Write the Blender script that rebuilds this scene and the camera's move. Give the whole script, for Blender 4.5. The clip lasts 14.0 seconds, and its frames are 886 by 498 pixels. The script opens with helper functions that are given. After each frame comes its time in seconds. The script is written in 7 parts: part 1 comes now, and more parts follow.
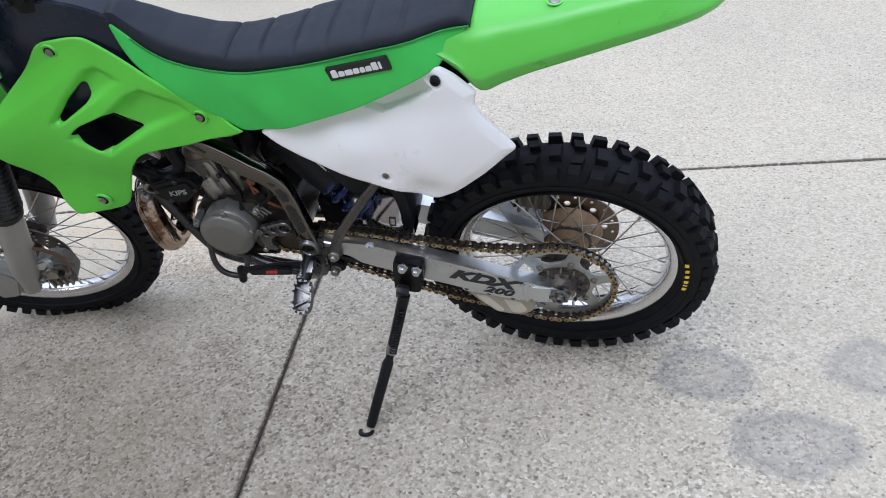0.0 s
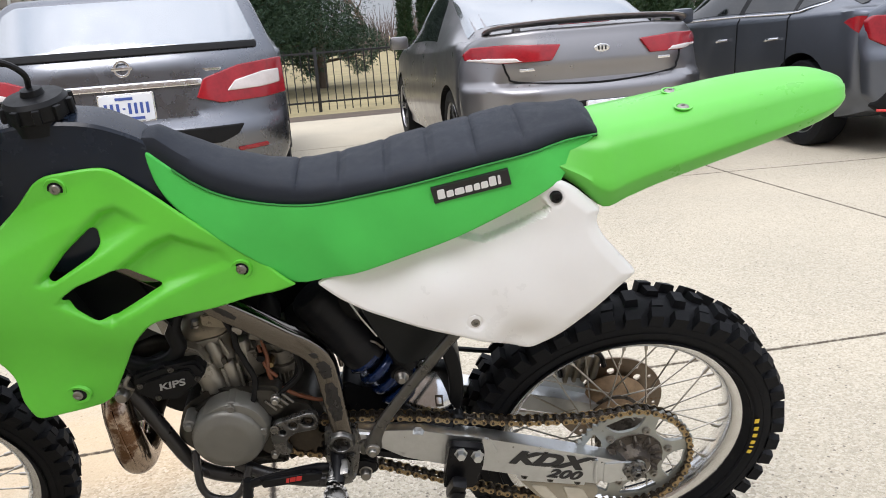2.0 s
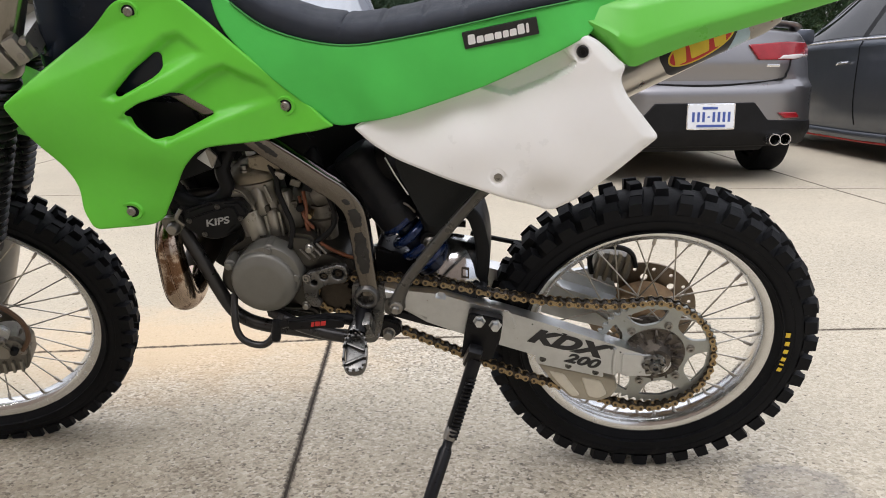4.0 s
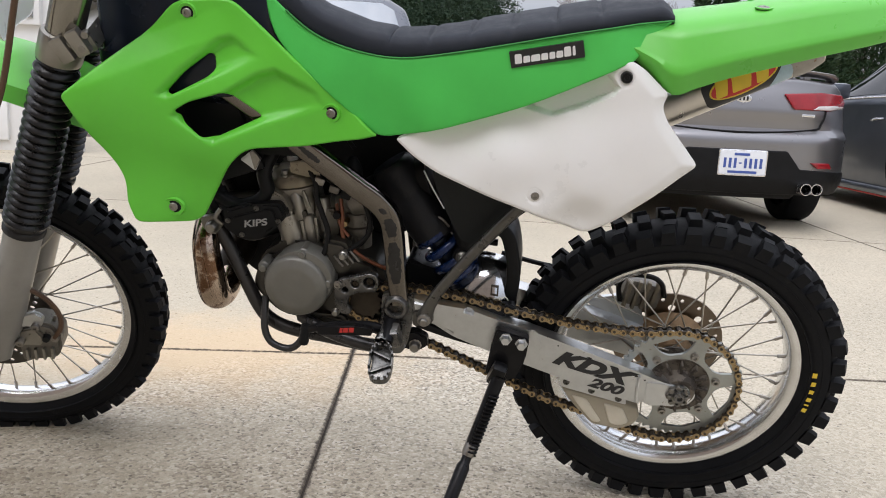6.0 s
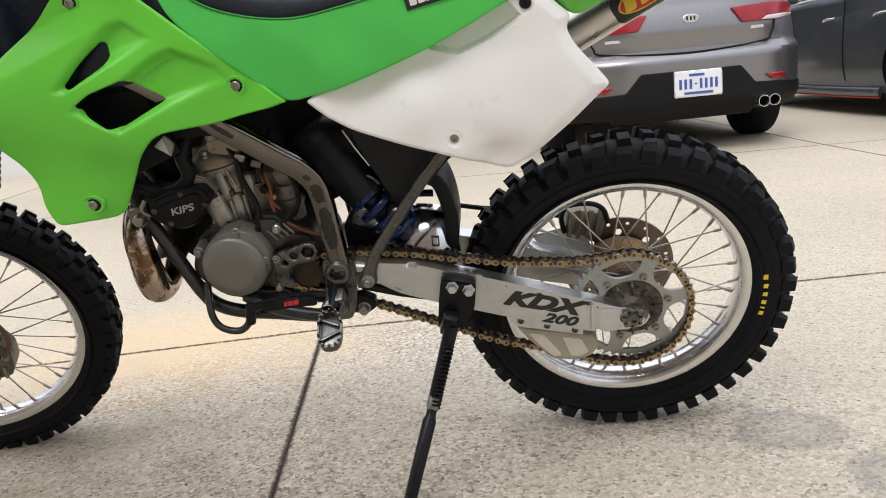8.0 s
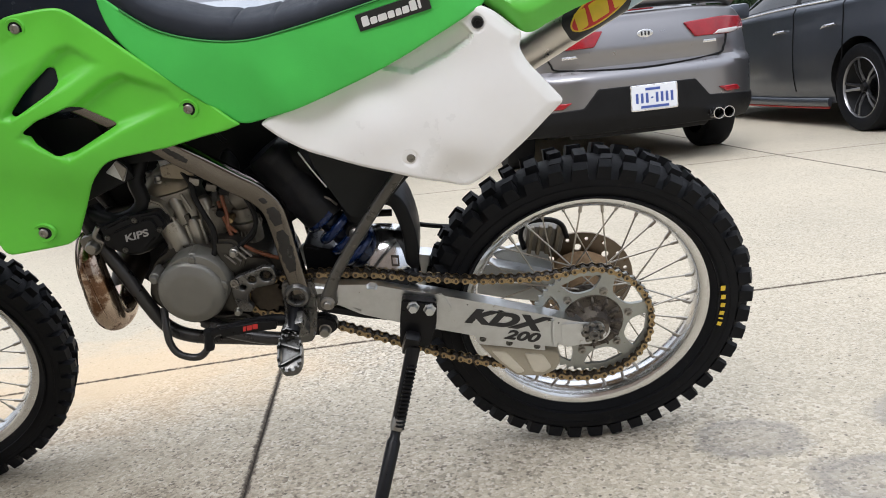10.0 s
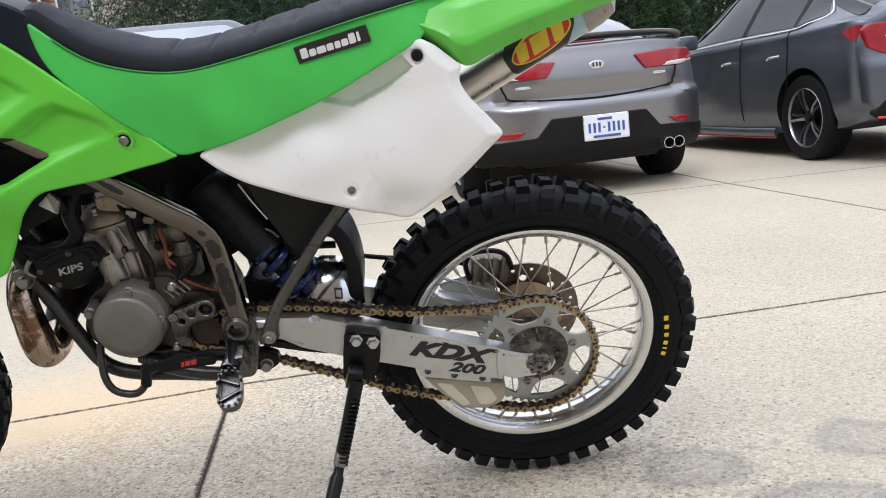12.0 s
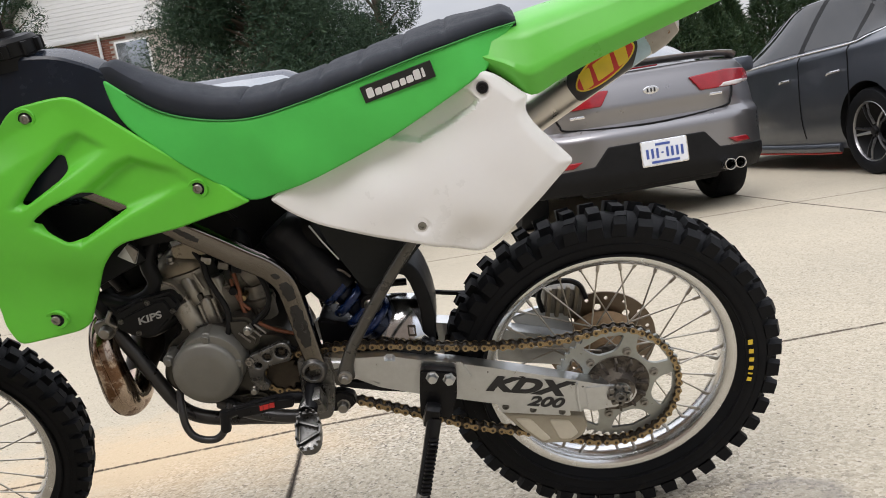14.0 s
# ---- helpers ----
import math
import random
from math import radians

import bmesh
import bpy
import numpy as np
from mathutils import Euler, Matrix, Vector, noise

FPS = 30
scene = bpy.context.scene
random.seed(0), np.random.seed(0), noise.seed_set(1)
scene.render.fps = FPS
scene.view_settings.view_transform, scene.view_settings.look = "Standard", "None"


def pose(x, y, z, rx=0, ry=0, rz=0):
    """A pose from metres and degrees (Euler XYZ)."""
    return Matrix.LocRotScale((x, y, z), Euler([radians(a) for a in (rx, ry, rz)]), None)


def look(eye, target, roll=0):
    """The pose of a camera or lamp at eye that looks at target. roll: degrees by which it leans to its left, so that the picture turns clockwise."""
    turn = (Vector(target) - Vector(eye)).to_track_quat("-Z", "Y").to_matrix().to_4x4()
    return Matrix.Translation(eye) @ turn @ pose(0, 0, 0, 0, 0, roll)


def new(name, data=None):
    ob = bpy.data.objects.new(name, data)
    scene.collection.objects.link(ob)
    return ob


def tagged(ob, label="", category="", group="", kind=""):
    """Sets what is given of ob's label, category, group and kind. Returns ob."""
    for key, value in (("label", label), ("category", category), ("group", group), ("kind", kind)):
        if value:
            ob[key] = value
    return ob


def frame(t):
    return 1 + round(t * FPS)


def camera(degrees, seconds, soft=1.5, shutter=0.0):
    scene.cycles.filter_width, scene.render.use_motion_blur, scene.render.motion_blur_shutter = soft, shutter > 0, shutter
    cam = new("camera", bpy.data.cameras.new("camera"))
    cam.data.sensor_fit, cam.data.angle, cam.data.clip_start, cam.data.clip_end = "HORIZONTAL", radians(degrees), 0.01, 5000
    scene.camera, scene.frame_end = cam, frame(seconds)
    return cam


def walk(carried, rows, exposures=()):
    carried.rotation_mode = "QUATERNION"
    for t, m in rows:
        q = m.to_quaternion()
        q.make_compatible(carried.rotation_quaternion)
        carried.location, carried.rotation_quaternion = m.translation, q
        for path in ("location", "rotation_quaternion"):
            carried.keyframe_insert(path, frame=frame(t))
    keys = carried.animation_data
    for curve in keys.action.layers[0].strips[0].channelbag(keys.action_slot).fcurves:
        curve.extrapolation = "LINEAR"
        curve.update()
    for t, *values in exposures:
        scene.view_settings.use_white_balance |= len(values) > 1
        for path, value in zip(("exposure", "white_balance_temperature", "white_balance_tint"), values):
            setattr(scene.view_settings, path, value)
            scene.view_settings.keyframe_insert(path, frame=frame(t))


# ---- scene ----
cam = camera(57.3, 14.0, 1.0)
PATH = [
    (0, (0.195, -1.452, 1.341), (-0.31, 0.132, 0.229), -8.5),
    (0.5, (-0.008, -1.59, 1.349), (-0.309, 0.062, 0.262), -5.9),
    (1, (-0.14, -1.541, 1.324), (-0.31, 0.163, 0.29), -3.7),
    (1.5, (-0.258, -1.462, 1.318), (-0.292, 0.302, 0.376), -4.2),
    (2, (-0.357, -1.415, 1.091), (-0.28, 0.515, 0.571), -4.4),
    (2.5, (-0.294, -1.461, 0.836), (-0.259, 0.522, 0.58), -4.3),
    (3, (-0.265, -1.473, 0.829), (-0.366, 0.479, 0.406), -1.8),
    (3.5, (-0.243, -1.513, 0.835), (-0.4, 0.43, 0.386), -1.4),
    (6, (-0.262, -1.558, 0.807), (-0.49, 0.395, 0.441), 2.9),
    (6.5, (-0.238, -1.546, 0.8), (-0.476, 0.407, 0.442), -0.9),
    (7, (-0.21, -1.534, 0.785), (-0.514, 0.404, 0.393), -5.7),
    (7.5, (-0.182, -1.534, 0.778), (-0.428, 0.4, 0.333), -5.7),
    (10, (-0.166, -1.528, 0.781), (-0.274, 0.425, 0.364), -6.5),
    (10.5, (-0.155, -1.53, 0.785), (-0.257, 0.431, 0.406), -6.6),
    (11, (-0.154, -1.525, 0.783), (-0.252, 0.438, 0.416), -6.5),
    (11.5, (-0.141, -1.521, 0.783), (-0.201, 0.444, 0.416), -6.5),
    (12, (-0.137, -1.518, 0.784), (-0.14, 0.449, 0.422), -6.2),
    (12.5, (-0.129, -1.515, 0.782), (-0.118, 0.452, 0.42), -6.6),
    (13, (-0.137, -1.514, 0.782), (-0.158, 0.458, 0.446), -8.0),
    (13.5, (-0.141, -1.509, 0.785), (-0.214, 0.47, 0.508), -9.3),
    (14, (-0.162, -1.505, 0.78), (-0.293, 0.475, 0.525), -9.5),
]
LIGHT = [(0, -0.12, 5500, 15), (1.0, -0.12, 5560, 15), (1.5, -0.02, 5920, 14), (2.0, 0.10, 6230, 14), (2.5, -0.10, 7080, 17), (3.5, -0.07, 6500, 15.5), (6.0, -0.11, 6250, 15), (7.5, -0.03, 6390, 15), (10.0, 0.02, 6130, 13), (12.0, 0.03, 6030, 14), (14.0, -0.13, 6440, 14)]
walk(cam, [(t, look(eye, target, roll)) for t, eye, target, roll in PATH], LIGHT)

# world: bright overcast sky, one wide soft sun
SUN_EL, SUN_ROT = radians(52), radians(200)
world = bpy.data.worlds.new("overcast_sky")
scene.world = world
world.use_nodes = True
_n, _l = world.node_tree.nodes, world.node_tree.links
_n.clear()
_out, _bg = _n.new("ShaderNodeOutputWorld"), _n.new("ShaderNodeBackground")
_sky = _n.new("ShaderNodeTexSky")
_sky.sky_type, _sky.sun_disc, _sky.sun_elevation, _sky.sun_rotation = "NISHITA", False, SUN_EL, SUN_ROT
_tc, _mp, _ns, _rp = (_n.new("ShaderNodeTexCoord"), _n.new("ShaderNodeMapping"), _n.new("ShaderNodeTexNoise"), _n.new("ShaderNodeValToRGB"))
_mp.inputs["Scale"].default_value = (1, 1, 2.6)
_ns.inputs["Scale"].default_value, _ns.inputs["Detail"].default_value = 2.2, 7
_rp.color_ramp.elements[0].position, _rp.color_ramp.elements[0].color = .34, (6.3, 6.8, 7.4, 1)
_rp.color_ramp.elements[1].position, _rp.color_ramp.elements[1].color = .66, (10.2, 10.2, 10.2, 1)
_mx = _n.new("ShaderNodeMix")
_mx.data_type = "RGBA"
_mx.inputs[0].default_value = .9
_l.new(_tc.outputs["Generated"], _mp.inputs["Vector"])
_l.new(_mp.outputs["Vector"], _ns.inputs["Vector"])
_l.new(_ns.outputs["Fac"], _rp.inputs["Fac"])
_l.new(_sky.outputs["Color"], _mx.inputs[6])
_l.new(_rp.outputs["Color"], _mx.inputs[7])
# an overcast sky is about three times as bright overhead as at the horizon
_sp, _ma, _mu = _n.new("ShaderNodeSeparateXYZ"), _n.new("ShaderNodeMapRange"), _n.new("ShaderNodeVectorMath")
_mu.operation = "SCALE"
_ma.inputs["From Min"].default_value, _ma.inputs["From Max"].default_value = 0.0, 1.0
_ma.inputs["To Min"].default_value, _ma.inputs["To Max"].default_value = 0.42, 1.95
_l.new(_tc.outputs["Generated"], _sp.inputs["Vector"])
_l.new(_sp.outputs["Z"], _ma.inputs["Value"])
_l.new(_mx.outputs[2], _mu.inputs[0])
_l.new(_ma.outputs["Result"], _mu.inputs["Scale"])
_l.new(_mu.outputs["Vector"], _bg.inputs["Color"])
_bg.inputs["Strength"].default_value = 0.135
_l.new(_bg.outputs["Background"], _out.inputs["Surface"])
sun = new("sun", bpy.data.lights.new("sun", "SUN"))
sun.data.energy, sun.data.angle, sun.data.color = 1.3, radians(28), (1, .96, .9)
sun.matrix_world = look((0, 0, 0), (-math.sin(SUN_ROT) * math.cos(SUN_EL), -math.cos(SUN_ROT) * math.cos(SUN_EL), -math.sin(SUN_EL)))

# ---- materials ----


class Nodes:
    """A small wrapper that lays out one node material."""

    def __init__(self, name):
        self.m = bpy.data.materials.new(name)
        self.m.use_nodes = True
        self.t = self.m.node_tree
        self.b = self.t.nodes["Principled BSDF"]

    def node(self, kind, **values):
        n = self.t.nodes.new("ShaderNode" + kind)
        for key, value in values.items():
            if key in n.inputs:
                n.inputs[key].default_value = value
        return n

    def link(self, a, b):
        self.t.links.new(a, b)

    def coords(self, where="Object"):
        if where == "World":
            return self.node("NewGeometry").outputs["Position"]
        return self.node("TexCoord").outputs[where]

    def noise(self, vec, scale, detail=3, rough=.55):
        n = self.node("TexNoise", Scale=scale, Detail=detail, Roughness=rough)
        self.link(vec, n.inputs["Vector"])
        return n.outputs["Fac"]

    def ramp(self, fac, *stops):
        n = self.node("ValToRGB")
        e = n.color_ramp.elements
        while len(e) < len(stops):
            e.new(.5)
        for k, (p, c) in enumerate(stops):
            e[k].position = p
            e[k].color = (*c, 1) if len(c) == 3 else c
        self.link(fac, n.inputs["Fac"])
        return n.outputs["Color"]

    def mix(self, fac, a, b, mode="MIX"):
        n = self.node("Mix")
        n.data_type, n.blend_type = "RGBA", mode
        for k, v in ((0, fac), (6, a), (7, b)):
            if isinstance(v, bpy.types.NodeSocket):
                self.link(v, n.inputs[k])
            else:
                n.inputs[k].default_value = (*v, 1) if isinstance(v, tuple) else v
        return n.outputs[2]

    def math(self, op, a, b=0.0):
        n = self.node("Math")
        n.operation = op
        for k, v in enumerate((a, b)):
            if isinstance(v, bpy.types.NodeSocket):
                self.link(v, n.inputs[k])
            else:
                n.inputs[k].default_value = v
        return n.outputs[0]

    def bump(self, height, strength, dist=.002):
        n = self.node("Bump", Strength=strength, Distance=dist)
        self.link(height, n.inputs["Height"])
        self.link(n.outputs["Normal"], self.b.inputs["Normal"])


def grey(v):
    return (v, v, v)


def mat(name, col, rough=.5, metal=0.0, var=.15, scale=30, bump=0.0, bscale=300, coat=0.0, wear=None, wear_at=.62, spec=None):
    """A painted, moulded or metal surface: broad and fine tone changes, fine relief, and optional wear patches of another colour."""
    n = Nodes(name)
    v = n.coords()
    lo, hi = tuple(c * (1 - var) for c in col), tuple(min(1, c * (1 + var)) for c in col)
    big, fine = n.noise(v, scale / 6, 4), n.noise(v, scale, 5, .65)
    both = n.math("ADD", n.math("MULTIPLY", big, .55), n.math("MULTIPLY", fine, .45))
    c = n.ramp(both, (.33, lo), (.67, hi))
    r = n.ramp(fine, (.3, grey(max(.03, rough - .07))), (.7, grey(min(1, rough + .09))))
    if wear:
        w = n.ramp(n.noise(v, scale * .8, 6, .7), (wear_at, grey(0)), (wear_at + .05, grey(1)))
        c = n.mix(w, c, wear)
    n.link(c, n.b.inputs["Base Color"])
    n.link(r, n.b.inputs["Roughness"])
    n.b.inputs["Metallic"].default_value = metal
    n.b.inputs["Coat Weight"].default_value = coat
    n.b.inputs["Coat Roughness"].default_value = .06
    if spec is not None:
        n.b.inputs["Specular IOR Level"].default_value = spec
    if bump:
        n.bump(n.noise(v, bscale, 3), bump)
    return n.m


def concrete_material():
    """Exposed-aggregate concrete: small stones of several colours in cement, broad tone, rust-tan wash, round tyre smudges."""
    n = Nodes("aggregate_concrete")
    p = n.coords("World")
    vor = n.node("TexVoronoi", Scale=150)
    n.link(p, vor.inputs["Vector"])
    sep = n.node("SeparateColor")
    n.link(vor.outputs["Color"], sep.inputs["Color"])
    stones = n.ramp(sep.outputs[0], (0, (.085, .070, .055)), (.14, (.20, .165, .125)), (.34, (.42, .365, .28)), (.70, (.57, .505, .40)), (.95, (.78, .72, .61)))
    cement = n.ramp(n.noise(p, 420, 4), (.3, (.455, .398, .295)), (.7, (.605, .535, .405)))
    cover = n.ramp(n.math("ADD", n.noise(p, 60, 3), n.math("MULTIPLY", n.noise(p, 2.2, 3), .6)), (.62, grey(.16)), (1.02, grey(.85)))
    far = n.node("SeparateXYZ")
    n.link(p, far.inputs[0])
    line_d = n.math("ADD", n.math("ADD", far.outputs[1], n.math("MULTIPLY", far.outputs[0], -1.3)), n.math("MULTIPLY", n.noise(p, 5, 5, .65), .55))
    smooth = n.ramp(n.math("DIVIDE", line_d, 8.0), (.277, grey(0)), (.305, grey(.85)))
    worn = n.ramp(n.math("ADD", n.math("ADD", far.outputs[0], n.math("MULTIPLY", far.outputs[1], .7)), n.math("MULTIPLY", n.noise(p, 3, 4), .6)), (.0, grey(0)), (.95, grey(.72)))
    c = n.mix(n.math("MAXIMUM", n.math("MAXIMUM", cover, worn), smooth), stones, cement)
    grit = n.ramp(n.noise(p, 310, 2, .5), (.66, grey(0)), (.72, grey(.75)))
    c = n.mix(n.math("MULTIPLY", grit, n.math("SUBTRACT", 1.0, smooth)), c, (.085, .07, .055))
    pit = n.node("TexVoronoi", Scale=75)
    n.link(p, pit.inputs["Vector"])
    psep = n.node("SeparateColor")
    n.link(pit.outputs["Color"], psep.inputs["Color"])
    pits = n.math("MULTIPLY", n.ramp(psep.outputs[1], (.10, grey(1)), (.13, grey(0))), n.ramp(pit.outputs["Distance"], (.20, grey(1)), (.32, grey(0))))
    c = n.mix(n.math("MULTIPLY", pits, .8), c, (.11, .088, .066))
    speck = n.ramp(n.noise(p, 240, 3, .6), (.30, grey(.7)), (.38, grey(0)))
    c = n.mix(speck, c, (.70, .64, .53))
    # rain-washed smooth patch by the joint and towards the street
    broad = n.ramp(n.noise(p, .9, 5, .6), (.3, (.84, .85, .86)), (.7, (1.0, 1.0, 1.0)))
    c = n.mix(1.0, c, broad, "MULTIPLY")

    def blot(x, y, rx, ry, soft, rough_edge, ringed=False):
        m = n.node("Mapping")
        m.inputs["Location"].default_value = (-x / rx, -y / ry, 0)
        m.inputs["Scale"].default_value = (1 / rx, 1 / ry, 0)
        n.link(p, m.inputs["Vector"])
        ln = n.node("VectorMath")
        ln.operation = "LENGTH"
        n.link(m.outputs["Vector"], ln.inputs[0])
        d = n.math("ADD", ln.outputs["Value"], n.math("MULTIPLY", n.math("SUBTRACT", n.noise(p, 9, 5, .65), .5), rough_edge))
        if ringed:
            return n.ramp(d, (.25, grey(.50)), (.55, grey(.70)), (.74, grey(1)), (1.04, grey(0)))
        return n.ramp(d, (1 - soft, grey(1)), (1.0, grey(0)))

    tan = blot(-1.2, .72, .75, .5, .7, 1.0)
    c = n.mix(n.math("MULTIPLY", tan, .55), c, (.66, .47, .27))
    # broad ragged blot that darkens the concrete at the left front
    dark_blot = blot(-1.35, -.60, 1.45, 1.15, .7, .8)
    c = n.mix(n.math("MULTIPLY", dark_blot, .9), c, n.mix(1.0, c, (.53, .50, .455), "MULTIPLY"))
    for x, y, rx, ry, k in ((.310, -.030, .125, .098, .46), (.478, -.217, .150, .098, .50), (.675, .022, .118, .102, .44)):
        c = n.mix(n.math("MULTIPLY", blot(x, y, rx, ry, .6, .9, True), k), c, (.165, .162, .165))
    # dirt gathered along the slab's edges, with ragged borders
    d = n.node("UVMap")
    d.uv_map = "edge"
    axes = n.node("SeparateXYZ")
    n.link(d.outputs["UV"], axes.inputs[0])
    d = n.math("ADD", n.math("MULTIPLY", axes.outputs[0], .05), n.math("MULTIPLY", n.math("SUBTRACT", n.noise(p, 60, 5, .75), .5), .024))
    c = n.mix(n.math("MULTIPLY", n.ramp(d, (.0, grey(1)), (.0048, grey(0))), .9), c, (.070, .052, .036))
    n.link(c, n.b.inputs["Base Color"])
    n.b.inputs["Roughness"].default_value = .82
    h = n.math("SUBTRACT", n.noise(p, 200, 3), n.math("MULTIPLY", vor.outputs["Distance"], .9))
    n.bump(h, .5, .003)
    return n.m


def glass_material(name, tint, rough=.03):
    n = Nodes(name)
    n.b.inputs["Base Color"].default_value = (*tint, 1)
    n.b.inputs["Roughness"].default_value = rough
    n.b.inputs["Specular IOR Level"].default_value = .34
    v = n.coords()
    n.link(n.ramp(n.noise(v, 6, 4), (.35, tint), (.65, tuple(c * 1.35 + .004 for c in tint))), n.b.inputs["Base Color"])
    return n.m


def weave_material(name, col, dark, scale, rough=.55):
    """Gripper seat cover: fine diagonal weave."""
    n = Nodes(name)
    v = n.coords()
    w1 = n.node("TexWave", Scale=scale, Distortion=.4)
    w1.bands_direction = "DIAGONAL"
    n.link(v, w1.inputs["Vector"])
    w2 = n.node("TexWave", Scale=scale, Distortion=.4)
    w2.bands_direction = "X"
    n.link(v, w2.inputs["Vector"])
    g = n.math("MULTIPLY", w1.outputs["Fac"], w2.outputs["Fac"])
    tone = n.ramp(n.noise(v, 9, 5), (.3, tuple(c * .9 for c in col)), (.7, tuple(min(1, c * 1.08) for c in col)))
    n.link(n.mix(n.math("MULTIPLY", g, .5), tone, dark), n.b.inputs["Base Color"])
    n.b.inputs["Roughness"].default_value = rough
    n.bump(g, .25, .0008)
    return n.m


def leaf_material(name, a, b, c):
    n = Nodes(name)
    info = n.node("NewGeometry").outputs["Random Per Island"]
    v = n.coords("World")
    tone = n.ramp(info, (0, a), (.55, b), (1, c))
    n.link(n.mix(n.ramp(n.noise(v, .6, 3), (.35, grey(0)), (.65, grey(.45))), tone, tuple(x * .55 for x in b)), n.b.inputs["Base Color"])
    n.b.inputs["Roughness"].default_value = .6
    n.b.inputs["Specular IOR Level"].default_value = .3
    return n.m


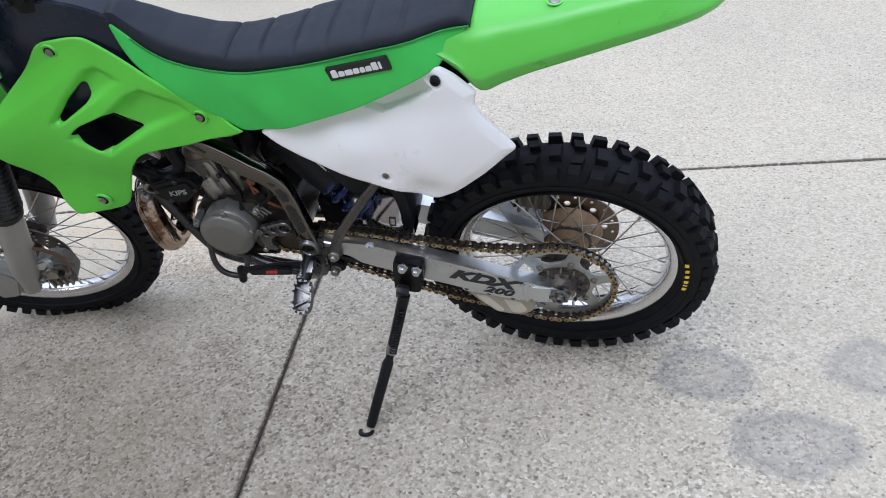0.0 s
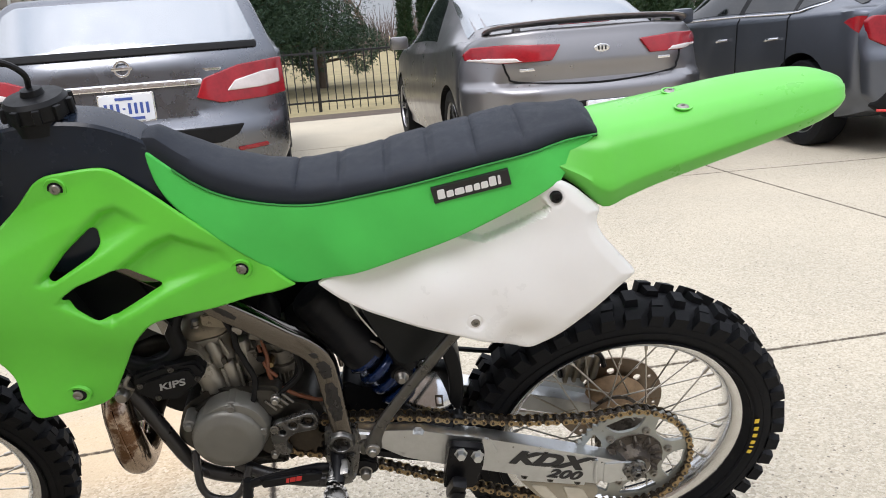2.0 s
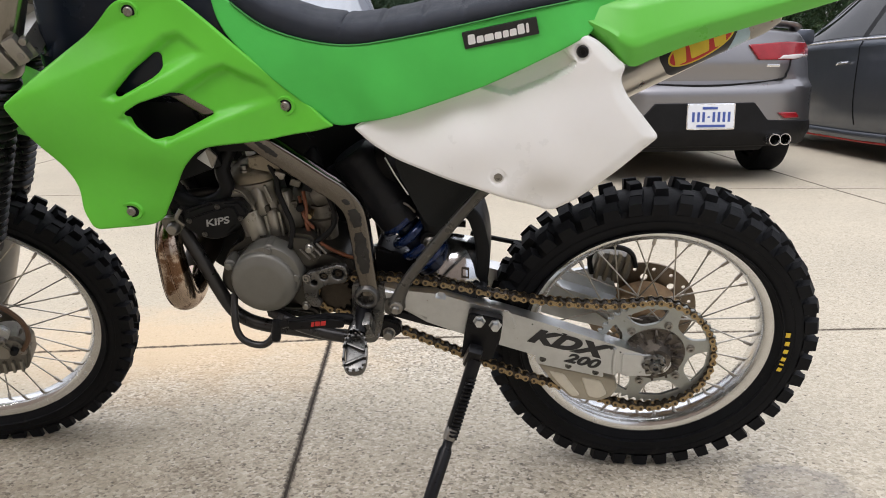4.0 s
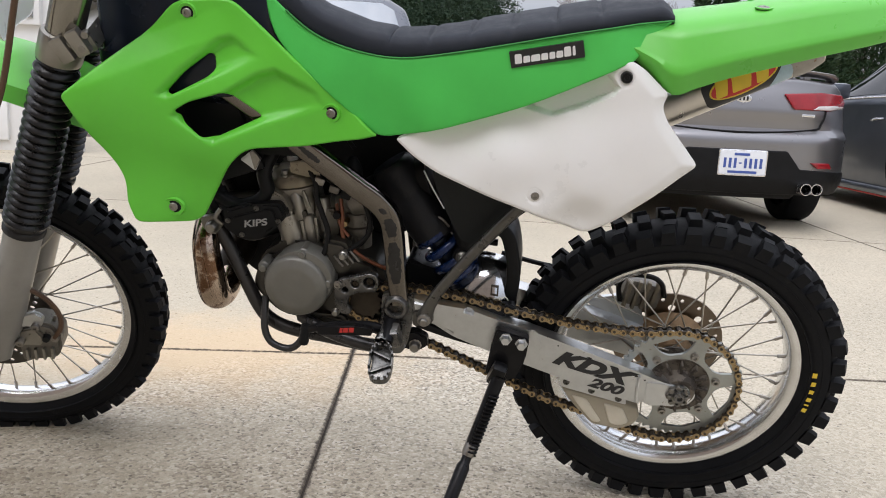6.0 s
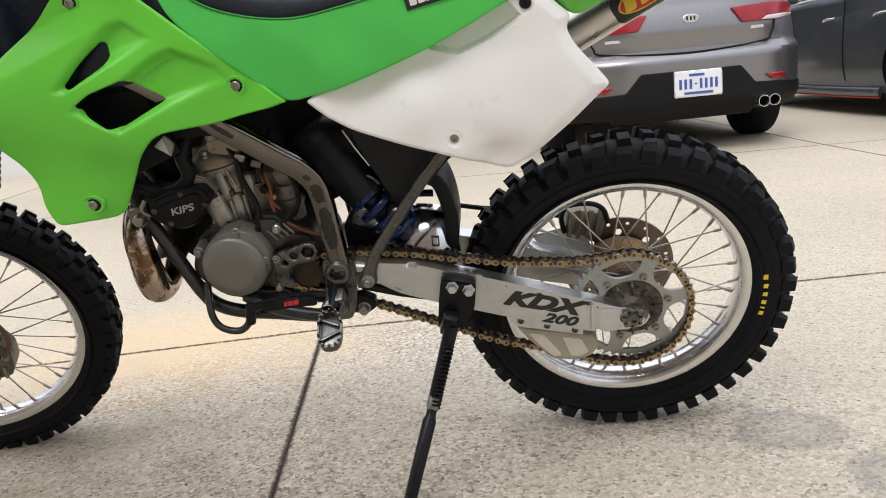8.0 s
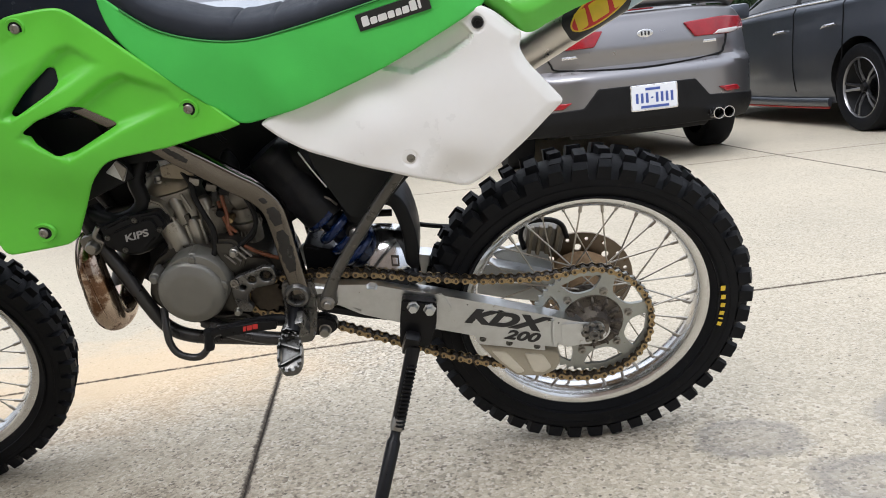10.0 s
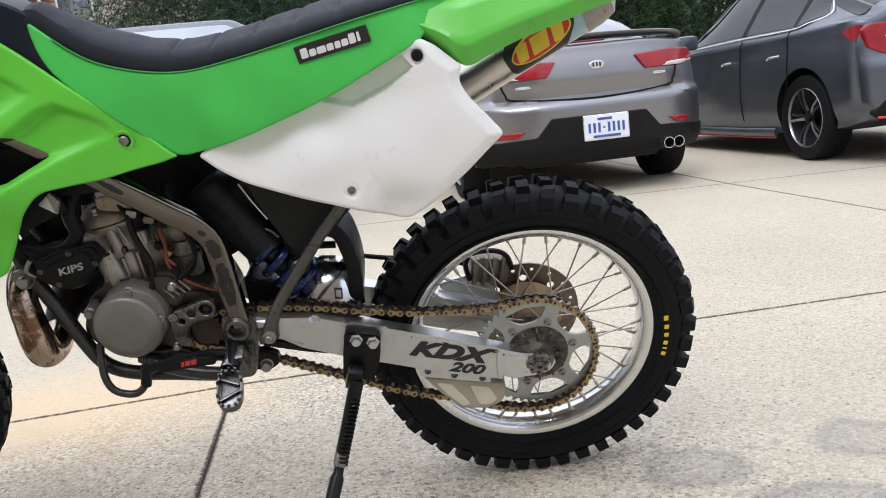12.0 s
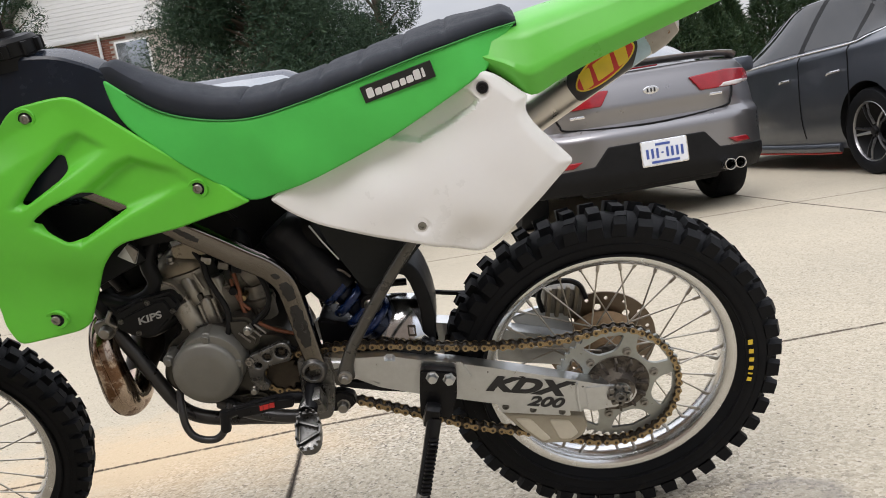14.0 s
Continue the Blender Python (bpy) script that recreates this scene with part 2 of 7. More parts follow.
M = dict(
    concrete=concrete_material(),
    green=mat("lime_green_plastic", (.120, .55, .038), .36, var=.06, scale=14, bump=.04, bscale=500, wear=(.14, .60, .055), wear_at=.66),
    green_fender=mat("lime_green_gloss_plastic", (.125, .53, .062), .32, var=.05, scale=12, bump=.03),
    seat_green=weave_material("green_gripper_cover", (.072, .585, .088), (.052, .46, .066), 420),
    seat_black=mat("black_gripper_cover", (.013, .0165, .024), .62, var=.2, scale=60, bump=.2, bscale=900, spec=.3),
    seat_pipe=mat("dark_green_thread", (.02, .22, .03), .6, var=.2),
    white=mat("off_white_plastic", (.84, .836, .818), .30, var=.035, scale=10, bump=.03, wear=(.79, .78, .745), wear_at=.7),
    tank=mat("charcoal_tank_plastic", (.010, .0145, .024), .22, var=.25, scale=22, bump=.02, spec=.28),
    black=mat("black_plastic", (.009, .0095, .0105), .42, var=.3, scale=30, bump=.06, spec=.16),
    rubber=mat("tyre_rubber", (.0065, .007, .0085), .62, var=.35, scale=40, bump=.25, bscale=200, wear=(.012, .0118, .0115), wear_at=.62, spec=.16),
    gaiter=mat("ribbed_gaiter_rubber", (.010, .0102, .0108), .30, var=.3, scale=30, spec=.40),
    disc_dark=mat("dull_front_disc", (.105, .098, .088), .36, .9, var=.3, scale=50, wear=(.07, .055, .04), wear_at=.6),
    rear_mud=mat("tan_mud_caked_hub", (.34, .225, .125), .75, .1, var=.45, scale=60, bump=.4, bscale=200),
    hose=mat("black_rubber_hose", (.008, .0082, .0088), .42, var=.25, spec=.18),
    alu=mat("brushed_aluminium", (.59, .605, .61), .34, 1.0, var=.12, scale=60, bump=.06, bscale=700, wear=(.42, .41, .39), wear_at=.66),
    rim=mat("polished_rim_aluminium", (.75, .755, .75), .20, 1.0, var=.1, scale=50, bump=.03, wear=(.5, .47, .43), wear_at=.68),
    cast=mat("cast_aluminium", (.33, .315, .28), .33, .82, var=.14, scale=40, bump=.10, bscale=600, wear=(.19, .175, .148), wear_at=.62),
    cast_tan=mat("heat_tanned_casting", (.235, .205, .155), .42, .7, var=.2, scale=35, bump=.1, bscale=600, wear=(.11, .09, .065), wear_at=.6),
    cast_dirty=mat("oil_dirty_casting", (.185, .173, .150), .42, .6, var=.35, scale=45, bump=.14, bscale=600, wear=(.065, .057, .047), wear_at=.58),
    # a darker casting than the cylinder's, for the case and its lobes
    cast_dark=mat("oily_cast_aluminium", (.070, .066, .057), .36, .7, var=.25, scale=45, bump=.15, bscale=600),
    cover=mat("grey_painted_cover", (.178, .174, .154), .40, .45, var=.12, scale=50, bump=.10, bscale=700, wear=(.125, .118, .104), wear_at=.64),
    steel=mat("dull_steel", (.30, .285, .26), .38, 1.0, var=.2, scale=80, bump=.05, wear=(.18, .11, .06), wear_at=.62),
    spoke=mat("spoke_steel", (.46, .43, .38), .35, 1.0, var=.25, scale=60),
    brown_hub=mat("muddy_hub", (.125, .108, .088), .55, .45, var=.45, scale=45, bump=.3, wear=(.055, .046, .038), wear_at=.52),
    spar_paint=mat("worn_frame_metal", (.165, .150, .132), .07, 1.0, var=.12, scale=9, wear=(.10, .09, .08), wear_at=.60),
    spar_dark=mat("chipped_dark_paint", (.020, .019, .018), .22, .2, var=.3, scale=40),
    polished=mat("polished_casting", (.62, .64, .66), .12, 1.0, var=.10, scale=14, wear=(.30, .30, .30), wear_at=.66),
    tube_grey=mat("dark_frame_paint", (.050, .049, .049), .30, .6, var=.2, scale=40, wear=(.12, .112, .10), wear_at=.68),
    pipe_dark=mat("sooty_pipe_steel", (.040, .030, .024), .4, .8, var=.3, scale=30),
    strut=mat("grey_frame_paint", (.105, .100, .090), .30, .7, var=.2, scale=40, wear=(.20, .185, .16), wear_at=.64),
    black_metal=mat("black_enamel", (.006, .006, .007), .32, .1, var=.3, scale=50, wear=(.09, .085, .08), wear_at=.72, spec=.25),
    gold=mat("gold_chain_plate", (.37, .275, .15), .40, 1.0, var=.25, scale=120, wear=(.13, .09, .045), wear_at=.55),
    chain_dark=mat("oily_chain_steel", (.07, .058, .045), .4, .8, var=.3, scale=120),
    sprocket=mat("zinc_sprocket", (.37, .385, .365), .42, .85, var=.15, scale=60, wear=(.24, .23, .20), wear_at=.63),
    disc=mat("brake_disc_steel", (.22, .175, .13), .4, .9, var=.22, scale=50, wear=(.17, .10, .05), wear_at=.6),
    chrome=mat("heat_tinted_chrome", (.42, .335, .265), .17, 1.0, var=.35, scale=14, wear=(.15, .085, .05), wear_at=.55),
    guide=mat("milky_nylon", (.36, .325, .25), .45, var=.14, scale=30),
    guide_light=mat("pale_nylon_pad", (.58, .54, .44), .45, var=.12, scale=30),
    blue=mat("blue_spring_paint", (.004, .018, .080), .25, .35, var=.3, scale=40, coat=.3),
    blue_dark=mat("dark_blue_shaft", (.004, .010, .030), .3, .3, var=.25, scale=40),
    sleeve=mat("worn_black_sleeve", (.0085, .009, .0115), .46, var=.3, scale=30, bump=.3, bscale=120, spec=.28),
    airbox=mat("scuffed_black_airbox", (.0095, .0115, .0125), .45, var=.35, scale=18, bump=.1, spec=.25),
    orange_hose=mat("orange_vent_hose", (.20, .070, .032), .4, var=.25),
    yellow=mat("yellow_print", (.74, .52, .03), .5, var=.12),
    red=mat("red_print", (.55, .03, .025), .5, var=.1),
    white_print=mat("white_print", (.8, .8, .8), .5, var=.05),
    black_print=mat("black_print", (.012, .012, .013), .45, var=.2),
    silver_can=mat("raw_silencer_aluminium", (.60, .57, .52), .33, 1.0, var=.1, scale=30, wear=(.46, .40, .32), wear_at=.62),
    decal_blue=mat("pale_blue_sticker", (.35, .48, .56), .4, var=.25, scale=40),
    kips_print=mat("grey_print", (.35, .35, .34), .5, var=.1),
    peg=mat("worn_peg_steel", (.13, .128, .122), .32, 1.0, var=.3, scale=60, wear=(.08, .07, .06), wear_at=.6),
    plate_steel=mat("worn_grey_plate", (.150, .147, .140), .28, .85, var=.25, scale=40, wear=(.06, .058, .054), wear_at=.58),
    copper=mat("brown_hose", (.10, .055, .03), .45, var=.2),
    gold_fork=mat("clear_anodised_fork", (.27, .255, .22), .16, .95, var=.15, scale=14, wear=(.17, .155, .13), wear_at=.6),
    fork_leg=mat("grey_fork_leg", (.34, .335, .315), .42, .6, var=.12, scale=40),
    coupe_paint=mat("warm_grey_car_paint", (.262, .256, .262), .32, .9, var=.015, scale=5, coat=.35),
    sedan_paint=mat("gunmetal_car_paint", (.118, .129, .152), .36, .85, var=.02, scale=5, coat=.5),
    suv_paint=mat("slate_car_paint", (.165, .172, .19), .28, .95, var=.02, scale=5, coat=.4),
    car_black=mat("car_black_trim", (.009, .009, .0095), .5, var=.25, scale=40, bump=.05, spec=.14),
    car_glass=glass_material("tinted_car_glass", (.006, .007, .008), .04),
    # the sky's reflection is put into this glass as a pale, part-metallic colour
    glass_painted_sky=mat("sky_bright_window_glass", (.34, .36, .38), .08, .75, var=.03, scale=4, coat=.5),
    tail_red=mat("red_tail_lens", (.27, .008, .014), .12, var=.25, scale=60, coat=.15),
    tail_clear=mat("clear_tail_lens", (.62, .56, .54), .12, .2, var=.1, scale=60, coat=.8),
    chrome_trim=mat("chrome_trim", (.78, .78, .79), .22, 1.0, var=.05),
    plate_white=mat("number_plate_white", (.72, .74, .78), .4, var=.05),
    plate_blue=mat("number_plate_blue", (.05, .09, .32), .45, var=.05),
    alloy_dark=mat("machined_dark_alloy", (.045, .045, .048), .3, .8, var=.15),
    alloy_face=mat("machined_alloy_face", (.34, .34, .345), .3, .9, var=.1),
    brick=None, mortar=mat("mortar", (.42, .38, .34), .9, var=.15, bump=.2),
    siding=mat("white_vinyl_siding", (.78, .78, .77), .5, var=.03, scale=8),
    roof=mat("grey_shingles", (.14, .135, .13), .9, var=.3, scale=30, bump=.4),
    # for the added light-blocking wall only
    blocker_brown=mat("shaded_brick_wall", (.34, .27, .22), .9, var=.25, scale=12, bump=.3),
    joint=mat("dirt_filled_joint", (.046, .036, .027), .95, var=.4, scale=40),
    fence=mat("black_fence_paint", (.012, .012, .013), .45, var=.2),
    bark=mat("bark", (.10, .075, .055), .9, var=.3, scale=20, bump=.6, bscale=60),
    twig=mat("bare_twigs", (.15, .115, .10), .9, var=.25, scale=10),
    leaf=leaf_material("dark_evergreen", (.018, .040, .024), (.034, .070, .038), (.068, .112, .058)),
    leaf2=leaf_material("cypress_green", (.018, .040, .018), (.032, .068, .028), (.065, .10, .042)),
    grass=mat("winter_lawn", (.30, .25, .13), .95, var=.3, scale=6, bump=.5, bscale=60),
)


def brick_material():
    n = Nodes("red_brick")
    r = n.node("ObjectInfo").outputs["Random"]
    v = n.coords("World")
    base = n.ramp(r, (0, (.20, .075, .05)), (.5, (.28, .105, .07)), (1, (.34, .15, .10)))
    n.link(n.mix(n.noise(v, 40, 4), base, (.16, .07, .05)), n.b.inputs["Base Color"])
    n.b.inputs["Roughness"].default_value = .9
    return n.m


M["brick"] = brick_material()

# ---- shape helpers ----


def part(name, bm, material, parent=None, label="", m=None, sharp=38, flat=False):
    """Links a bmesh as one mesh object under a thing or a part."""
    bmesh.ops.recalc_face_normals(bm, faces=bm.faces[:])
    limit = radians(sharp)
    for f in bm.faces:
        f.smooth = not flat
    for e in bm.edges:
        e.smooth = not (len(e.link_faces) == 2 and e.calc_face_angle(0) > limit)
    me = bpy.data.meshes.new(name)
    bm.to_mesh(me)
    bm.free()
    me.materials.append(M[material])
    ob = new(name, me)
    if parent is not None:
        ob.parent = parent
    if m is not None:
        ob.matrix_basis = m
    if label:
        tagged(ob, label)
    return ob


def again(ob, m, parent=None):
    """Another object on the same mesh."""
    o = new(ob.name.split(".")[0], ob.data)
    o.parent = parent or ob.parent
    o.matrix_basis = m
    if "label" in ob:
        o["label"] = ob["label"]
    return o


def thing(name, m, label, category, group="", kind=""):
    ob = new(name)
    ob.empty_display_size = .1
    ob.matrix_basis = m
    return tagged(ob, label, category, group, kind)


def add_box(bm, c, size, rot=None, bevel=0.0, taper=1.0):
    g = bmesh.ops.create_cube(bm, size=1)["verts"]
    for v in g:
        k = taper if v.co.z > 0 else 1
        v.co = Vector((v.co.x * size[0] * k, v.co.y * size[1] * k, v.co.z * size[2]))
    if bevel:
        es = list({e for v in g for e in v.link_edges})
        g = list({v for f in bmesh.ops.bevel(bm, geom=es, offset=bevel, segments=2, affect="EDGES", profile=.6)["faces"] for v in f.verts} | {v for v in g if v.is_valid})
    mt = Matrix.Translation(c) @ (rot.to_4x4() if rot is not None else Matrix())
    for v in g:
        v.co = mt @ v.co
    return bm


def box(c, size, rot=None, bevel=.003, taper=1.0):
    return add_box(bmesh.new(), c, size, rot, bevel, taper)


def smooth_path(pts, n=8):
    """Catmull-Rom through the points."""
    p = [Vector(q) for q in pts]
    p = [2 * p[0] - p[1]] + p + [2 * p[-1] - p[-2]]
    out = []
    for i in range(1, len(p) - 2):
        a, b, c, d = p[i - 1:i + 3]
        for k in range(n):
            t = k / n
            out.append(.5 * (2 * b + (c - a) * t + (2 * a - 5 * b + 4 * c - d) * t * t + (3 * b - a - 3 * c + d) * t ** 3))
    return out + [p[-2]]


def add_tube(bm, pts, radius, seg=12, cap=True, flat=1.0, up=None):
    """Sweeps a round (or, with flat, an oval) section along points; radius may be a list."""
    pts = [Vector(p) for p in pts]
    rad = radius if isinstance(radius, (list, tuple)) else [radius] * len(pts)
    if len(rad) != len(pts):
        rad = np.interp(np.linspace(0, 1, len(pts)), np.linspace(0, 1, len(rad)), rad)
    t = (pts[1] - pts[0]).normalized()
    ref = Vector(up) if up else (Vector((0, 1, 0)) if abs(t.y) < .9 else Vector((1, 0, 0)))
    nrm = (ref - t * ref.dot(t)).normalized()
    rings = []
    for i, p in enumerate(pts):
        t = (pts[min(i + 1, len(pts) - 1)] - pts[max(i - 1, 0)]).normalized()
        nrm = (nrm - t * nrm.dot(t)).normalized()
        b = t.cross(nrm)
        rings.append([bm.verts.new(p + (nrm * math.cos(2 * math.pi * k / seg) * flat + b * math.sin(2 * math.pi * k / seg)) * float(rad[i])) for k in range(seg)])
    for a, b in zip(rings, rings[1:]):
        for k in range(seg):
            bm.faces.new((a[k], a[(k + 1) % seg], b[(k + 1) % seg], b[k]))
    if cap:
        bm.faces.new(rings[0][::-1])
        bm.faces.new(rings[-1])
    return bm


def tube(pts, radius, seg=12, smooth=0, **kw):
    return add_tube(bmesh.new(), smooth_path(pts, smooth) if smooth else pts, radius, seg, **kw)


def add_lathe(bm, prof, seg=48, m=None, closed=False):
    """Turns (radius, y) points round the Y axis."""
    m = m or Matrix()
    rings = []
    for r, y in prof:
        rings.append([bm.verts.new(m @ Vector((r * math.cos(2 * math.pi * k / seg), y, r * math.sin(2 * math.pi * k / seg)))) for k in range(seg)] if r > 1e-6 else [bm.verts.new(m @ Vector((0, y, 0)))])
    pairs = list(zip(rings, rings[1:])) + ([(rings[-1], rings[0])] if closed else [])
    for a, b in pairs:
        for k in range(seg):
            q = [a[k % len(a)], a[(k + 1) % len(a)], b[(k + 1) % len(b)], b[k % len(b)]]
            q = [v for i, v in enumerate(q) if v not in q[:i]]
            if len(q) > 2:
                bm.faces.new(q)
    return bm


def lathe(prof, seg=48, m=None, closed=False):
    return add_lathe(bmesh.new(), prof, seg, m, closed)


def along(a, b):
    """A matrix that lays the lathe's Y axis from a towards b."""
    a, b = Vector(a), Vector(b)
    return Matrix.Translation(a) @ (b - a).to_track_quat("Y", "Z").to_matrix().to_4x4()


def loft(rings, cap=True):
    bm = bmesh.new()
    vs = [[bm.verts.new(p) for p in r] for r in rings]
    n = len(vs[0])
    for a, b in zip(vs, vs[1:]):
        for k in range(n):
            bm.faces.new((a[k], a[(k + 1) % n], b[(k + 1) % n], b[k]))
    if cap:
        bm.faces.new(vs[0][::-1])
        bm.faces.new(vs[-1])
    return bm


def rounded(pts, r, n=4):
    """A polygon with its corners rounded; a point may carry a radius of its own as third number."""
    out = []
    for i, q in enumerate(pts):
        p, a, b = Vector(q[:2]), Vector(pts[i - 1][:2]), Vector(pts[(i + 1) % len(pts)][:2])
        rr = q[2] if len(q) > 2 else r
        k = min(rr, .45 * (a - p).length, .45 * (b - p).length)
        s, e = p + (a - p).normalized() * k, p + (b - p).normalized() * k
        for j in range(n + 1):
            t = j / n
            out.append((1 - t) ** 2 * s + 2 * t * (1 - t) * p + t * t * e)
    return [(v.x, v.y) for v in out]


def _resample(poly, h):
    out = []
    for i, p in enumerate(poly):
        q = poly[(i + 1) % len(poly)]
        d = math.dist(p, q)
        if d < 1e-6:
            continue
        n = max(1, round(d / h))
        out += [(p[0] + (q[0] - p[0]) * k / n, p[1] + (q[1] - p[1]) * k / n) for k in range(n)]
    return out


def _inside(poly, x, z):
    poly = np.asarray(poly)
    a, b = poly, np.roll(poly, -1, 0)
    x, z = np.asarray(x)[:, None], np.asarray(z)[:, None]
    cross = ((a[:, 1] > z) != (b[:, 1] > z)) & (x < (b[:, 0] - a[:, 0]) * (z - a[:, 1]) / (b[:, 1] - a[:, 1] + 1e-12) + a[:, 0])
    return cross.sum(1) % 2 == 1


def _edge_distance(polys, pts):
    best = np.full(len(pts), 9.0)
    for poly in polys:
        a = np.asarray(poly)
        b = np.roll(a, -1, 0)
        ab = b - a
        ap = pts[:, None] - a
        t = ((ap * ab).sum(-1) / ((ab ** 2).sum(-1) + 1e-12)).clip(0, 1)
        best = np.minimum(best, np.sqrt(((ap - t[..., None] * ab) ** 2).sum(-1)).min(1))
    return best


def panel(outline, depth, thick, holes=(), h=.012, roll=.005, side=-1):
    """A moulded sheet: outline in x and z, outer face at y = depth(x, z) on the side given, rounded towards its edges, with holes."""
    from mathutils.geometry import delaunay_2d_cdt
    loops = [_resample(outline, h)] + [_resample(q, h) for q in holes]
    pts, edges = [], []
    for lp in loops:
        s = len(pts)
        pts += lp
        edges += [(s + k, s + (k + 1) % len(lp)) for k in range(len(lp))]
    o = np.asarray(outline)
    gx, gz = np.meshgrid(np.arange(o[:, 0].min(), o[:, 0].max(), h), np.arange(o[:, 1].min(), o[:, 1].max(), h))
    g = np.stack([gx.ravel(), gz.ravel()], 1)
    ok = _inside(loops[0], g[:, 0], g[:, 1])
    for q in loops[1:]:
        ok &= ~_inside(q, g[:, 0], g[:, 1])
    g = g[ok]
    if len(g):
        g = g[_edge_distance(loops, g) > .45 * h + 1.15 * roll]
    if roll:
        # rings of points that follow each edge, so that the rounding runs clean along it
        rings = []
        for lp in loops:
            q = np.asarray([tuple(p) for p in lp])
            t = np.roll(q, -1, 0) - np.roll(q, 1, 0)
            nn = np.stack([-t[:, 1], t[:, 0]], 1) / np.maximum(np.linalg.norm(t, axis=1), 1e-9)[:, None]
            area = np.sum(q[:, 0] * np.roll(q[:, 1], -1) - np.roll(q[:, 0], -1) * q[:, 1])
            nn *= (1 if area > 0 else -1) * (1 if lp is loops[0] else -1)
            for k in (.3, .7, 1.15):
                e = q + nn * roll * k
                rings.append(e[_edge_distance(loops, e) > .93 * roll * k])
        rings = np.concatenate(rings)
        ok = _inside(loops[0], rings[:, 0], rings[:, 1])
        for q in loops[1:]:
            ok &= ~_inside(q, rings[:, 0], rings[:, 1])
        g = np.concatenate([rings[ok], g])
    allp = [Vector(p) for p in pts] + [Vector(p) for p in g]
    vs, _, fs, *_ = delaunay_2d_cdt(allp, edges, [], 0, 1e-6)
    v = np.array([(q.x, q.y) for q in vs])
    cen = np.array([v[list(f)].mean(0) for f in fs])
    keep = _inside(loops[0], cen[:, 0], cen[:, 1])
    for q in loops[1:]:
        keep &= ~_inside(q, cen[:, 0], cen[:, 1])
    d = _edge_distance(loops, v)
    y = np.array([depth(a, b) for a, b in v])
    dd = np.maximum(roll - d, 0)
    y = y - side * (roll - np.sqrt(np.maximum(roll ** 2 - dd ** 2, 0))) if roll else y
    bm = bmesh.new()
    front = [bm.verts.new((a, c, b)) for (a, b), c in zip(v, y)]
    back = [bm.verts.new((a, depth(a, b) - side * thick, b)) for a, b in v]
    count = {}
    for f, k in zip(fs, keep):
        if not k:
            continue
        bm.faces.new([front[i] for i in f])
        bm.faces.new([back[i] for i in reversed(f)])
        for i, j in zip(f, (*f[1:], f[0])):
            count[(i, j)] = 1
    for i, j in count:
        if (j, i) not in count:
            bm.faces.new((front[j], front[i], back[i], back[j]))
    for q in [q for q in bm.verts if not q.link_faces]:
        bm.verts.remove(q)
    return bm


def surface(anchors):
    """A smooth y over x and z that passes through the anchors (x, z, y)."""
    a = np.array(anchors)
    g = np.c_[a[:, :2], np.ones(len(a))]
    co = np.linalg.lstsq(g, a[:, 2], rcond=None)[0]
    rest = a[:, 2] - g @ co

    def f(x, z):
        w = 1 / ((a[:, 0] - x) ** 2 + (a[:, 1] - z) ** 2 + 6e-4) ** 1.5
        return float(co @ (x, z, 1) + (w * rest).sum() / w.sum())
    return f


def slab_shape(outline, y0, y1, bevel=.003):
    """An extruded outline (x, z) between two y, with bevelled rims."""
    bm = bmesh.new()
    a = [bm.verts.new((x, y0, z)) for x, z in outline]
    f = bm.faces.new(a)
    ex = bmesh.ops.extrude_face_region(bm, geom=[f])
    for v in [v for v in ex["geom"] if isinstance(v, bmesh.types.BMVert)]:
        v.co.y = y1
    if bevel:
        es = [e for e in bm.edges if abs(e.verts[0].co.y - e.verts[1].co.y) < 1e-6]
        bmesh.ops.bevel(bm, geom=es, offset=bevel, segments=2, affect="EDGES")
    return bm


def ring_outline(r, n, cx=0.0, cz=0.0, start=0.0):
    return [(cx + r * math.cos(start + 2 * math.pi * k / n), cz + r * math.sin(start + 2 * math.pi * k / n)) for k in range(n)]


def add_bolt(bm, c, r=.007, h=.005, ny=-1, seg=6):
    add_lathe(bm, [(0, 0), (r * 1.25, 0), (r * 1.25, ny * .0015), (r, ny * .002), (r * .95, ny * h), (r * .5, ny * h), (r * .4, ny * h * .5), (0, ny * h * .5)], seg if seg > 6 else 12, Matrix.Translation(c))
    return bm


def bolt(c, r=.007, h=.005, ny=-1):
    return add_bolt(bmesh.new(), c, r, h, ny)


def lettering(text, size, material, parent, m, shear=0.0, depth=.0008, bold=0.0, name="lettering", wide=1.0):
    """Words in the built-in font, as a mesh."""
    cu = bpy.data.curves.new(name, "FONT")
    cu.body, cu.size, cu.shear, cu.extrude, cu.offset = text, size, shear, depth, bold
    cu.align_x, cu.align_y = "CENTER", "CENTER"
    tmp = new("tmp_text", cu)
    me = bpy.data.meshes.new_from_object(tmp.evaluated_get(bpy.context.evaluated_depsgraph_get()))
    bpy.data.objects.remove(tmp)
    me.materials.clear()
    me.materials.append(M[material])
    ob = new(name, me)
    ob.parent = parent
    ob.matrix_basis = m @ Matrix.Diagonal((wide, 1, 1, 1))
    return ob


def facing(x, y, z, turn=0.0, tilt=0.0, yaw=0.0):
    """The pose of writing that stands upright and faces -y, turned by degrees in its own plane."""
    return Matrix.Translation((x, y, z)) @ Euler((radians(90 + tilt), 0, radians(yaw))).to_matrix().to_4x4() @ Matrix.Rotation(radians(turn), 4, "Z")

# ---- the setting: everything is squared to the driveway's joints, 7.3 degrees off the x axis ----
YAW = 7.3
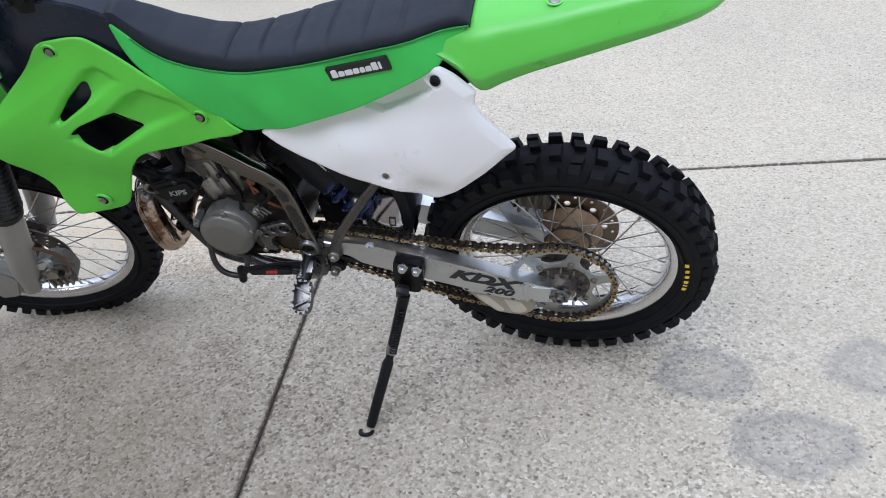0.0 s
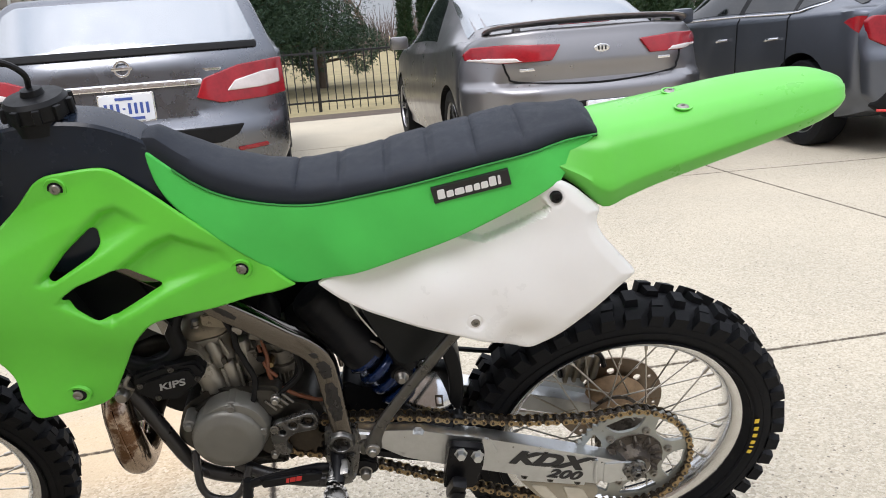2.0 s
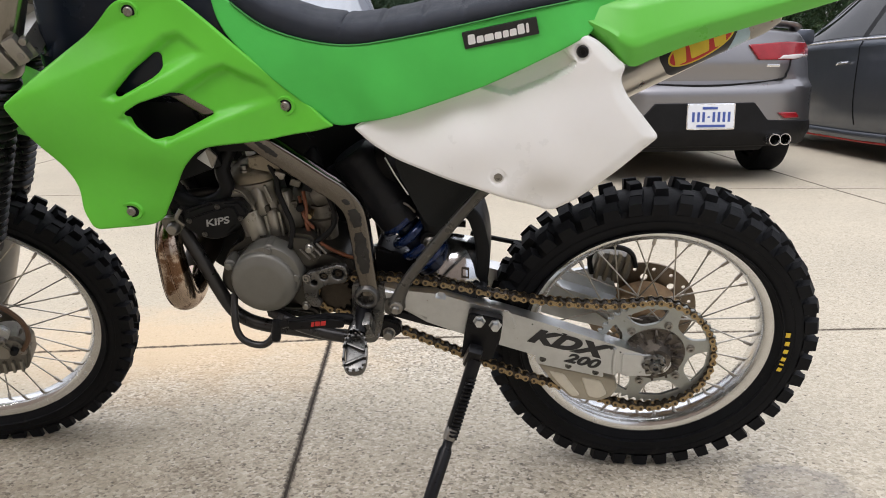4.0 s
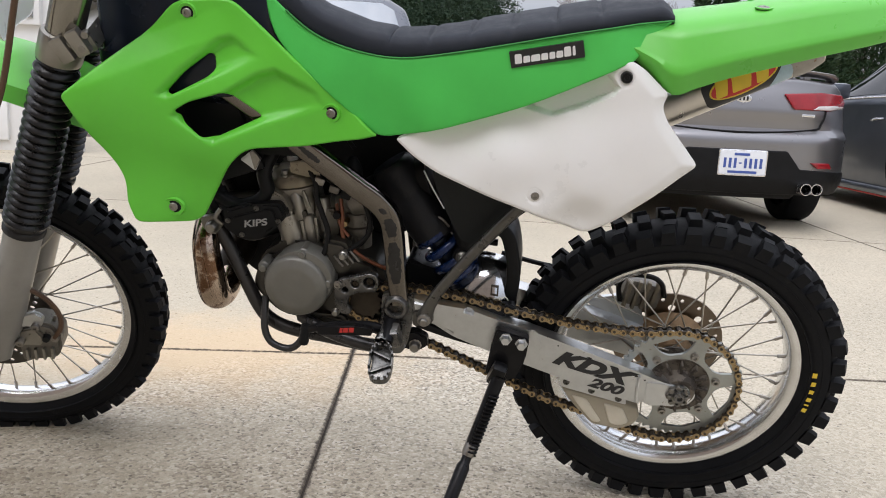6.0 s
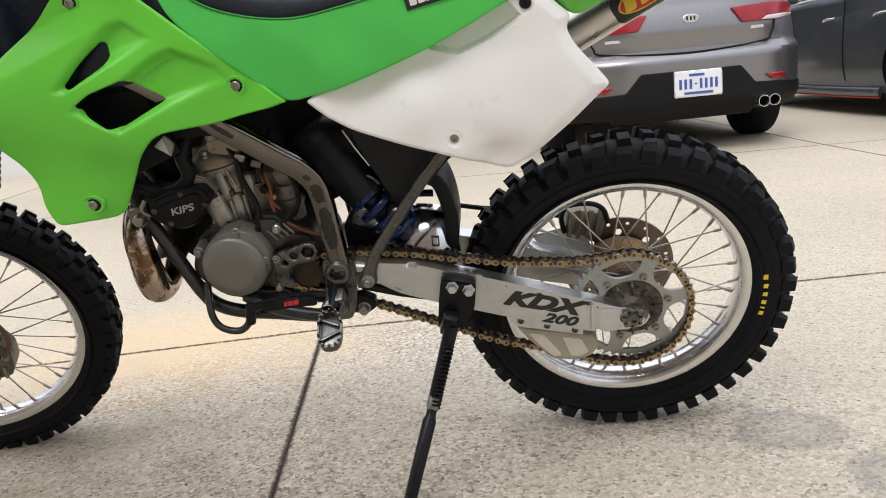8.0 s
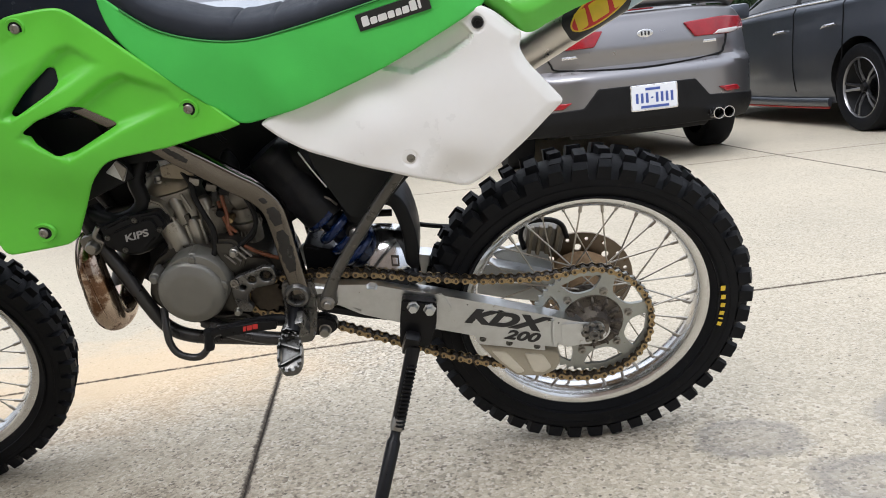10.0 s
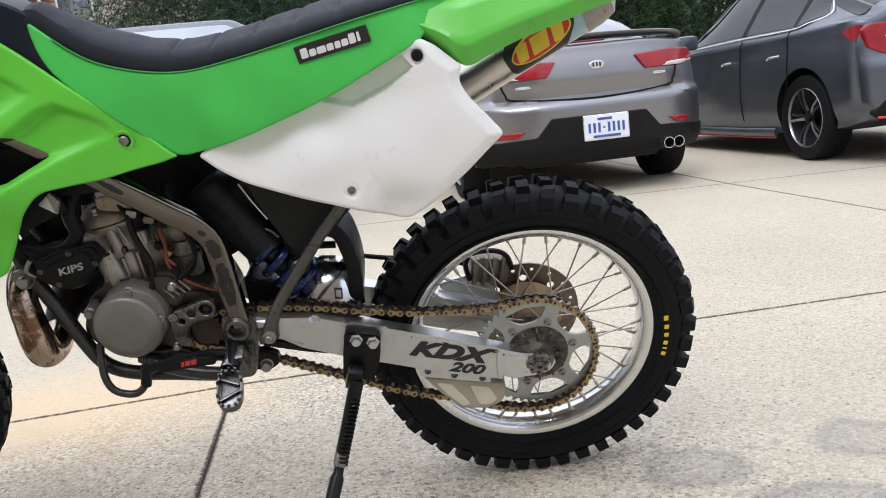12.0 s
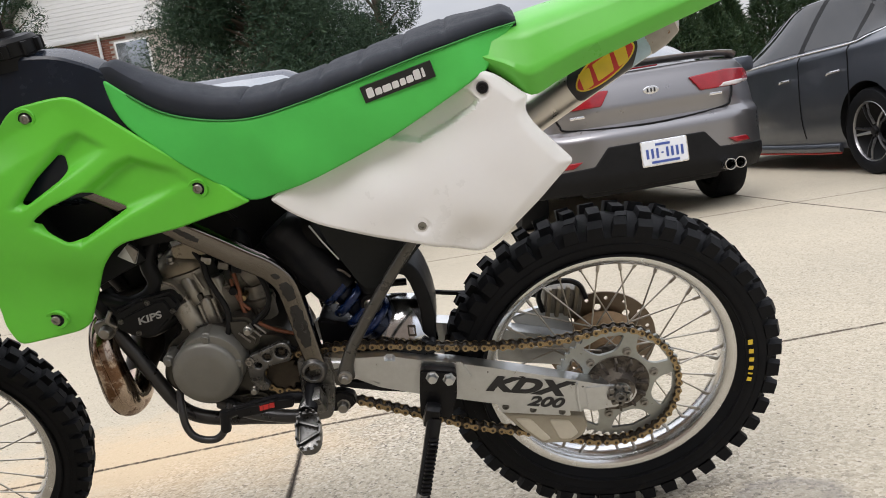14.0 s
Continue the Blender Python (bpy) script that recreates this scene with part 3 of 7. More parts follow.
DRIVE = pose(0, 0, 0, 0, 0, YAW)


def drive(u, v, z=0.0, turn=0.0):
    return DRIVE @ pose(u, v, z, 0, 0, turn)


bm = bmesh.new()
for a, b in ((-300, 300),):
    q = [bm.verts.new((x, y, -.035)) for x, y in ((a, -300), (b, -300), (b, 900), (a, 900))]
    bm.faces.new(q)
ground = tagged(part("ground", bm, "grass"), "dry winter lawn beyond the driveway", "ground", kind="structure")

# trees
class Sprays:
    """Collects many small pointed leaf sprays and turns them into one mesh."""

    def __init__(self, seed):
        self.r, self.v = np.random.RandomState(seed), []

    def add(self, p, d, size, droop=.3, slim=.085):
        n, r = len(p), self.r
        for _ in range(3):
            v = r.normal(size=(n, 3)) * (1, 1, .8)
            v /= np.linalg.norm(v, axis=1)[:, None]
            v = v + d * .9 - np.c_[np.zeros((n, 2)), droop * r.rand(n)]
            v /= np.linalg.norm(v, axis=1)[:, None]
            s = size * r.uniform(.6, 1.35, (n, 1))
            w = np.cross(v, r.normal(size=(n, 3)))
            w = w / np.linalg.norm(w, axis=1)[:, None] * s * slim
            self.v.append(np.stack([p - w * .3, p + v * s * .45 - w, p + v * s, p + v * s * .45 + w], 1).reshape(-1, 3))

    def link(self, name, material, parent):
        v = np.concatenate(self.v)
        me = bpy.data.meshes.new(name)
        me.from_pydata(v.tolist(), [], np.arange(len(v)).reshape(-1, 4).tolist())
        me.materials.append(M[material])
        ob = new(name, me)
        ob.parent = parent
        return ob


def evergreen(m, height, radius, count, seed, label, leaf="leaf", pointed=.55, size=.16, lumps=26, name="evergreen_tree", floor=.55):
    rnd = random.Random(seed)
    t = thing(name, m, label, "tree", "evergreens")
    limbs = tube([(0, 0, 0), (.05, .02, height * .4), (0, 0, height * .95)], [height * .022, height * .016, .02], 10, smooth=3)
    lump = []
    for k in range(lumps):
        z = rnd.uniform(.06, .97)
        prof = radius * (1 - z ** (1 / pointed) * .92) * rnd.uniform(.55, .95)
        a = rnd.uniform(0, 2 * math.pi)
        c = Vector((prof * math.cos(a), prof * math.sin(a), z * height))
        lump.append((c, radius * rnd.uniform(.28, .5) * (1.1 - .7 * z)))
        add_tube(limbs, [(0, 0, z * height * .85), c * .6 + Vector((0, 0, z * height * .36)), c], [.05, .03, .012], 6)
    part("trunk", limbs, "bark", t)

    sp = Sprays(seed)
    cs, rads = np.array([c for c, _ in lump]), np.array([q for _, q in lump])
    for n, k, big in ((count, 1.0, 1.0), (count // 3, .86, 1.9)):
        i = sp.r.randint(len(cs), size=n)
        d = sp.r.normal(size=(n, 3))
        d /= np.linalg.norm(d, axis=1)[:, None]
        p = cs[i] + d * (rads[i] * sp.r.uniform(.7, 1.08, n))[:, None]
        p *= (k, k, 1)
        up = p[:, 2] > floor + .25 * np.sin(5 * p[:, 0])
        sp.add(p[up], d[up], size * big)
    sp.link("crown", leaf, t)
    return t


def cypress(m, height, radius, count, seed, label, size=.13):
    rnd = random.Random(seed)
    t = thing("cypress_tree", m, label, "tree", "cypress row")
    part("trunk", tube([(0, 0, 0), (0, 0, height * .9)], [.09, .02], 8), "bark", t)

    sp = Sprays(seed)
    for n, k, big in ((count, 1.0, 1.0), (count // 3, .75, 1.9)):
        z = sp.r.rand(n) ** 1.15
        rad = radius * np.minimum(1, 3.5 * (1 - z)) * (1 - .55 * z) * (.85 + .22 * np.sin(9 * z + seed) * sp.r.rand(n)) * sp.r.uniform(.72, 1.05, n) * k
        a = sp.r.uniform(0, 2 * math.pi, n)
        sp.add(np.c_[rad * np.cos(a), rad * np.sin(a), .1 + z * (height - .1)], np.c_[np.cos(a) * .6, np.sin(a) * .6, .8 + 0 * a], size * big, -.3)
    sp.link("crown", "leaf2", t)
    return t


evergreen(pose(-4.4, 16.5, -.03), 7.8, 2.9, 120000, 11, "broad dark evergreen tree behind the parked SUV", size=.070, lumps=130)
evergreen(pose(-2.15, 18.5, -.03), 7.2, 1.35, 36000, 12, "slender dark evergreen beside a broader one", size=.070, lumps=40)
evergreen(pose(-13.1, 21.5, -.03), 8.6, 1.9, 18000, 13, "dark evergreen beside the brick house", size=.10, lumps=60)
for x, y, h, r, s in ((.15, 31, 4.0, .42, 1), (1.0, 31.5, 4.2, .5, 2), (2.2, 30.5, 3.6, .62, 3), (3.1, 31, 3.7, .6, 4)):
    cypress(pose(x, y, -.03), h, r, 2600, s, "slim column-shaped cypress in a row", .13)
for x, y, h, r, s in ((2.75, 14.6, 5.6, .62, 5), (4.0, 14.9, 5.6, .62, 6), (5.4, 17.5, 3.0, .9, 7)):
    cypress(pose(x, y, -.03), h, r, 9000, s, "dense dark cypress behind the grey coupe", .10)
for k in range(14):
    x = 6.6 + k * 1.35
    cypress(pose(x, 20 + (k % 3) * 1.1, -.03), 3.2 + (k * 37 % 10) * .12, .95, 3600, 30 + k, "hedge-like dark cypress at the lawn's edge", .13)


def bare_tree(m, height, seed, label):
    rnd = random.Random(seed)
    t = thing("bare_tree", m, label, "tree", "bare winter trees")
    bm = bmesh.new()

    def grow(p, d, ln, r, depth):
        e = p + d * ln
        add_tube(bm, [p, p.lerp(e, .5) + Vector((rnd.gauss(0, .03), rnd.gauss(0, .03), 0)) * ln, e], [r, r * .8, r * .6], 5 if depth > 1 else 4, cap=False)
        if depth == 0:
            return
        for _ in range(3):
            nd = (d + Vector((rnd.gauss(0, .45), rnd.gauss(0, .45), rnd.gauss(.12, .25)))).normalized()
            grow(p.lerp(e, rnd.uniform(.55, 1)), nd, ln * rnd.uniform(.6, .8), r * .55, depth - 1)
    grow(Vector((0, 0, 0)), Vector((0, 0, 1)), height * .34, height * .022, 5)
    part("trunk", bm, "twig", t)


for k in range(11):
    bare_tree(pose(-2 + k * 3.4 + (k % 3), 46 + (k * 7) % 9, -.03), 6.5 + (k * 13 % 7) * .55, 80 + k, "leafless grey-brown winter tree in the distance")
bm, rnd = bmesh.new(), random.Random(5)
for k in range(2600):
    x = rnd.uniform(-45, 75)
    h = rnd.uniform(1.4, 4.2) * (1 + .25 * math.sin(x * .35))
    y = 58 + rnd.uniform(-3, 3)
    for j in range(3):
        tip = Vector((x + rnd.gauss(0, .7), y, h * rnd.uniform(.6, 1.1)))
        base = Vector((x + rnd.gauss(0, .25), y, 0))
        wv = Vector((rnd.uniform(.02, .06), 0, 0))
        bm.faces.new([bm.verts.new(base - wv), bm.verts.new(base + wv), bm.verts.new(tip)])
tagged(part("far_woods", bm, "twig", flat=True), "far band of bare brown winter woods", "woods", kind="stuff")

# fence
fence = thing("metal_fence", pose(-3.2, 11.6, -.03, 0, 0, YAW), "black metal picket fence at the lawn's edge", "fence")
post = part("post", box((0, 0, .5), (.05, .05, 1.0), None, .004), "fence", fence)
for k in range(1, 5):
    again(post, pose(k * 1.6, 0, 0))
rail = part("rail", box((3.2, 0, .92), (6.4, .03, .03), None, .003), "fence", fence)
again(rail, pose(0, 0, -.76))
pk = part("picket", box((.12, 0, .5), (.016, .016, .96), None, 0), "fence", fence, flat=True)
for k in range(1, 50):
    again(pk, pose(k * .125, 0, 0))

# house: brick storey, white siding gable, downpipe; and a white garage front nearer the drive
house = thing("brick_house", pose(-10.4, 24, .14, 0, 0, 0), "two-storey red brick house with white siding above", "house")
part("foundation", box((0, 2.5, -.2), (7.0, 4.96, .44), None, 0), "mortar", house)
part("brick_wall", box((0, 2.5, 2.85), (7.0, 5, 5.7), None, 0), "mortar", house)
gb = [(-3.55, 5.7), (3.55, 5.7), (3.55, 6.6), (0, 9.9), (-3.55, 6.6)]
part("gable_wall", slab_shape(gb, -.06, 5, 0), "siding", house)
for k in range(33):
    z = 5.7 + .125 * k
    w = 3.53 if z < 6.6 else 3.53 * (9.9 - z) / 3.3
    if w > .3:
        part("siding_board", slab_shape([(-w, z), (w, z), (w * .985, z + .118), (-w * .985, z + .118)], -.085, -.06, 0), "siding", house, flat=True)
part("roof", loft([[(x, y, z) for x, z in ((-3.95, 6.3), (0, 10.02), (3.95, 6.3), (3.95, 6.48), (0, 10.2), (-3.95, 6.48))] for y in (-.4, 5.3)]), "roof", house)
part("frieze_board", box((0, -.08, 5.66), (7.1, .06, .14), None, .004), "siding", house)
part("downpipe", tube([(-.97, -.12, 0), (-.97, -.12, 5.7)], .05, 10), "siding", house)
win = part("window", box((.02, -.02, 4.75), (1.1, .1, 1.3), None, .005), "siding", house)
part("pane", box((.02, -.075, 4.75), (.98, .02, 1.18), None, .002), "glass_painted_sky", win)
bk = part("brick", box((0, 0, 0), (.205, .02, .06), None, 0), "brick", house, flat=True, m=Matrix.Translation((-2.85, -.006, 3.9)))
for row in range(21):
    for col in range(13):
        x, z = -2.85 + col * .215 + (row % 2) * .107, 4.0 + row * .075
        if x < -.62 or z > 5.45:
            again(bk, Matrix.Translation((x, -.006, z)))
garage = thing("garage_front", drive(-4.6, 7.3, 0), "white garage front with a panelled door and window", "garage")
part("garage_wall", box((-1.6, .15, 1.5), (3.6, .3, 3.0), None, .01), "siding", garage)
for j in range(4):
    for k in range(4):
        part("door_panel", box((-2.6 + k * .62, -.02, .36 + j * .55), (.54, .05, .46), None, .015), "siding", garage)
gw = part("window_frame", box((-.35, -.03, 1.72), (.55, .08, .75), None, .01), "siding", garage)
part("pane", box((-.35, -.075, 1.72), (.42, .02, .62), None, .003), "glass_painted_sky", gw)

# unseen wall added behind the viewer to hold back sky light from that side
own = thing("own_house", drive(-5.2, -4.6, 0), "unseen plain wall added to block light from behind", "house")
part("house_wall", box((0, -.2, 2.75), (11.4, .4, 5.5), None, .02), "blocker_brown", own)

# ---- cars ----


class Shell:
    """A car's lofted skin: stations along its length, each a half ring from the floor's middle to the roof's middle."""

    def __init__(self, stations, dense=7):
        rings = []
        for y, zb, wb, wm, ws, belt, wr, zr in stations:
            rings.append([(0, y, zb), (wb * .9, y, zb), (wb, y, zb + .07), (wm, y, .48), (ws, y, belt - .10), (ws - .025, y, belt), (wr + .03, y, max(belt + .005, zr - .10)), (wr - .10, y, max(belt + .008, zr - .02)), (0, y, max(belt + .01, zr))])
        cols = [smooth_path([r[j] for r in rings], dense) for j in range(9)]
        self.grid = []
        for i in range(len(cols[0])):
            half = [cols[j][i] for j in range(9)]
            fine = smooth_path(half, 3)
            self.grid.append(fine)
        self.ys = [g[0].y for g in self.grid]

    def at(self, y, k, side):
        i = float(np.interp(y, self.ys, range(len(self.ys))))
        j = max(0, min(k * 3, len(self.grid[0]) - 1.001))
        a, b, f, g = int(i), int(j), i - int(i), j - int(j)
        a1 = min(a + 1, len(self.grid) - 1)
        p = (self.grid[a][b] * (1 - g) + self.grid[a][b + 1] * g) * (1 - f) + (self.grid[a1][b] * (1 - g) + self.grid[a1][b + 1] * g) * f
        return Vector((p.x * side, p.y, p.z))

    def mesh(self):
        full = []
        for g in self.grid:
            full.append([Vector((-p.x, p.y, p.z)) for p in g] + [p.copy() for p in reversed(g[1:-1])])
        return loft(full)

    def patch(self, corners, side, lift=.004, n=10, m=8):
        """A sheet over the skin between four (y, k) corners, lifted off it; side 0 spans both sides, k then runs -8..8 over the roof."""
        def pt(y, k):
            return self.at(y, 8 - abs(k), -1 if k < 0 else 1) if side == 0 else self.at(y, k, side)
        bm = bmesh.new()
        (y0, k0), (y1, k1), (y2, k2), (y3, k3) = corners
        top, low = [], []
        for i in range(n + 1):
            s = i / n
            a, b = (y0 + (y1 - y0) * s, k0 + (k1 - k0) * s), (y3 + (y2 - y3) * s, k3 + (k2 - k3) * s)
            rt, rl = [], []
            for j in range(m + 1):
                t = j / m
                y, k = a[0] + (b[0] - a[0]) * t, a[1] + (b[1] - a[1]) * t
                p = pt(y, k)
                nn = (pt(y + .02, k) - p).cross(pt(y, k + .05) - p)
                nn = nn.normalized() if nn.length > 1e-9 else Vector((0, 0, 1))
                if nn.dot(p - Vector((0, p.y, .6))) < 0:
                    nn = -nn
                rt.append(bm.verts.new(p + nn * lift))
                rl.append(bm.verts.new(p - nn * .01))
            top.append(rt)
            low.append(rl)
        for i in range(n):
            for j in range(m):
                bm.faces.new((top[i][j], top[i + 1][j], top[i + 1][j + 1], top[i][j + 1]))
            for j in (0, m):
                bm.faces.new((top[i][j], low[i][j], low[i + 1][j], top[i + 1][j]))
        for i in (0, n):
            for j in range(m):
                bm.faces.new((top[i][j], top[i][j + 1], low[i][j + 1], low[i][j]))
        return bm


def drum(r, half, m):
    """A closed solid cylinder along x."""
    bm = bmesh.new()
    ends = [[bm.verts.new(m @ Vector((x, r * math.cos(2 * math.pi * k / 44), r * math.sin(2 * math.pi * k / 44)))) for k in range(44)] for x in (-half, half)]
    bm.faces.new(ends[0])
    bm.faces.new(ends[1])
    for k in range(44):
        bm.faces.new((ends[0][k], ends[0][(k + 1) % 44], ends[1][(k + 1) % 44], ends[1][k]))
    bmesh.ops.recalc_face_normals(bm, faces=bm.faces)
    return bm


def cut(ob, cutters):
    """Cuts the cutters out of ob's mesh for good."""
    for bm in cutters:
        me = bpy.data.meshes.new("cutter")
        bm.to_mesh(me)
        bm.free()
        c = new("cutter", me)
        bpy.context.view_layer.update()
        c.matrix_world = ob.matrix_world
        mod = ob.modifiers.new("cut", "BOOLEAN")
        mod.object, mod.operation, mod.solver = c, "DIFFERENCE", "EXACT"
        bpy.context.view_layer.update()
        res = bpy.data.meshes.new_from_object(ob.evaluated_get(bpy.context.evaluated_depsgraph_get()))
        ob.modifiers.remove(mod)
        ob.data = res
        bpy.data.objects.remove(c)


def line_arches(ob, r, centres, z):
    """Gives the cut wheel arches a black lining."""
    ob.data.materials.append(M["car_black"])
    for p in ob.data.polygons:
        c = p.center
        if abs(c.x) > .5 and any(math.hypot(c.y - y, c.z - z) < r + .0006 for y in centres):
            p.material_index = 1


def car_wheel(parent, x, y, r, side, spokes, dark="alloy_dark"):
    w = part("wheel", lathe([(0, -.02), (.05, -.02), (.055, 0), (r * .60, .05), (r * .66, .08), (r * .66, -.10)], 36), "car_black", parent, "", Matrix.Translation((x, y, r)) @ Matrix.Rotation(radians(-90 * side), 4, "Z"))
    # in the wheel's own frame +y points out of the car
    part("tyre", lathe([(r * .665, -.10), (r * .80, -.105), (r * .96, -.10), (r, -.08), (r, .08), (r * .96, .10), (r * .80, .105), (r * .70, .095), (r * .665, .085)], 56, closed=True), "rubber", w)
    part("rim", lathe([(r * .64, .06), (r * .70, .092), (r * .685, .097), (r * .665, .085), (r * .64, -.08)], 56), "alloy_face", w)
    for k in range(spokes):
        for d in (-.13, .13):
            a = 2 * math.pi * k / spokes
            p0 = Vector((r * .16 * math.cos(a + d * 1.6), .060, r * .16 * math.sin(a + d * 1.6)))
            p1 = Vector((r * .655 * math.cos(a + d), .082, r * .655 * math.sin(a + d)))
            part("rim_spoke", add_tube(bmesh.new(), [p0, p0.lerp(p1, .5) + Vector((0, .012, 0)), p1], [.015, .011, .011], 6, flat=.6), dark if (k + (d > 0)) % 2 else "alloy_face", w)
    part("hub_cap", lathe([(0, .082), (.030, .080), (.034, .060), (r * .18, .055), (r * .18, .0)], 20), dark, w)
    return w


def rear_face(w, bulge=.0, seam=.66, rake=.22):
    """The depth of a car's tail over x and z: bumper proud, boot face leaning forward, corners wrapped round."""
    def f(x, z):
        k = min(1.0, abs(x) / w)
        y = .36 * k ** 4 + .035 * k * k
        if z > seam:
            y += .045 * min(1, (z - seam) / .03) + (z - seam) * rake
        if z < .36:
            y += (.36 - z) * .5
        return y - bulge
    return f


def lens(outline, f, lift, thick=.02, h=.03, roll=.008):
    return panel(rounded(outline, .012, 3), lambda x, z: f(x, z) - lift, thick, h=h, roll=roll)


def mirrored(pts):
    return [(-x, z) for x, z in pts][::-1]


def number_plate(parent, x, z, f, bars):
    p = part("number_plate", panel(rounded([(x - .1525, z - .077), (x + .1525, z - .077), (x + .1525, z + .077), (x - .1525, z + .077)], .012), lambda a, b: f(x, z) - .022, .006, h=.05, roll=.002), "plate_white", parent, "white registration plate with blue bars")
    part("plate_frame", panel(rounded([(x - .160, z - .085), (x + .160, z - .085), (x + .160, z + .085), (x - .160, z + .085)], .012), lambda a, b: f(x, z) - .020, .01, [rounded([(x - .149, z - .073), (x + .149, z - .073), (x + .149, z + .073), (x - .149, z + .073)], .01)], h=.05, roll=.003), "chrome_trim", p)
    y = f(x, z) - .0235
    for k in range(bars):
        cx = x - .118 + .236 * k / (bars - 1)
        part("plate_bar", box((cx, y, z - .002), (.017 if k != 3 else .015, .002, .064 if k != 3 else .010), None, 0), "plate_blue", p)
    part("plate_bar", box((x, y, z - .060), (.19, .002, .016), None, 0), "plate_blue", p)
    part("plate_bar", box((x - .01, y, z + .055), (.10, .002, .016), None, 0), "red" if bars == 9 else "plate_blue", p)


# warm grey coupe
coupe = thing("coupe_car", drive(0, 0) @ Matrix(), "warm grey coupe parked facing away", "car")
coupe.matrix_basis = pose(.995, 3.965, .02, 0, 0, YAW)
sk = Shell([(.44, .30, .66, .72, .72, .93, .52, .985), (.52, .24, .78, .855, .845, .965, .60, 1.03), (.70, .21, .82, .88, .865, .965, .68, 1.06), (1.15, .20, .83, .885, .87, .95, .67, 1.23), (1.7, .19, .83, .885, .87, .94, .64, 1.38), (2.2, .19, .83, .885, .87, .93, .63, 1.42), (2.7, .19, .83, .885, .865, .92, .60, 1.36), (3.15, .19, .83, .88, .86, .92, .56, 1.10), (3.5, .2, .82, .88, .85, .88, .6, .95), (4.1, .22, .78, .84, .80, .78, .55, .83), (4.42, .28, .66, .70, .66, .66, .4, .70)])
body = part("body", sk.mesh(), "coupe_paint", coupe, "warm grey metallic body", sharp=50)
W = .32
cut(body, [drum(W + .035, .3, Matrix.Translation((s * .86, y, W))) for s in (-1, 1) for y in (.88, 3.53)])
line_arches(body, W + .035, (.88, 3.53), W)
for s in (-1, 1):
    for y in (.88, 3.53):
        car_wheel(coupe, s * .76, y, W, s, 5)
part("rear_window", sk.patch([(.78, -2.05), (1.55, -1.75), (1.55, 1.75), (.78, 2.05)], 0, n=8, m=14), "glass_painted_sky", coupe, "rear window with the sky's reflection put into its colour")
for s in (-1, 1):
    part("side_window", sk.patch([(1.45, 5.15), (3.02, 5.15), (2.55, 6.2), (1.7, 6.15)], s), "car_glass", coupe)
    part("mirror", box((s * .96, 2.75, .98), (.17, .10, .12), None, .03), "coupe_paint", coupe)
    part("spoiler_leg", box((s * .50, .27, 1.035), (.05, .06, .05), None, .01), "coupe_paint", coupe)
boot = rear_face(.90)


def f(x, z):
    """The coupe's tail: the boot lid swells out to a crease and tucks in under it."""
    return boot(x, z) + .030 * max(0, min(1, (.800 - z) / .11)) * max(0, min(1, (z - .625) / .05)) * max(0, min(1, (.70 - abs(x)) / .10)) - .012 * max(0, 1 - ((z - .86) / .12) ** 2) * max(0, 1 - (x / .64) ** 4)


shape = [(-.80, .30), (.80, .30), (.875, .40), (.885, .62), (.87, .80), (.82, .95), (.72, 1.015), (.4, 1.03), (-.4, 1.03), (-.72, 1.015), (-.82, .95), (-.87, .80), (-.885, .62), (-.875, .40)]
part("tail_panel", panel(rounded(shape, .03, 3), f, .06, h=.022, roll=.025), "coupe_paint", coupe, "rounded tail with a boot lid")
part("rear_bumper_trim", lens([(-.80, .265), (.80, .265), (.875, .34), (.872, .415), (.43, .44), (.33, .555), (-.33, .555), (-.43, .44), (-.872, .415), (-.875, .34)], f, .012, .05), "car_black", coupe, "black lower bumper")
part("bumper_lip", lens([(-.5, .235), (.42, .235), (.46, .30), (-.54, .30)], f, .0, .05), "car_black", coupe)
part("boot_seam", tube([(x, f(x, z) - .003, z) for x, z in [(p.x, p.z) for p in smooth_path([(-.63, 0, .84), (-.60, 0, .745), (-.52, 0, .695), (0, 0, .665), (.52, 0, .695), (.60, 0, .745), (.63, 0, .84)], 6)]], .007, 6), "car_black", coupe)
TL = [(.30, .925), (.60, .945), (.80, .94), (.845, .90), (.84, .855), (.66, .825), (.37, .825)]
CL = [(.50, .829), (.55, .856), (.70, .864), (.82, .866), (.838, .852), (.66, .828)]
for s, a, b in ((1, TL, CL), (-1, [(x + (.05 if x > -.5 else 0), z) for x, z in mirrored(TL)], mirrored(CL))):
    tl = part("tail_lamp", lens(a, f, .016, .03), "tail_red", coupe, "red and clear tail lamp")
    part("reverse_lens", lens(b, f, .021, .02), "tail_clear", tl)
    rf = [(.50, .485), (.66, .485), (.70, .445), (.56, .445)]
    part("reflector", lens(rf if s > 0 else mirrored(rf), f, .018, .02), "tail_red", coupe)
part("boot_emblem", panel([(.03 + .055 * math.cos(t), .882 + .028 * math.sin(t)) for t in np.linspace(0, 2 * math.pi, 25)[:-1]], lambda x, z: f(0, .892) - .010, .008, h=.03, roll=.004), "chrome_trim", coupe, "chrome oval emblem")
for k in range(3):
    part("emblem_bar", box((.006 + .024 * k, f(0, .892) - .0125, .882), (.010, .002, .026), None, 0), "black_print", coupe)
part("boot_script", box((-.46, f(-.46, .775) - .004, .775), (.15, .004, .018), None, .001), "chrome_trim", coupe)
part("boot_script", box((.46, f(.46, .79) - .004, .79), (.12, .004, .018), None, .001), "chrome_trim", coupe)
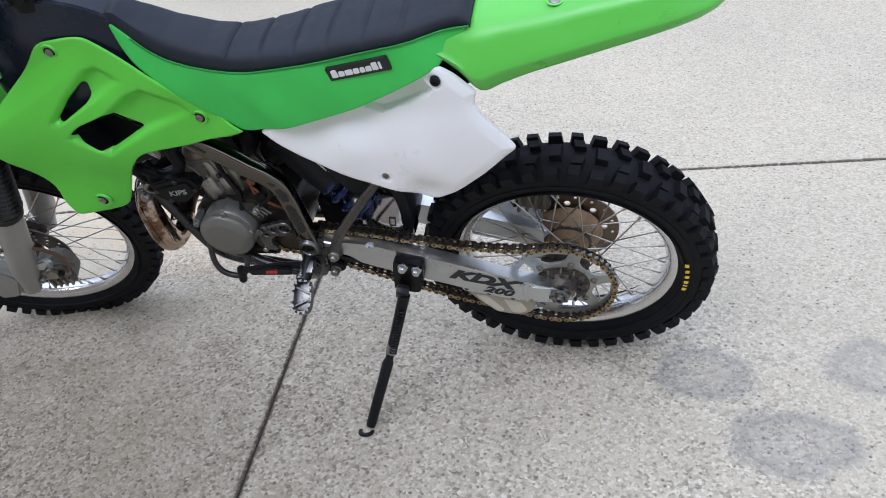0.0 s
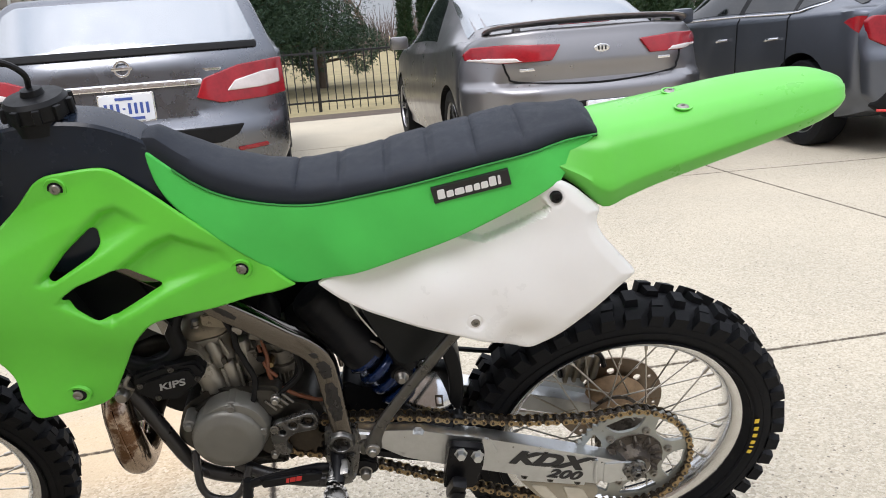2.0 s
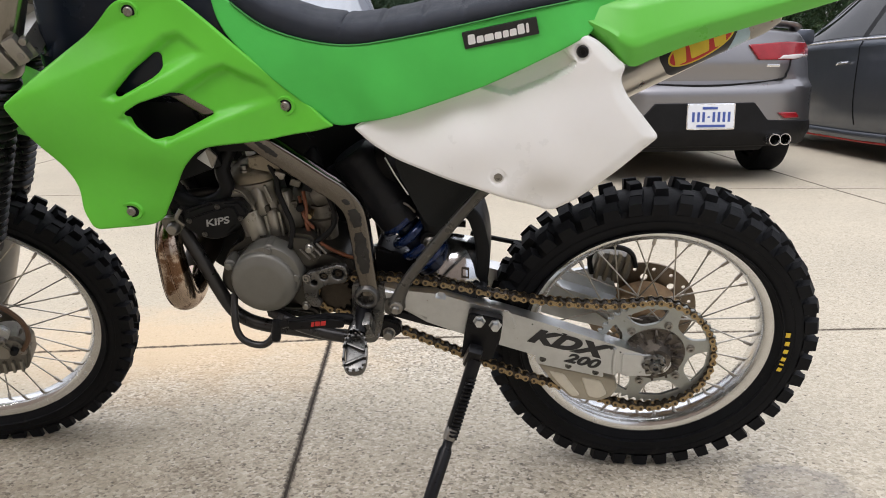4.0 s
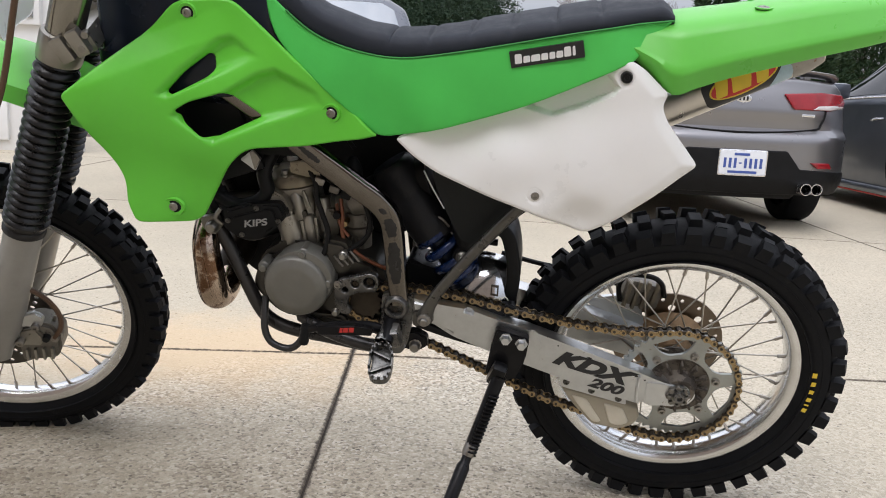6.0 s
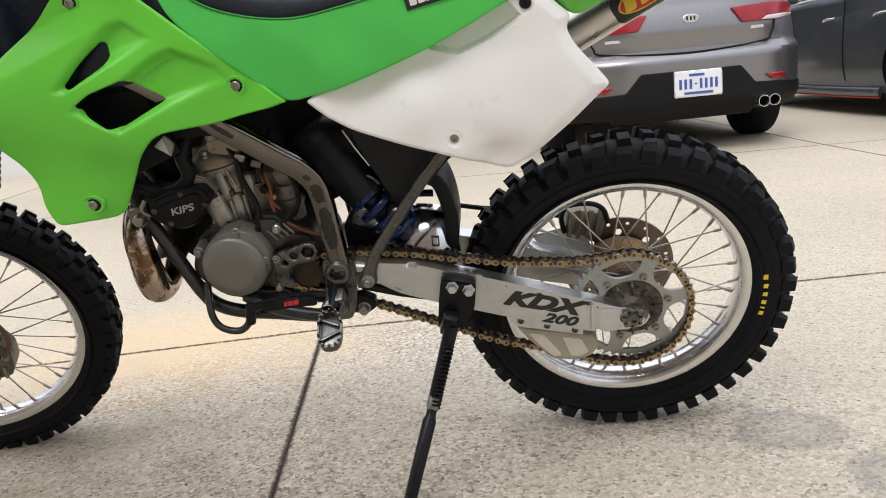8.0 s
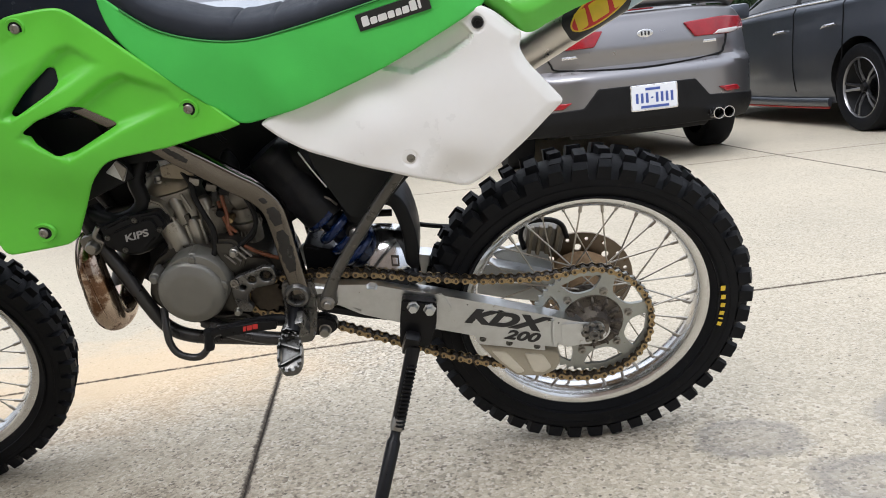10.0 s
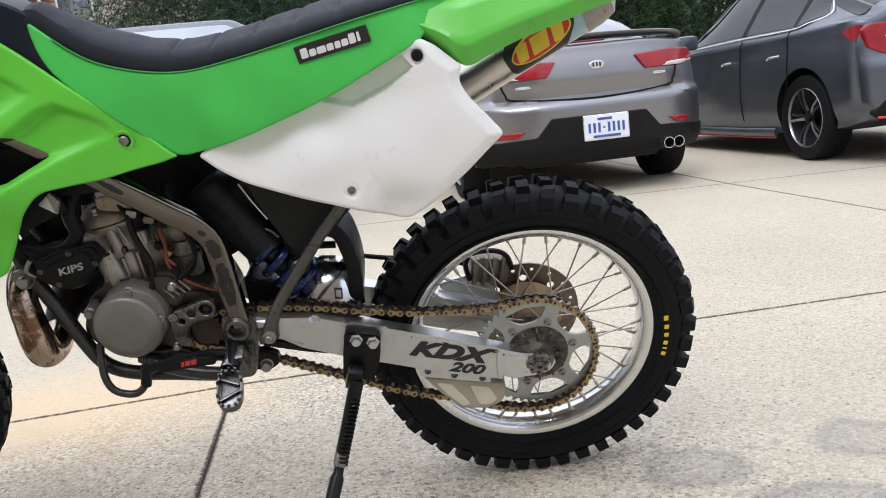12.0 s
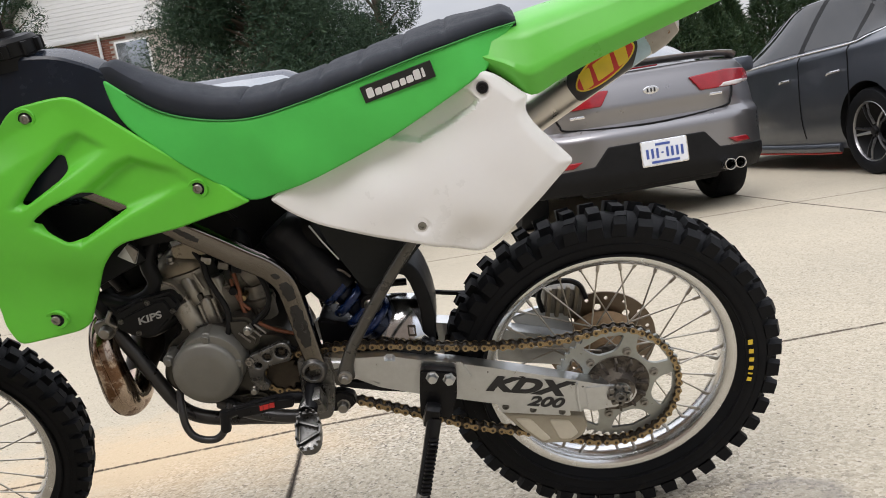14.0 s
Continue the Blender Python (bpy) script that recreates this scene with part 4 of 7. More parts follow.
number_plate(coupe, .035, .468, f, 8)
for x in (.455, .535):
    part("tailpipe", lathe([(.030, -.10), (.034, -.11), (.038, -.11), (.038, .15), (.030, .15)], 24, Matrix.Translation((x, f(x, .32), .315))), "chrome_trim", coupe, "round chrome tailpipe")
sp = smooth_path([(-.70, .34, 1.01), (-.62, .25, 1.055), (0, .17, 1.075), (.62, .25, 1.055), (.70, .34, 1.01)], 6)
part("boot_spoiler", add_tube(bmesh.new(), sp, [.03, .05, .06, .05, .03], 12, flat=.25, up=(0, 0, 1)), "coupe_paint", coupe, "low boot spoiler")
part("high_stop_lamp", box((0, .33, 1.055), (.36, .03, .018), None, .004), "tail_red", coupe)
part("aerial", tube([(.05, 1.75, 1.37), (.05, 1.60, 1.55)], .006, 6), "car_black", coupe)

# gunmetal sedan
sedan = thing("sedan_car", pose(3.725, 3.752, .02, 0, 0, YAW), "dark gunmetal sedan parked facing away", "car")
sk = Shell([(.44, .32, .66, .74, .74, .96, .52, 1.02), (.52, .28, .80, .865, .86, 1.00, .60, 1.08), (.70, .24, .84, .885, .87, 1.00, .60, 1.13), (1.10, .20, .85, .89, .875, .99, .58, 1.26), (1.5, .19, .85, .89, .875, .98, .57, 1.39), (2.1, .18, .85, .89, .875, .97, .57, 1.46), (2.6, .18, .85, .89, .87, .96, .56, 1.44), (3.1, .18, .85, .885, .865, .95, .54, 1.30), (3.5, .18, .85, .88, .86, .94, .58, 1.06), (3.9, .2, .83, .87, .83, .88, .6, .95), (4.4, .24, .76, .80, .76, .78, .5, .84), (4.62, .3, .62, .66, .62, .64, .36, .70)])
body = part("body", sk.mesh(), "sedan_paint", sedan, "dark gunmetal metallic body", sharp=50)
W = .325
cut(body, [drum(W + .045, .3, Matrix.Translation((s * .87, y, W + .01))) for s in (-1, 1) for y in (1.10, 3.80)])
line_arches(body, W + .045, (1.10, 3.80), W + .01)
for s in (-1, 1):
    for y in (1.10, 3.80):
        car_wheel(sedan, s * .775, y, W, s, 5)
    part("rear_door_window", sk.patch([(1.30, 5.12), (2.00, 5.12), (1.98, 6.45), (1.42, 6.45)], s), "car_glass", sedan, "tinted door window")
    part("front_door_window", sk.patch([(2.08, 5.12), (3.15, 5.12), (2.72, 6.35), (2.06, 6.45)], s), "car_glass", sedan, "tinted door window")
    part("door_pillar", sk.patch([(1.985, 5.10), (2.085, 5.10), (2.065, 6.46), (1.975, 6.46)], s, .0035, 3, 8), "car_black", sedan)
    part("door_pillar", sk.patch([(1.245, 5.10), (1.305, 5.10), (1.425, 6.46), (1.355, 6.42)], s, .0035, 3, 8), "car_black", sedan)
    part("quarter_window", sk.patch([(1.0, 5.55), (1.25, 5.12), (1.36, 6.40), (1.22, 6.30)], s), "car_glass", sedan)
    line = [sk.at(y, k, s) for y, k in ((3.2, 5.05), (2.6, 5.05), (2.0, 5.05), (1.3, 5.05), (1.12, 5.2), (.98, 5.6), (1.10, 6.05), (1.22, 6.42))]
    part("window_trim", tube([p + Vector((s * .006, 0, .002)) for p in line], .008, 6, smooth=4), "chrome_trim", sedan, "chrome window trim")
    for y in (2.05, 1.28):
        part("door_handle", tube([sk.at(y + .30 - .0, 3.75, s) + Vector((s * .012, 0, 0)), sk.at(y + .22, 3.78, s) + Vector((s * .030, 0, 0)), sk.at(y + .10, 3.8, s) + Vector((s * .014, 0, 0))], [.010, .014, .010], 8, smooth=4), "chrome_trim", sedan, "chrome door handle")
    part("door_seam", tube([sk.at(2.03, k, s) + Vector((s * .002, 0, 0)) for k in np.linspace(2.2, 5.0, 12)], .005, 5), "car_black", sedan)
    part("door_seam", tube([sk.at(1.30 + .18 * max(0, 3.2 - k), k, s) + Vector((s * .002, 0, 0)) for k in np.linspace(2.6, 5.0, 12)], .005, 5), "car_black", sedan)
    part("side_skirt", tube([sk.at(y, 1.7, s) + Vector((s * .012, 0, -.02)) for y in (1.52, 2.0, 2.6, 3.38)], .035, 10, flat=.6), "sedan_paint", sedan)
    part("skirt_stripe", tube([sk.at(y, 1.2, s) + Vector((s * .035, 0, -.035)) for y in (1.55, 2.0, 2.6, 3.35)], .009, 6), "red", sedan, "red skirt stripe")
    part("mirror", box((s * 1.0, 2.80, 1.03), (.20, .10, .14), None, .04), "sedan_paint", sedan)
part("rear_window", sk.patch([(.72, -2.2), (1.40, -1.9), (1.40, 1.9), (.72, 2.2)], 0, n=8, m=14), "car_glass", sedan)
f = rear_face(.90, seam=.70, rake=.12)
shape = [(-.80, .32), (.80, .32), (.875, .42), (.885, .64), (.875, .84), (.83, .98), (.74, 1.05), (-.74, 1.05), (-.83, .98), (-.875, .84), (-.885, .64), (-.875, .42)]
part("tail_panel", panel(rounded(shape, .03, 3), f, .06, h=.045, roll=.025), "sedan_paint", sedan)
part("rear_bumper_trim", lens([(-.78, .28), (.78, .28), (.86, .36), (.80, .46), (-.80, .46), (-.86, .36)], f, .012, .05), "car_black", sedan)
part("bumper_stripe", tube([(x, f(x, .33) - .02, .33) for x in np.linspace(-.84, .84, 20)], .010, 6), "red", sedan)
TL = [(.42, .90), (.70, .945), (.84, .955), (.872, .92), (.86, .80), (.80, .75), (.60, .75), (.48, .80)]
CL = [(.55, .86), (.74, .89), (.80, .865), (.74, .82), (.58, .82)]
for s, a, b in ((1, TL, CL), (-1, mirrored(TL), mirrored(CL))):
    tl = part("tail_lamp", lens(a, f, .02, .04), "tail_red", sedan, "angular red tail lamp")
    part("reverse_lens", lens(b, f, .026, .02), "tail_clear", tl)
    part("tail_lamp_wing", sk.patch([(.44, 3.75), (.62, 4.05), (.62, 4.09), (.44, 4.45)], s, .012), "tail_red", sedan)

# slate SUV
suv = thing("suv_car", pose(-1.94, 3.42, .02, 0, 0, YAW), "dark slate SUV parked facing away", "car")
sk = Shell([(.46, .40, .70, .78, .78, 1.0, .58, 1.02), (.53, .36, .84, .90, .90, 1.04, .62, 1.20), (.64, .32, .87, .91, .90, 1.06, .64, 1.31), (.85, .30, .87, .915, .905, 1.06, .66, 1.41), (1.2, .26, .88, .92, .91, 1.05, .67, 1.455), (1.9, .24, .88, .92, .91, 1.04, .67, 1.475), (2.6, .24, .88, .92, .905, 1.03, .66, 1.445), (3.1, .24, .88, .915, .90, 1.03, .62, 1.31), (3.5, .24, .88, .91, .89, 1.03, .66, 1.14), (4.1, .28, .84, .88, .84, .94, .6, 1.02), (4.55, .34, .72, .76, .72, .80, .4, .86)])
body = part("body", sk.mesh(), "suv_paint", suv, "dark slate metallic body", sharp=50)
W = .35
cut(body, [drum(W + .045, .3, Matrix.Translation((s * .90, y, W + .01))) for s in (-1, 1) for y in (.95, 3.65)])
line_arches(body, W + .045, (.95, 3.65), W + .01)
for s in (-1, 1):
    for y in (.95, 3.65):
        car_wheel(suv, s * .80, y, W, s, 5)
    part("side_window", sk.patch([(.95, 5.12), (3.2, 5.12), (2.75, 6.4), (1.15, 6.4)], s), "car_glass", suv)
    part("roof_rail", tube([sk.at(y, 7.0, s) + Vector((0, 0, .03)) for y in (.8, 1.4, 2.0, 2.6)], .016, 8, smooth=3), "chrome_trim", suv)
tuck = rear_face(.93, seam=.62, rake=.16)


def f(x, z):
    """The tail's depth, with a bumper that tucks in under itself."""
    return tuck(x, z) + max(0, .50 - max(z, .36)) * .42


f2 = lambda x, z: .085 + .30 * min(1, abs(x) / .93) ** 5 + .035 * (x / .93) ** 2 + (max(0, z - .62)) * .16 + max(0, z - 1.02) * .55
shape = [(-.84, .28), (.84, .28), (.915, .42), (.925, .70), (.91, .95), (.88, 1.05), (.76, 1.36), (.64, 1.425), (-.64, 1.425), (-.76, 1.36), (-.88, 1.05), (-.91, .95), (-.925, .70), (-.915, .42)]
part("tail_panel", panel(rounded(shape, .04, 3), lambda x, z: f(x, z) if z < .64 else min(f2(x, z), .9), .06, h=.045, roll=.03), "suv_paint", suv)
part("rear_window", lens([(-.78, 1.10), (.78, 1.10), (.69, 1.345), (.61, 1.385), (-.61, 1.385), (-.69, 1.345)], f2, .012, .02, .05), "glass_painted_sky", suv, "rear window with the sky's reflection put into its colour")
part("window_base_trim", lens([(-.78, 1.06), (.78, 1.06), (.78, 1.10), (-.78, 1.10)], f2, .016, .02, .05), "car_black", suv)
part("bumper_recess", lens([(-.52, .520), (.52, .520), (.62, .560), (.66, .618), (-.66, .618), (-.62, .560)], f, .010, .04), "car_black", suv, "dark recess across the bumper")
part("bumper_lip", lens([(-.78, .235), (.78, .235), (.85, .285), (-.85, .285)], f, .002, .06), "car_black", suv, "black lower bumper lip")
part("bumper_crease", tube([(x, f(x, .44) - .001, .44 + .02 * abs(x)) for x in np.linspace(-.86, .86, 25)], .006, 6), "suv_paint", suv)
for sg in (-1, 1):
    rf = [(.60, .478), (.78, .486), (.79, .458), (.61, .452)]
    part("reflector", lens(rf if sg > 0 else mirrored(rf), f, .012, .02), "tail_red", suv)
    cp_ = [(.56, .335), (.80, .350), (.86, .300), (.52, .285)]
    part("bumper_corner", lens(cp_ if sg > 0 else mirrored(cp_), f, .016, .03), "suv_paint", suv, "raised bumper corner")
part("chrome_bar", lens([(-.46, .865), (.46, .865), (.44, .905), (-.44, .905)], f2, .02, .03), "chrome_trim", suv, "chrome boot strip")
TL = [(.40, .79), (.45, .90), (.66, .965), (.915, .99), (.925, .77), (.80, .755), (.54, .75)]
CL = [(.58, .815), (.63, .875), (.80, .915), (.895, .92), (.895, .835), (.78, .82)]
for s, a, b in ((1, TL, CL), (-1, mirrored(TL), mirrored(CL))):
    tl = part("tail_lamp", lens(a, lambda x, z: f2(x, z) - .0, .03, .05), "tail_red", suv, "large red tail lamp with a clear centre")
    part("reverse_lens", lens(b, f2, .037, .02), "tail_clear", tl)
part("boot_emblem", panel(ring_outline(.05, 24, 0, .99), lambda x, z: f2(0, .99) - .012, .01, [ring_outline(.036, 24, 0, .99)], h=.03, roll=.003), "chrome_trim", suv, "round chrome emblem")
part("emblem_bar", box((0, f2(0, .99) - .012, .99), (.12, .006, .018), None, .002), "chrome_trim", suv)
part("boot_script", box((.5, f2(.5, .95) - .004, .95), (.12, .004, .016), None, .001), "chrome_trim", suv)
number_plate(suv, 0, .765, f2, 8)
part("roof_aerial", box((0, 1.0, 1.46), (.05, .14, .05), None, .02), "suv_paint", suv)

# ---- the motorcycle: x to its rear, y to its right, leaning 14 degrees on its side stand ----
bike = thing("dirt_bike", pose(0, .06, 0, 14), "lime green and white two-stroke dirt bike leaning on its side stand", "motorcycle")
R_C = Vector((.012, 0, .349))
TRUE = Matrix.Rotation(radians(3.3), 4, "X")  # the wheels' and seat's middle plane leans this much more
MIRROR = TRUE @ Matrix.Diagonal((1, -1, 1, 1)) @ TRUE.inverted()
HEAD = -1.055
STEER = TRUE @ Matrix.Translation((HEAD, 0, .876)) @ Matrix.Rotation(radians(15), 4, Vector((.4, 0, .917))) @ Matrix.Translation((-HEAD, 0, -.876))
F_C = Vector((-1.374, 0, .356))
F_DIR = Vector((-.4, 0, -.917))


def tyre_mesh(rim_r, base, top, half, pitches, seed):
    """A knobbly tyre round the Y axis: carcass with sidewalls, alternating centre blocks and shoulder blocks."""
    rnd = random.Random(seed)
    bm = bmesh.new()
    prof = [(rim_r + .002, half * .62), (rim_r + .010, half * .86), (rim_r + (base - rim_r) * .38, half * 1.0), (rim_r + (base - rim_r) * .7, half * .98),
            (base - .011, half * .84), (base - .004, half * .55), (base, half * .25), (base + .001, 0)]
    prof = prof + [(r, -y) for r, y in prof[-2::-1]]
    prof += [(rim_r - .006, -half * .5), (rim_r - .006, half * .5)]
    add_lathe(bm, prof, 96, closed=True)
    for side in (-1, 1):
        for r in (rim_r + .013, rim_r + (base - rim_r) * .5):
            add_lathe(bm, [(r - .001, side * half * .9), (r - .001, side * half * 1.02), (r + .001, side * half * 1.02), (r + .001, side * half * .9)], 96, closed=True)

    def knob(a, y, wl, wy, r0, r1, lean, skew=0.0):
        ca, sa = math.cos(a), math.sin(a)
        vs = []
        for rr, k in ((r0, 1.0), (r1, .84)):
            for dx, dy in ((-1, -1), (1, -1), (1, 1), (-1, 1)):
                tx = dx * wl * k + dy * skew
                yy = y + dy * wy * k
                rad = rr - abs(yy) * lean + (rnd.uniform(-.0007, .0007) if rr == r1 else 0)
                vs.append(bm.verts.new((rad * ca - tx * sa, yy + math.copysign(.004, y) * (lean > .1) * (rr == r1), rad * sa + tx * ca)))
        for f in ((4, 5, 6, 7), (0, 1, 5, 4), (1, 2, 6, 5), (2, 3, 7, 6), (3, 0, 4, 7)):
            bm.faces.new([vs[i] for i in f])

    for k in range(pitches):
        a = 2 * math.pi * k / pitches
        odd = k % 2
        if odd:
            knob(a, 0, .0125, half * .34, base - .004, top, 0)
        else:
            for s in (-1, 1):
                knob(a, s * half * .40, .0118, half * .20, base - .006, top - .0008, .03, s * .0025)
        for s in (-1, 1):
            knob(a + .02, s * half * (.84 if odd else .80), .0148 if odd else .0128, half * .20, base - .014 + half * .42 * .8, top - .002 + half * .42 * .8 * .9 - (.002 if odd else 0), .42, s * .001)
    return bm


def wheel(name, m, rim_r, base, top, half, rim_half, n_spokes, hub_r, hub_w, pitches, seed):
    """Hub, with tyre, rim and laced spokes under it."""
    hub = part(name, lathe([(0, -hub_w - .012), (.016, -hub_w - .012), (.018, -hub_w - .004), (hub_r, -hub_w), (hub_r + .006, -hub_w + .003), (hub_r + .006, -hub_w + .008), (hub_r * .62, -hub_w + .014), (hub_r * .52, 0),
                            (hub_r * .62, hub_w - .014), (hub_r + .006, hub_w - .008), (hub_r + .006, hub_w - .003), (hub_r, hub_w), (.018, hub_w + .004), (.016, hub_w + .012), (0, hub_w + .012)], 40), "brown_hub", bike, "muddy alloy wheel hub with wire spokes", m)
    part("tyre", tyre_mesh(rim_r, base, top, half, pitches, seed), "rubber", hub, "black knobbly off-road tyre", flat=False, sharp=30)
    w, r = rim_half, rim_r
    part("rim", lathe([(r + .003, -w), (r + .003, -w + .004), (r - .006, -w + .006), (r - .010, -w * .55), (r - .014, -w * .3), (r - .014, w * .3), (r - .010, w * .55), (r - .006, w - .006), (r + .003, w - .004), (r + .003, w),
                       (r - .004, w), (r - .013, w - .003), (r - .019, w * .62), (r - .023, w * .3), (r - .024, 0), (r - .023, -w * .3), (r - .019, -w * .62), (r - .013, -w + .003), (r - .004, -w)], 112, closed=True), "rim", hub, "polished aluminium rim with scuffs")
    kinds = []
    for s in (-1, 1):
        for lead in (-1, 1):
            a = lead * radians(54)
            p0 = Vector(((hub_r + .002) * math.cos(a), s * (hub_w - .006 * (lead > 0)), (hub_r + .002) * math.sin(a)))
            p1 = Vector((r - .020, s * .006, 0))
            d = (p1 - p0).normalized()
            bm = add_tube(bmesh.new(), [p0, p1 - d * .014], .0016, 6)
            add_tube(bm, [p1 - d * .018, p1 - d * .017, p1 - d * .004, p1], [.0022, .0034, .0034, .0026], 6)
            kinds.append(bm)
    per = n_spokes // 4
    for q, bm in enumerate(kinds):
        first = None
        for k in range(per):
            rot = Matrix.Rotation(-2 * math.pi * (k * 4 + q) / n_spokes, 4, "Y")
            if first is None:
                first = part("spoke", bm, "spoke", hub, m=rot)
            else:
                again(first, rot)
    return hub


REAR_SHIFT = Vector((-.001, .035, -.0135))
rear = wheel("rear_wheel", Matrix.Translation(REAR_SHIFT) @ TRUE @ Matrix.Translation(R_C), .231, .298, .3105, .052, .031, 36, .046, .034, 44, 3)
front = wheel("front_wheel", Matrix.Translation((0, .050, -.018)) @ STEER @ Matrix.Translation(F_C), .260, .320, .332, .041, .024, 36, .036, .034, 52, 5)

# sidewall print: plain yellow blocks round the rear tyre's sidewall
for k, wd in enumerate((.0120, .0105, .0095, .0095, .0040, .0095)):
    a = radians(7.0 - 4.3 * (0, 1.05, 2.0, 2.95, 3.60, 4.25)[k])
    part("print_mark", box((0, 0, 0), (.0085, .001, wd * .86), Matrix.Rotation(radians(8), 3, "Y"), .0003), "yellow", rear, m=Matrix.Rotation(-a, 4, "Y") @ Matrix.Translation((.250, -.0535, 0)))

# rear sprocket, carrier, chain
def gear_outline(r, teeth, deep):
    out = []
    for k in range(teeth):
        for f, rr in ((0, r - deep), (.3, r - deep), (.45, r), (.6, r)):
            a = 2 * math.pi * (k + f) / teeth
            out.append((rr * math.cos(a), rr * math.sin(a)))
    return out


holes = [ring_outline(.050, 30)]
for k in range(6):
    a = 2 * math.pi * (k + .5) / 6 + .2
    holes.append(rounded([(r * math.cos(a + t), r * math.sin(a + t)) for r, t in ((.066, -.20), (.076, -.33), (.0985, -.40), (.100, 0), (.0985, .40), (.076, .33), (.066, .20), (.064, 0))], .005))
HUB = Matrix.Translation(-REAR_SHIFT)  # the sprocket side keeps to the chain line
SPR_Y = -.058
part("rear_sprocket", panel(gear_outline(.114, 48, .006), lambda x, z: SPR_Y, .006, holes, h=.01, roll=0), "sprocket", rear, "zinc grey sprocket with six windows", HUB, sharp=25)
part("sprocket_carrier", lathe([(.018, -.084), (.026, -.083), (.029, -.074), (.034, -.060), (.050, -.058), (.056, -.060), (.057, -.056), (.057, -.048), (.046, -.038), (.040, -.030)], 48), "brown_hub", rear, "grimy ribbed sprocket carrier", HUB)
first = None
for k in range(12):
    m = HUB @ Matrix.Rotation(2 * math.pi * k / 12, 4, "Y")
    if first is None:
        first = part("carrier_rib", box((.040, -.064, 0), (.026, .014, .004), Matrix.Rotation(radians(-14), 3, "Z"), .001), "brown_hub", rear, m=m)
    else:
        again(first, m)
first = None
for k in range(6):
    a = 2 * math.pi * k / 6 + .2
    m = HUB @ Matrix.Translation((.066 * math.cos(a), SPR_Y, .066 * math.sin(a)))
    if first is None:
        first = part("bolt", bolt((0, 0, 0), .0065, .006), "steel", rear, m=m)
    else:
        again(first, m)
part("axle_nut", lathe([(0, -.119), (.0045, -.119), (.005, -.1235), (.0075, -.1235), (.008, -.122), (.0105, -.1215), (.0115, -.118), (.0115, -.100), (0, -.100)], 12), "plate_steel", rear, "worn steel axle nut", HUB @ Matrix.Translation((-.003, .0165, .003)))

CH_Y = -.078
F_SPR = Vector((-.567, CH_Y, .463))


def chain_path():
    r2, r1 = .1155, .034
    c2 = Vector((R_C.x - .009, CH_Y, R_C.z - .010))
    out = []
    for p in smooth_path([F_SPR + Vector((.004, 0, r1)), (-.47, CH_Y, .4975), (-.372, CH_Y, .486), (-.304, CH_Y, .472), (-.207, CH_Y, .455), (-.139, CH_Y, .4485), (-.07, CH_Y, .446), c2 + Vector((0, 0, r2))], 8)[:-1]:
        out.append(p)
    for k in range(33):
        a = radians(89 - 180 * k / 32)
        out.append(c2 + Vector((r2 * math.cos(a), 0, r2 * math.sin(a))))
    for p in smooth_path([out[-1], (-.053, CH_Y, .2325), (-.15, CH_Y, .267), (-.232, CH_Y, .291), (-.348, CH_Y, .341), (-.444, CH_Y, .384), (-.509, CH_Y, .412), F_SPR + Vector((.006, 0, -r1))], 8)[1:]:
        out.append(p)
    for k in range(1, 14):
        a = radians(-82 - 185 * k / 13)
        out.append(F_SPR + Vector((r1 * math.cos(a), 0, r1 * math.sin(a))))
    return out


cp = chain_path() + [chain_path()[0]]
acc = [0.0]
for a, b in zip(cp, cp[1:]):
    acc.append(acc[-1] + (b - a).length)
LINKS = 2 * round(acc[-1] / .0162 / 2)
step = acc[-1] / LINKS
cpx, cpz = [p.x for p in cp], [p.z for p in cp]


def on_chain(s):
    s %= acc[-1]
    return Vector((np.interp(s, acc, cpx), CH_Y, np.interp(s, acc, cpz)))


def link_mesh(outer):
    bm = bmesh.new()
    ys = (-.0092, .0092) if outer else (-.0066, .0066)
    half = .0081
    shape = []
    for cx, s in ((half, 1), (-half, -1)):
        for k in range(7):
            a = -math.pi / 2 + math.pi * k / 6
            shape.append((cx + s * .0058 * math.cos(a), s * .0062 * math.sin(a)))
        shape.append((0, s * .0030))
    for y in ys:
        vs = [[bm.verts.new((x, y + d, z)) for x, z in shape] for d in (-.0011, .0011)]
        bm.faces.new(vs[0])
        bm.faces.new(vs[1][::-1])
        for k in range(len(shape)):
            bm.faces.new((vs[0][k], vs[1][k], vs[1][(k + 1) % len(shape)], vs[0][(k + 1) % len(shape)]))
    for cx in (-half, half):
        if not outer:
            add_lathe(bm, [(.0005, -.006), (.0050, -.006), (.0050, .006), (.0005, .006)], 8, Matrix.Translation((cx, 0, 0)))
            add_lathe(bm, [(0, -.0116), (.0026, -.0116), (.0028, -.0105), (.0028, .0116), (0, .0116)], 8, Matrix.Translation((cx, 0, 0)))
    return bm


chain = part("chain", tube([on_chain(s * step * 2) + Vector((0, 0, 0)) for s in range(LINKS // 2 + 1)], .0022, 6, cap=False), "chain_dark", bike, "oily gold roller chain")
kinds = {}
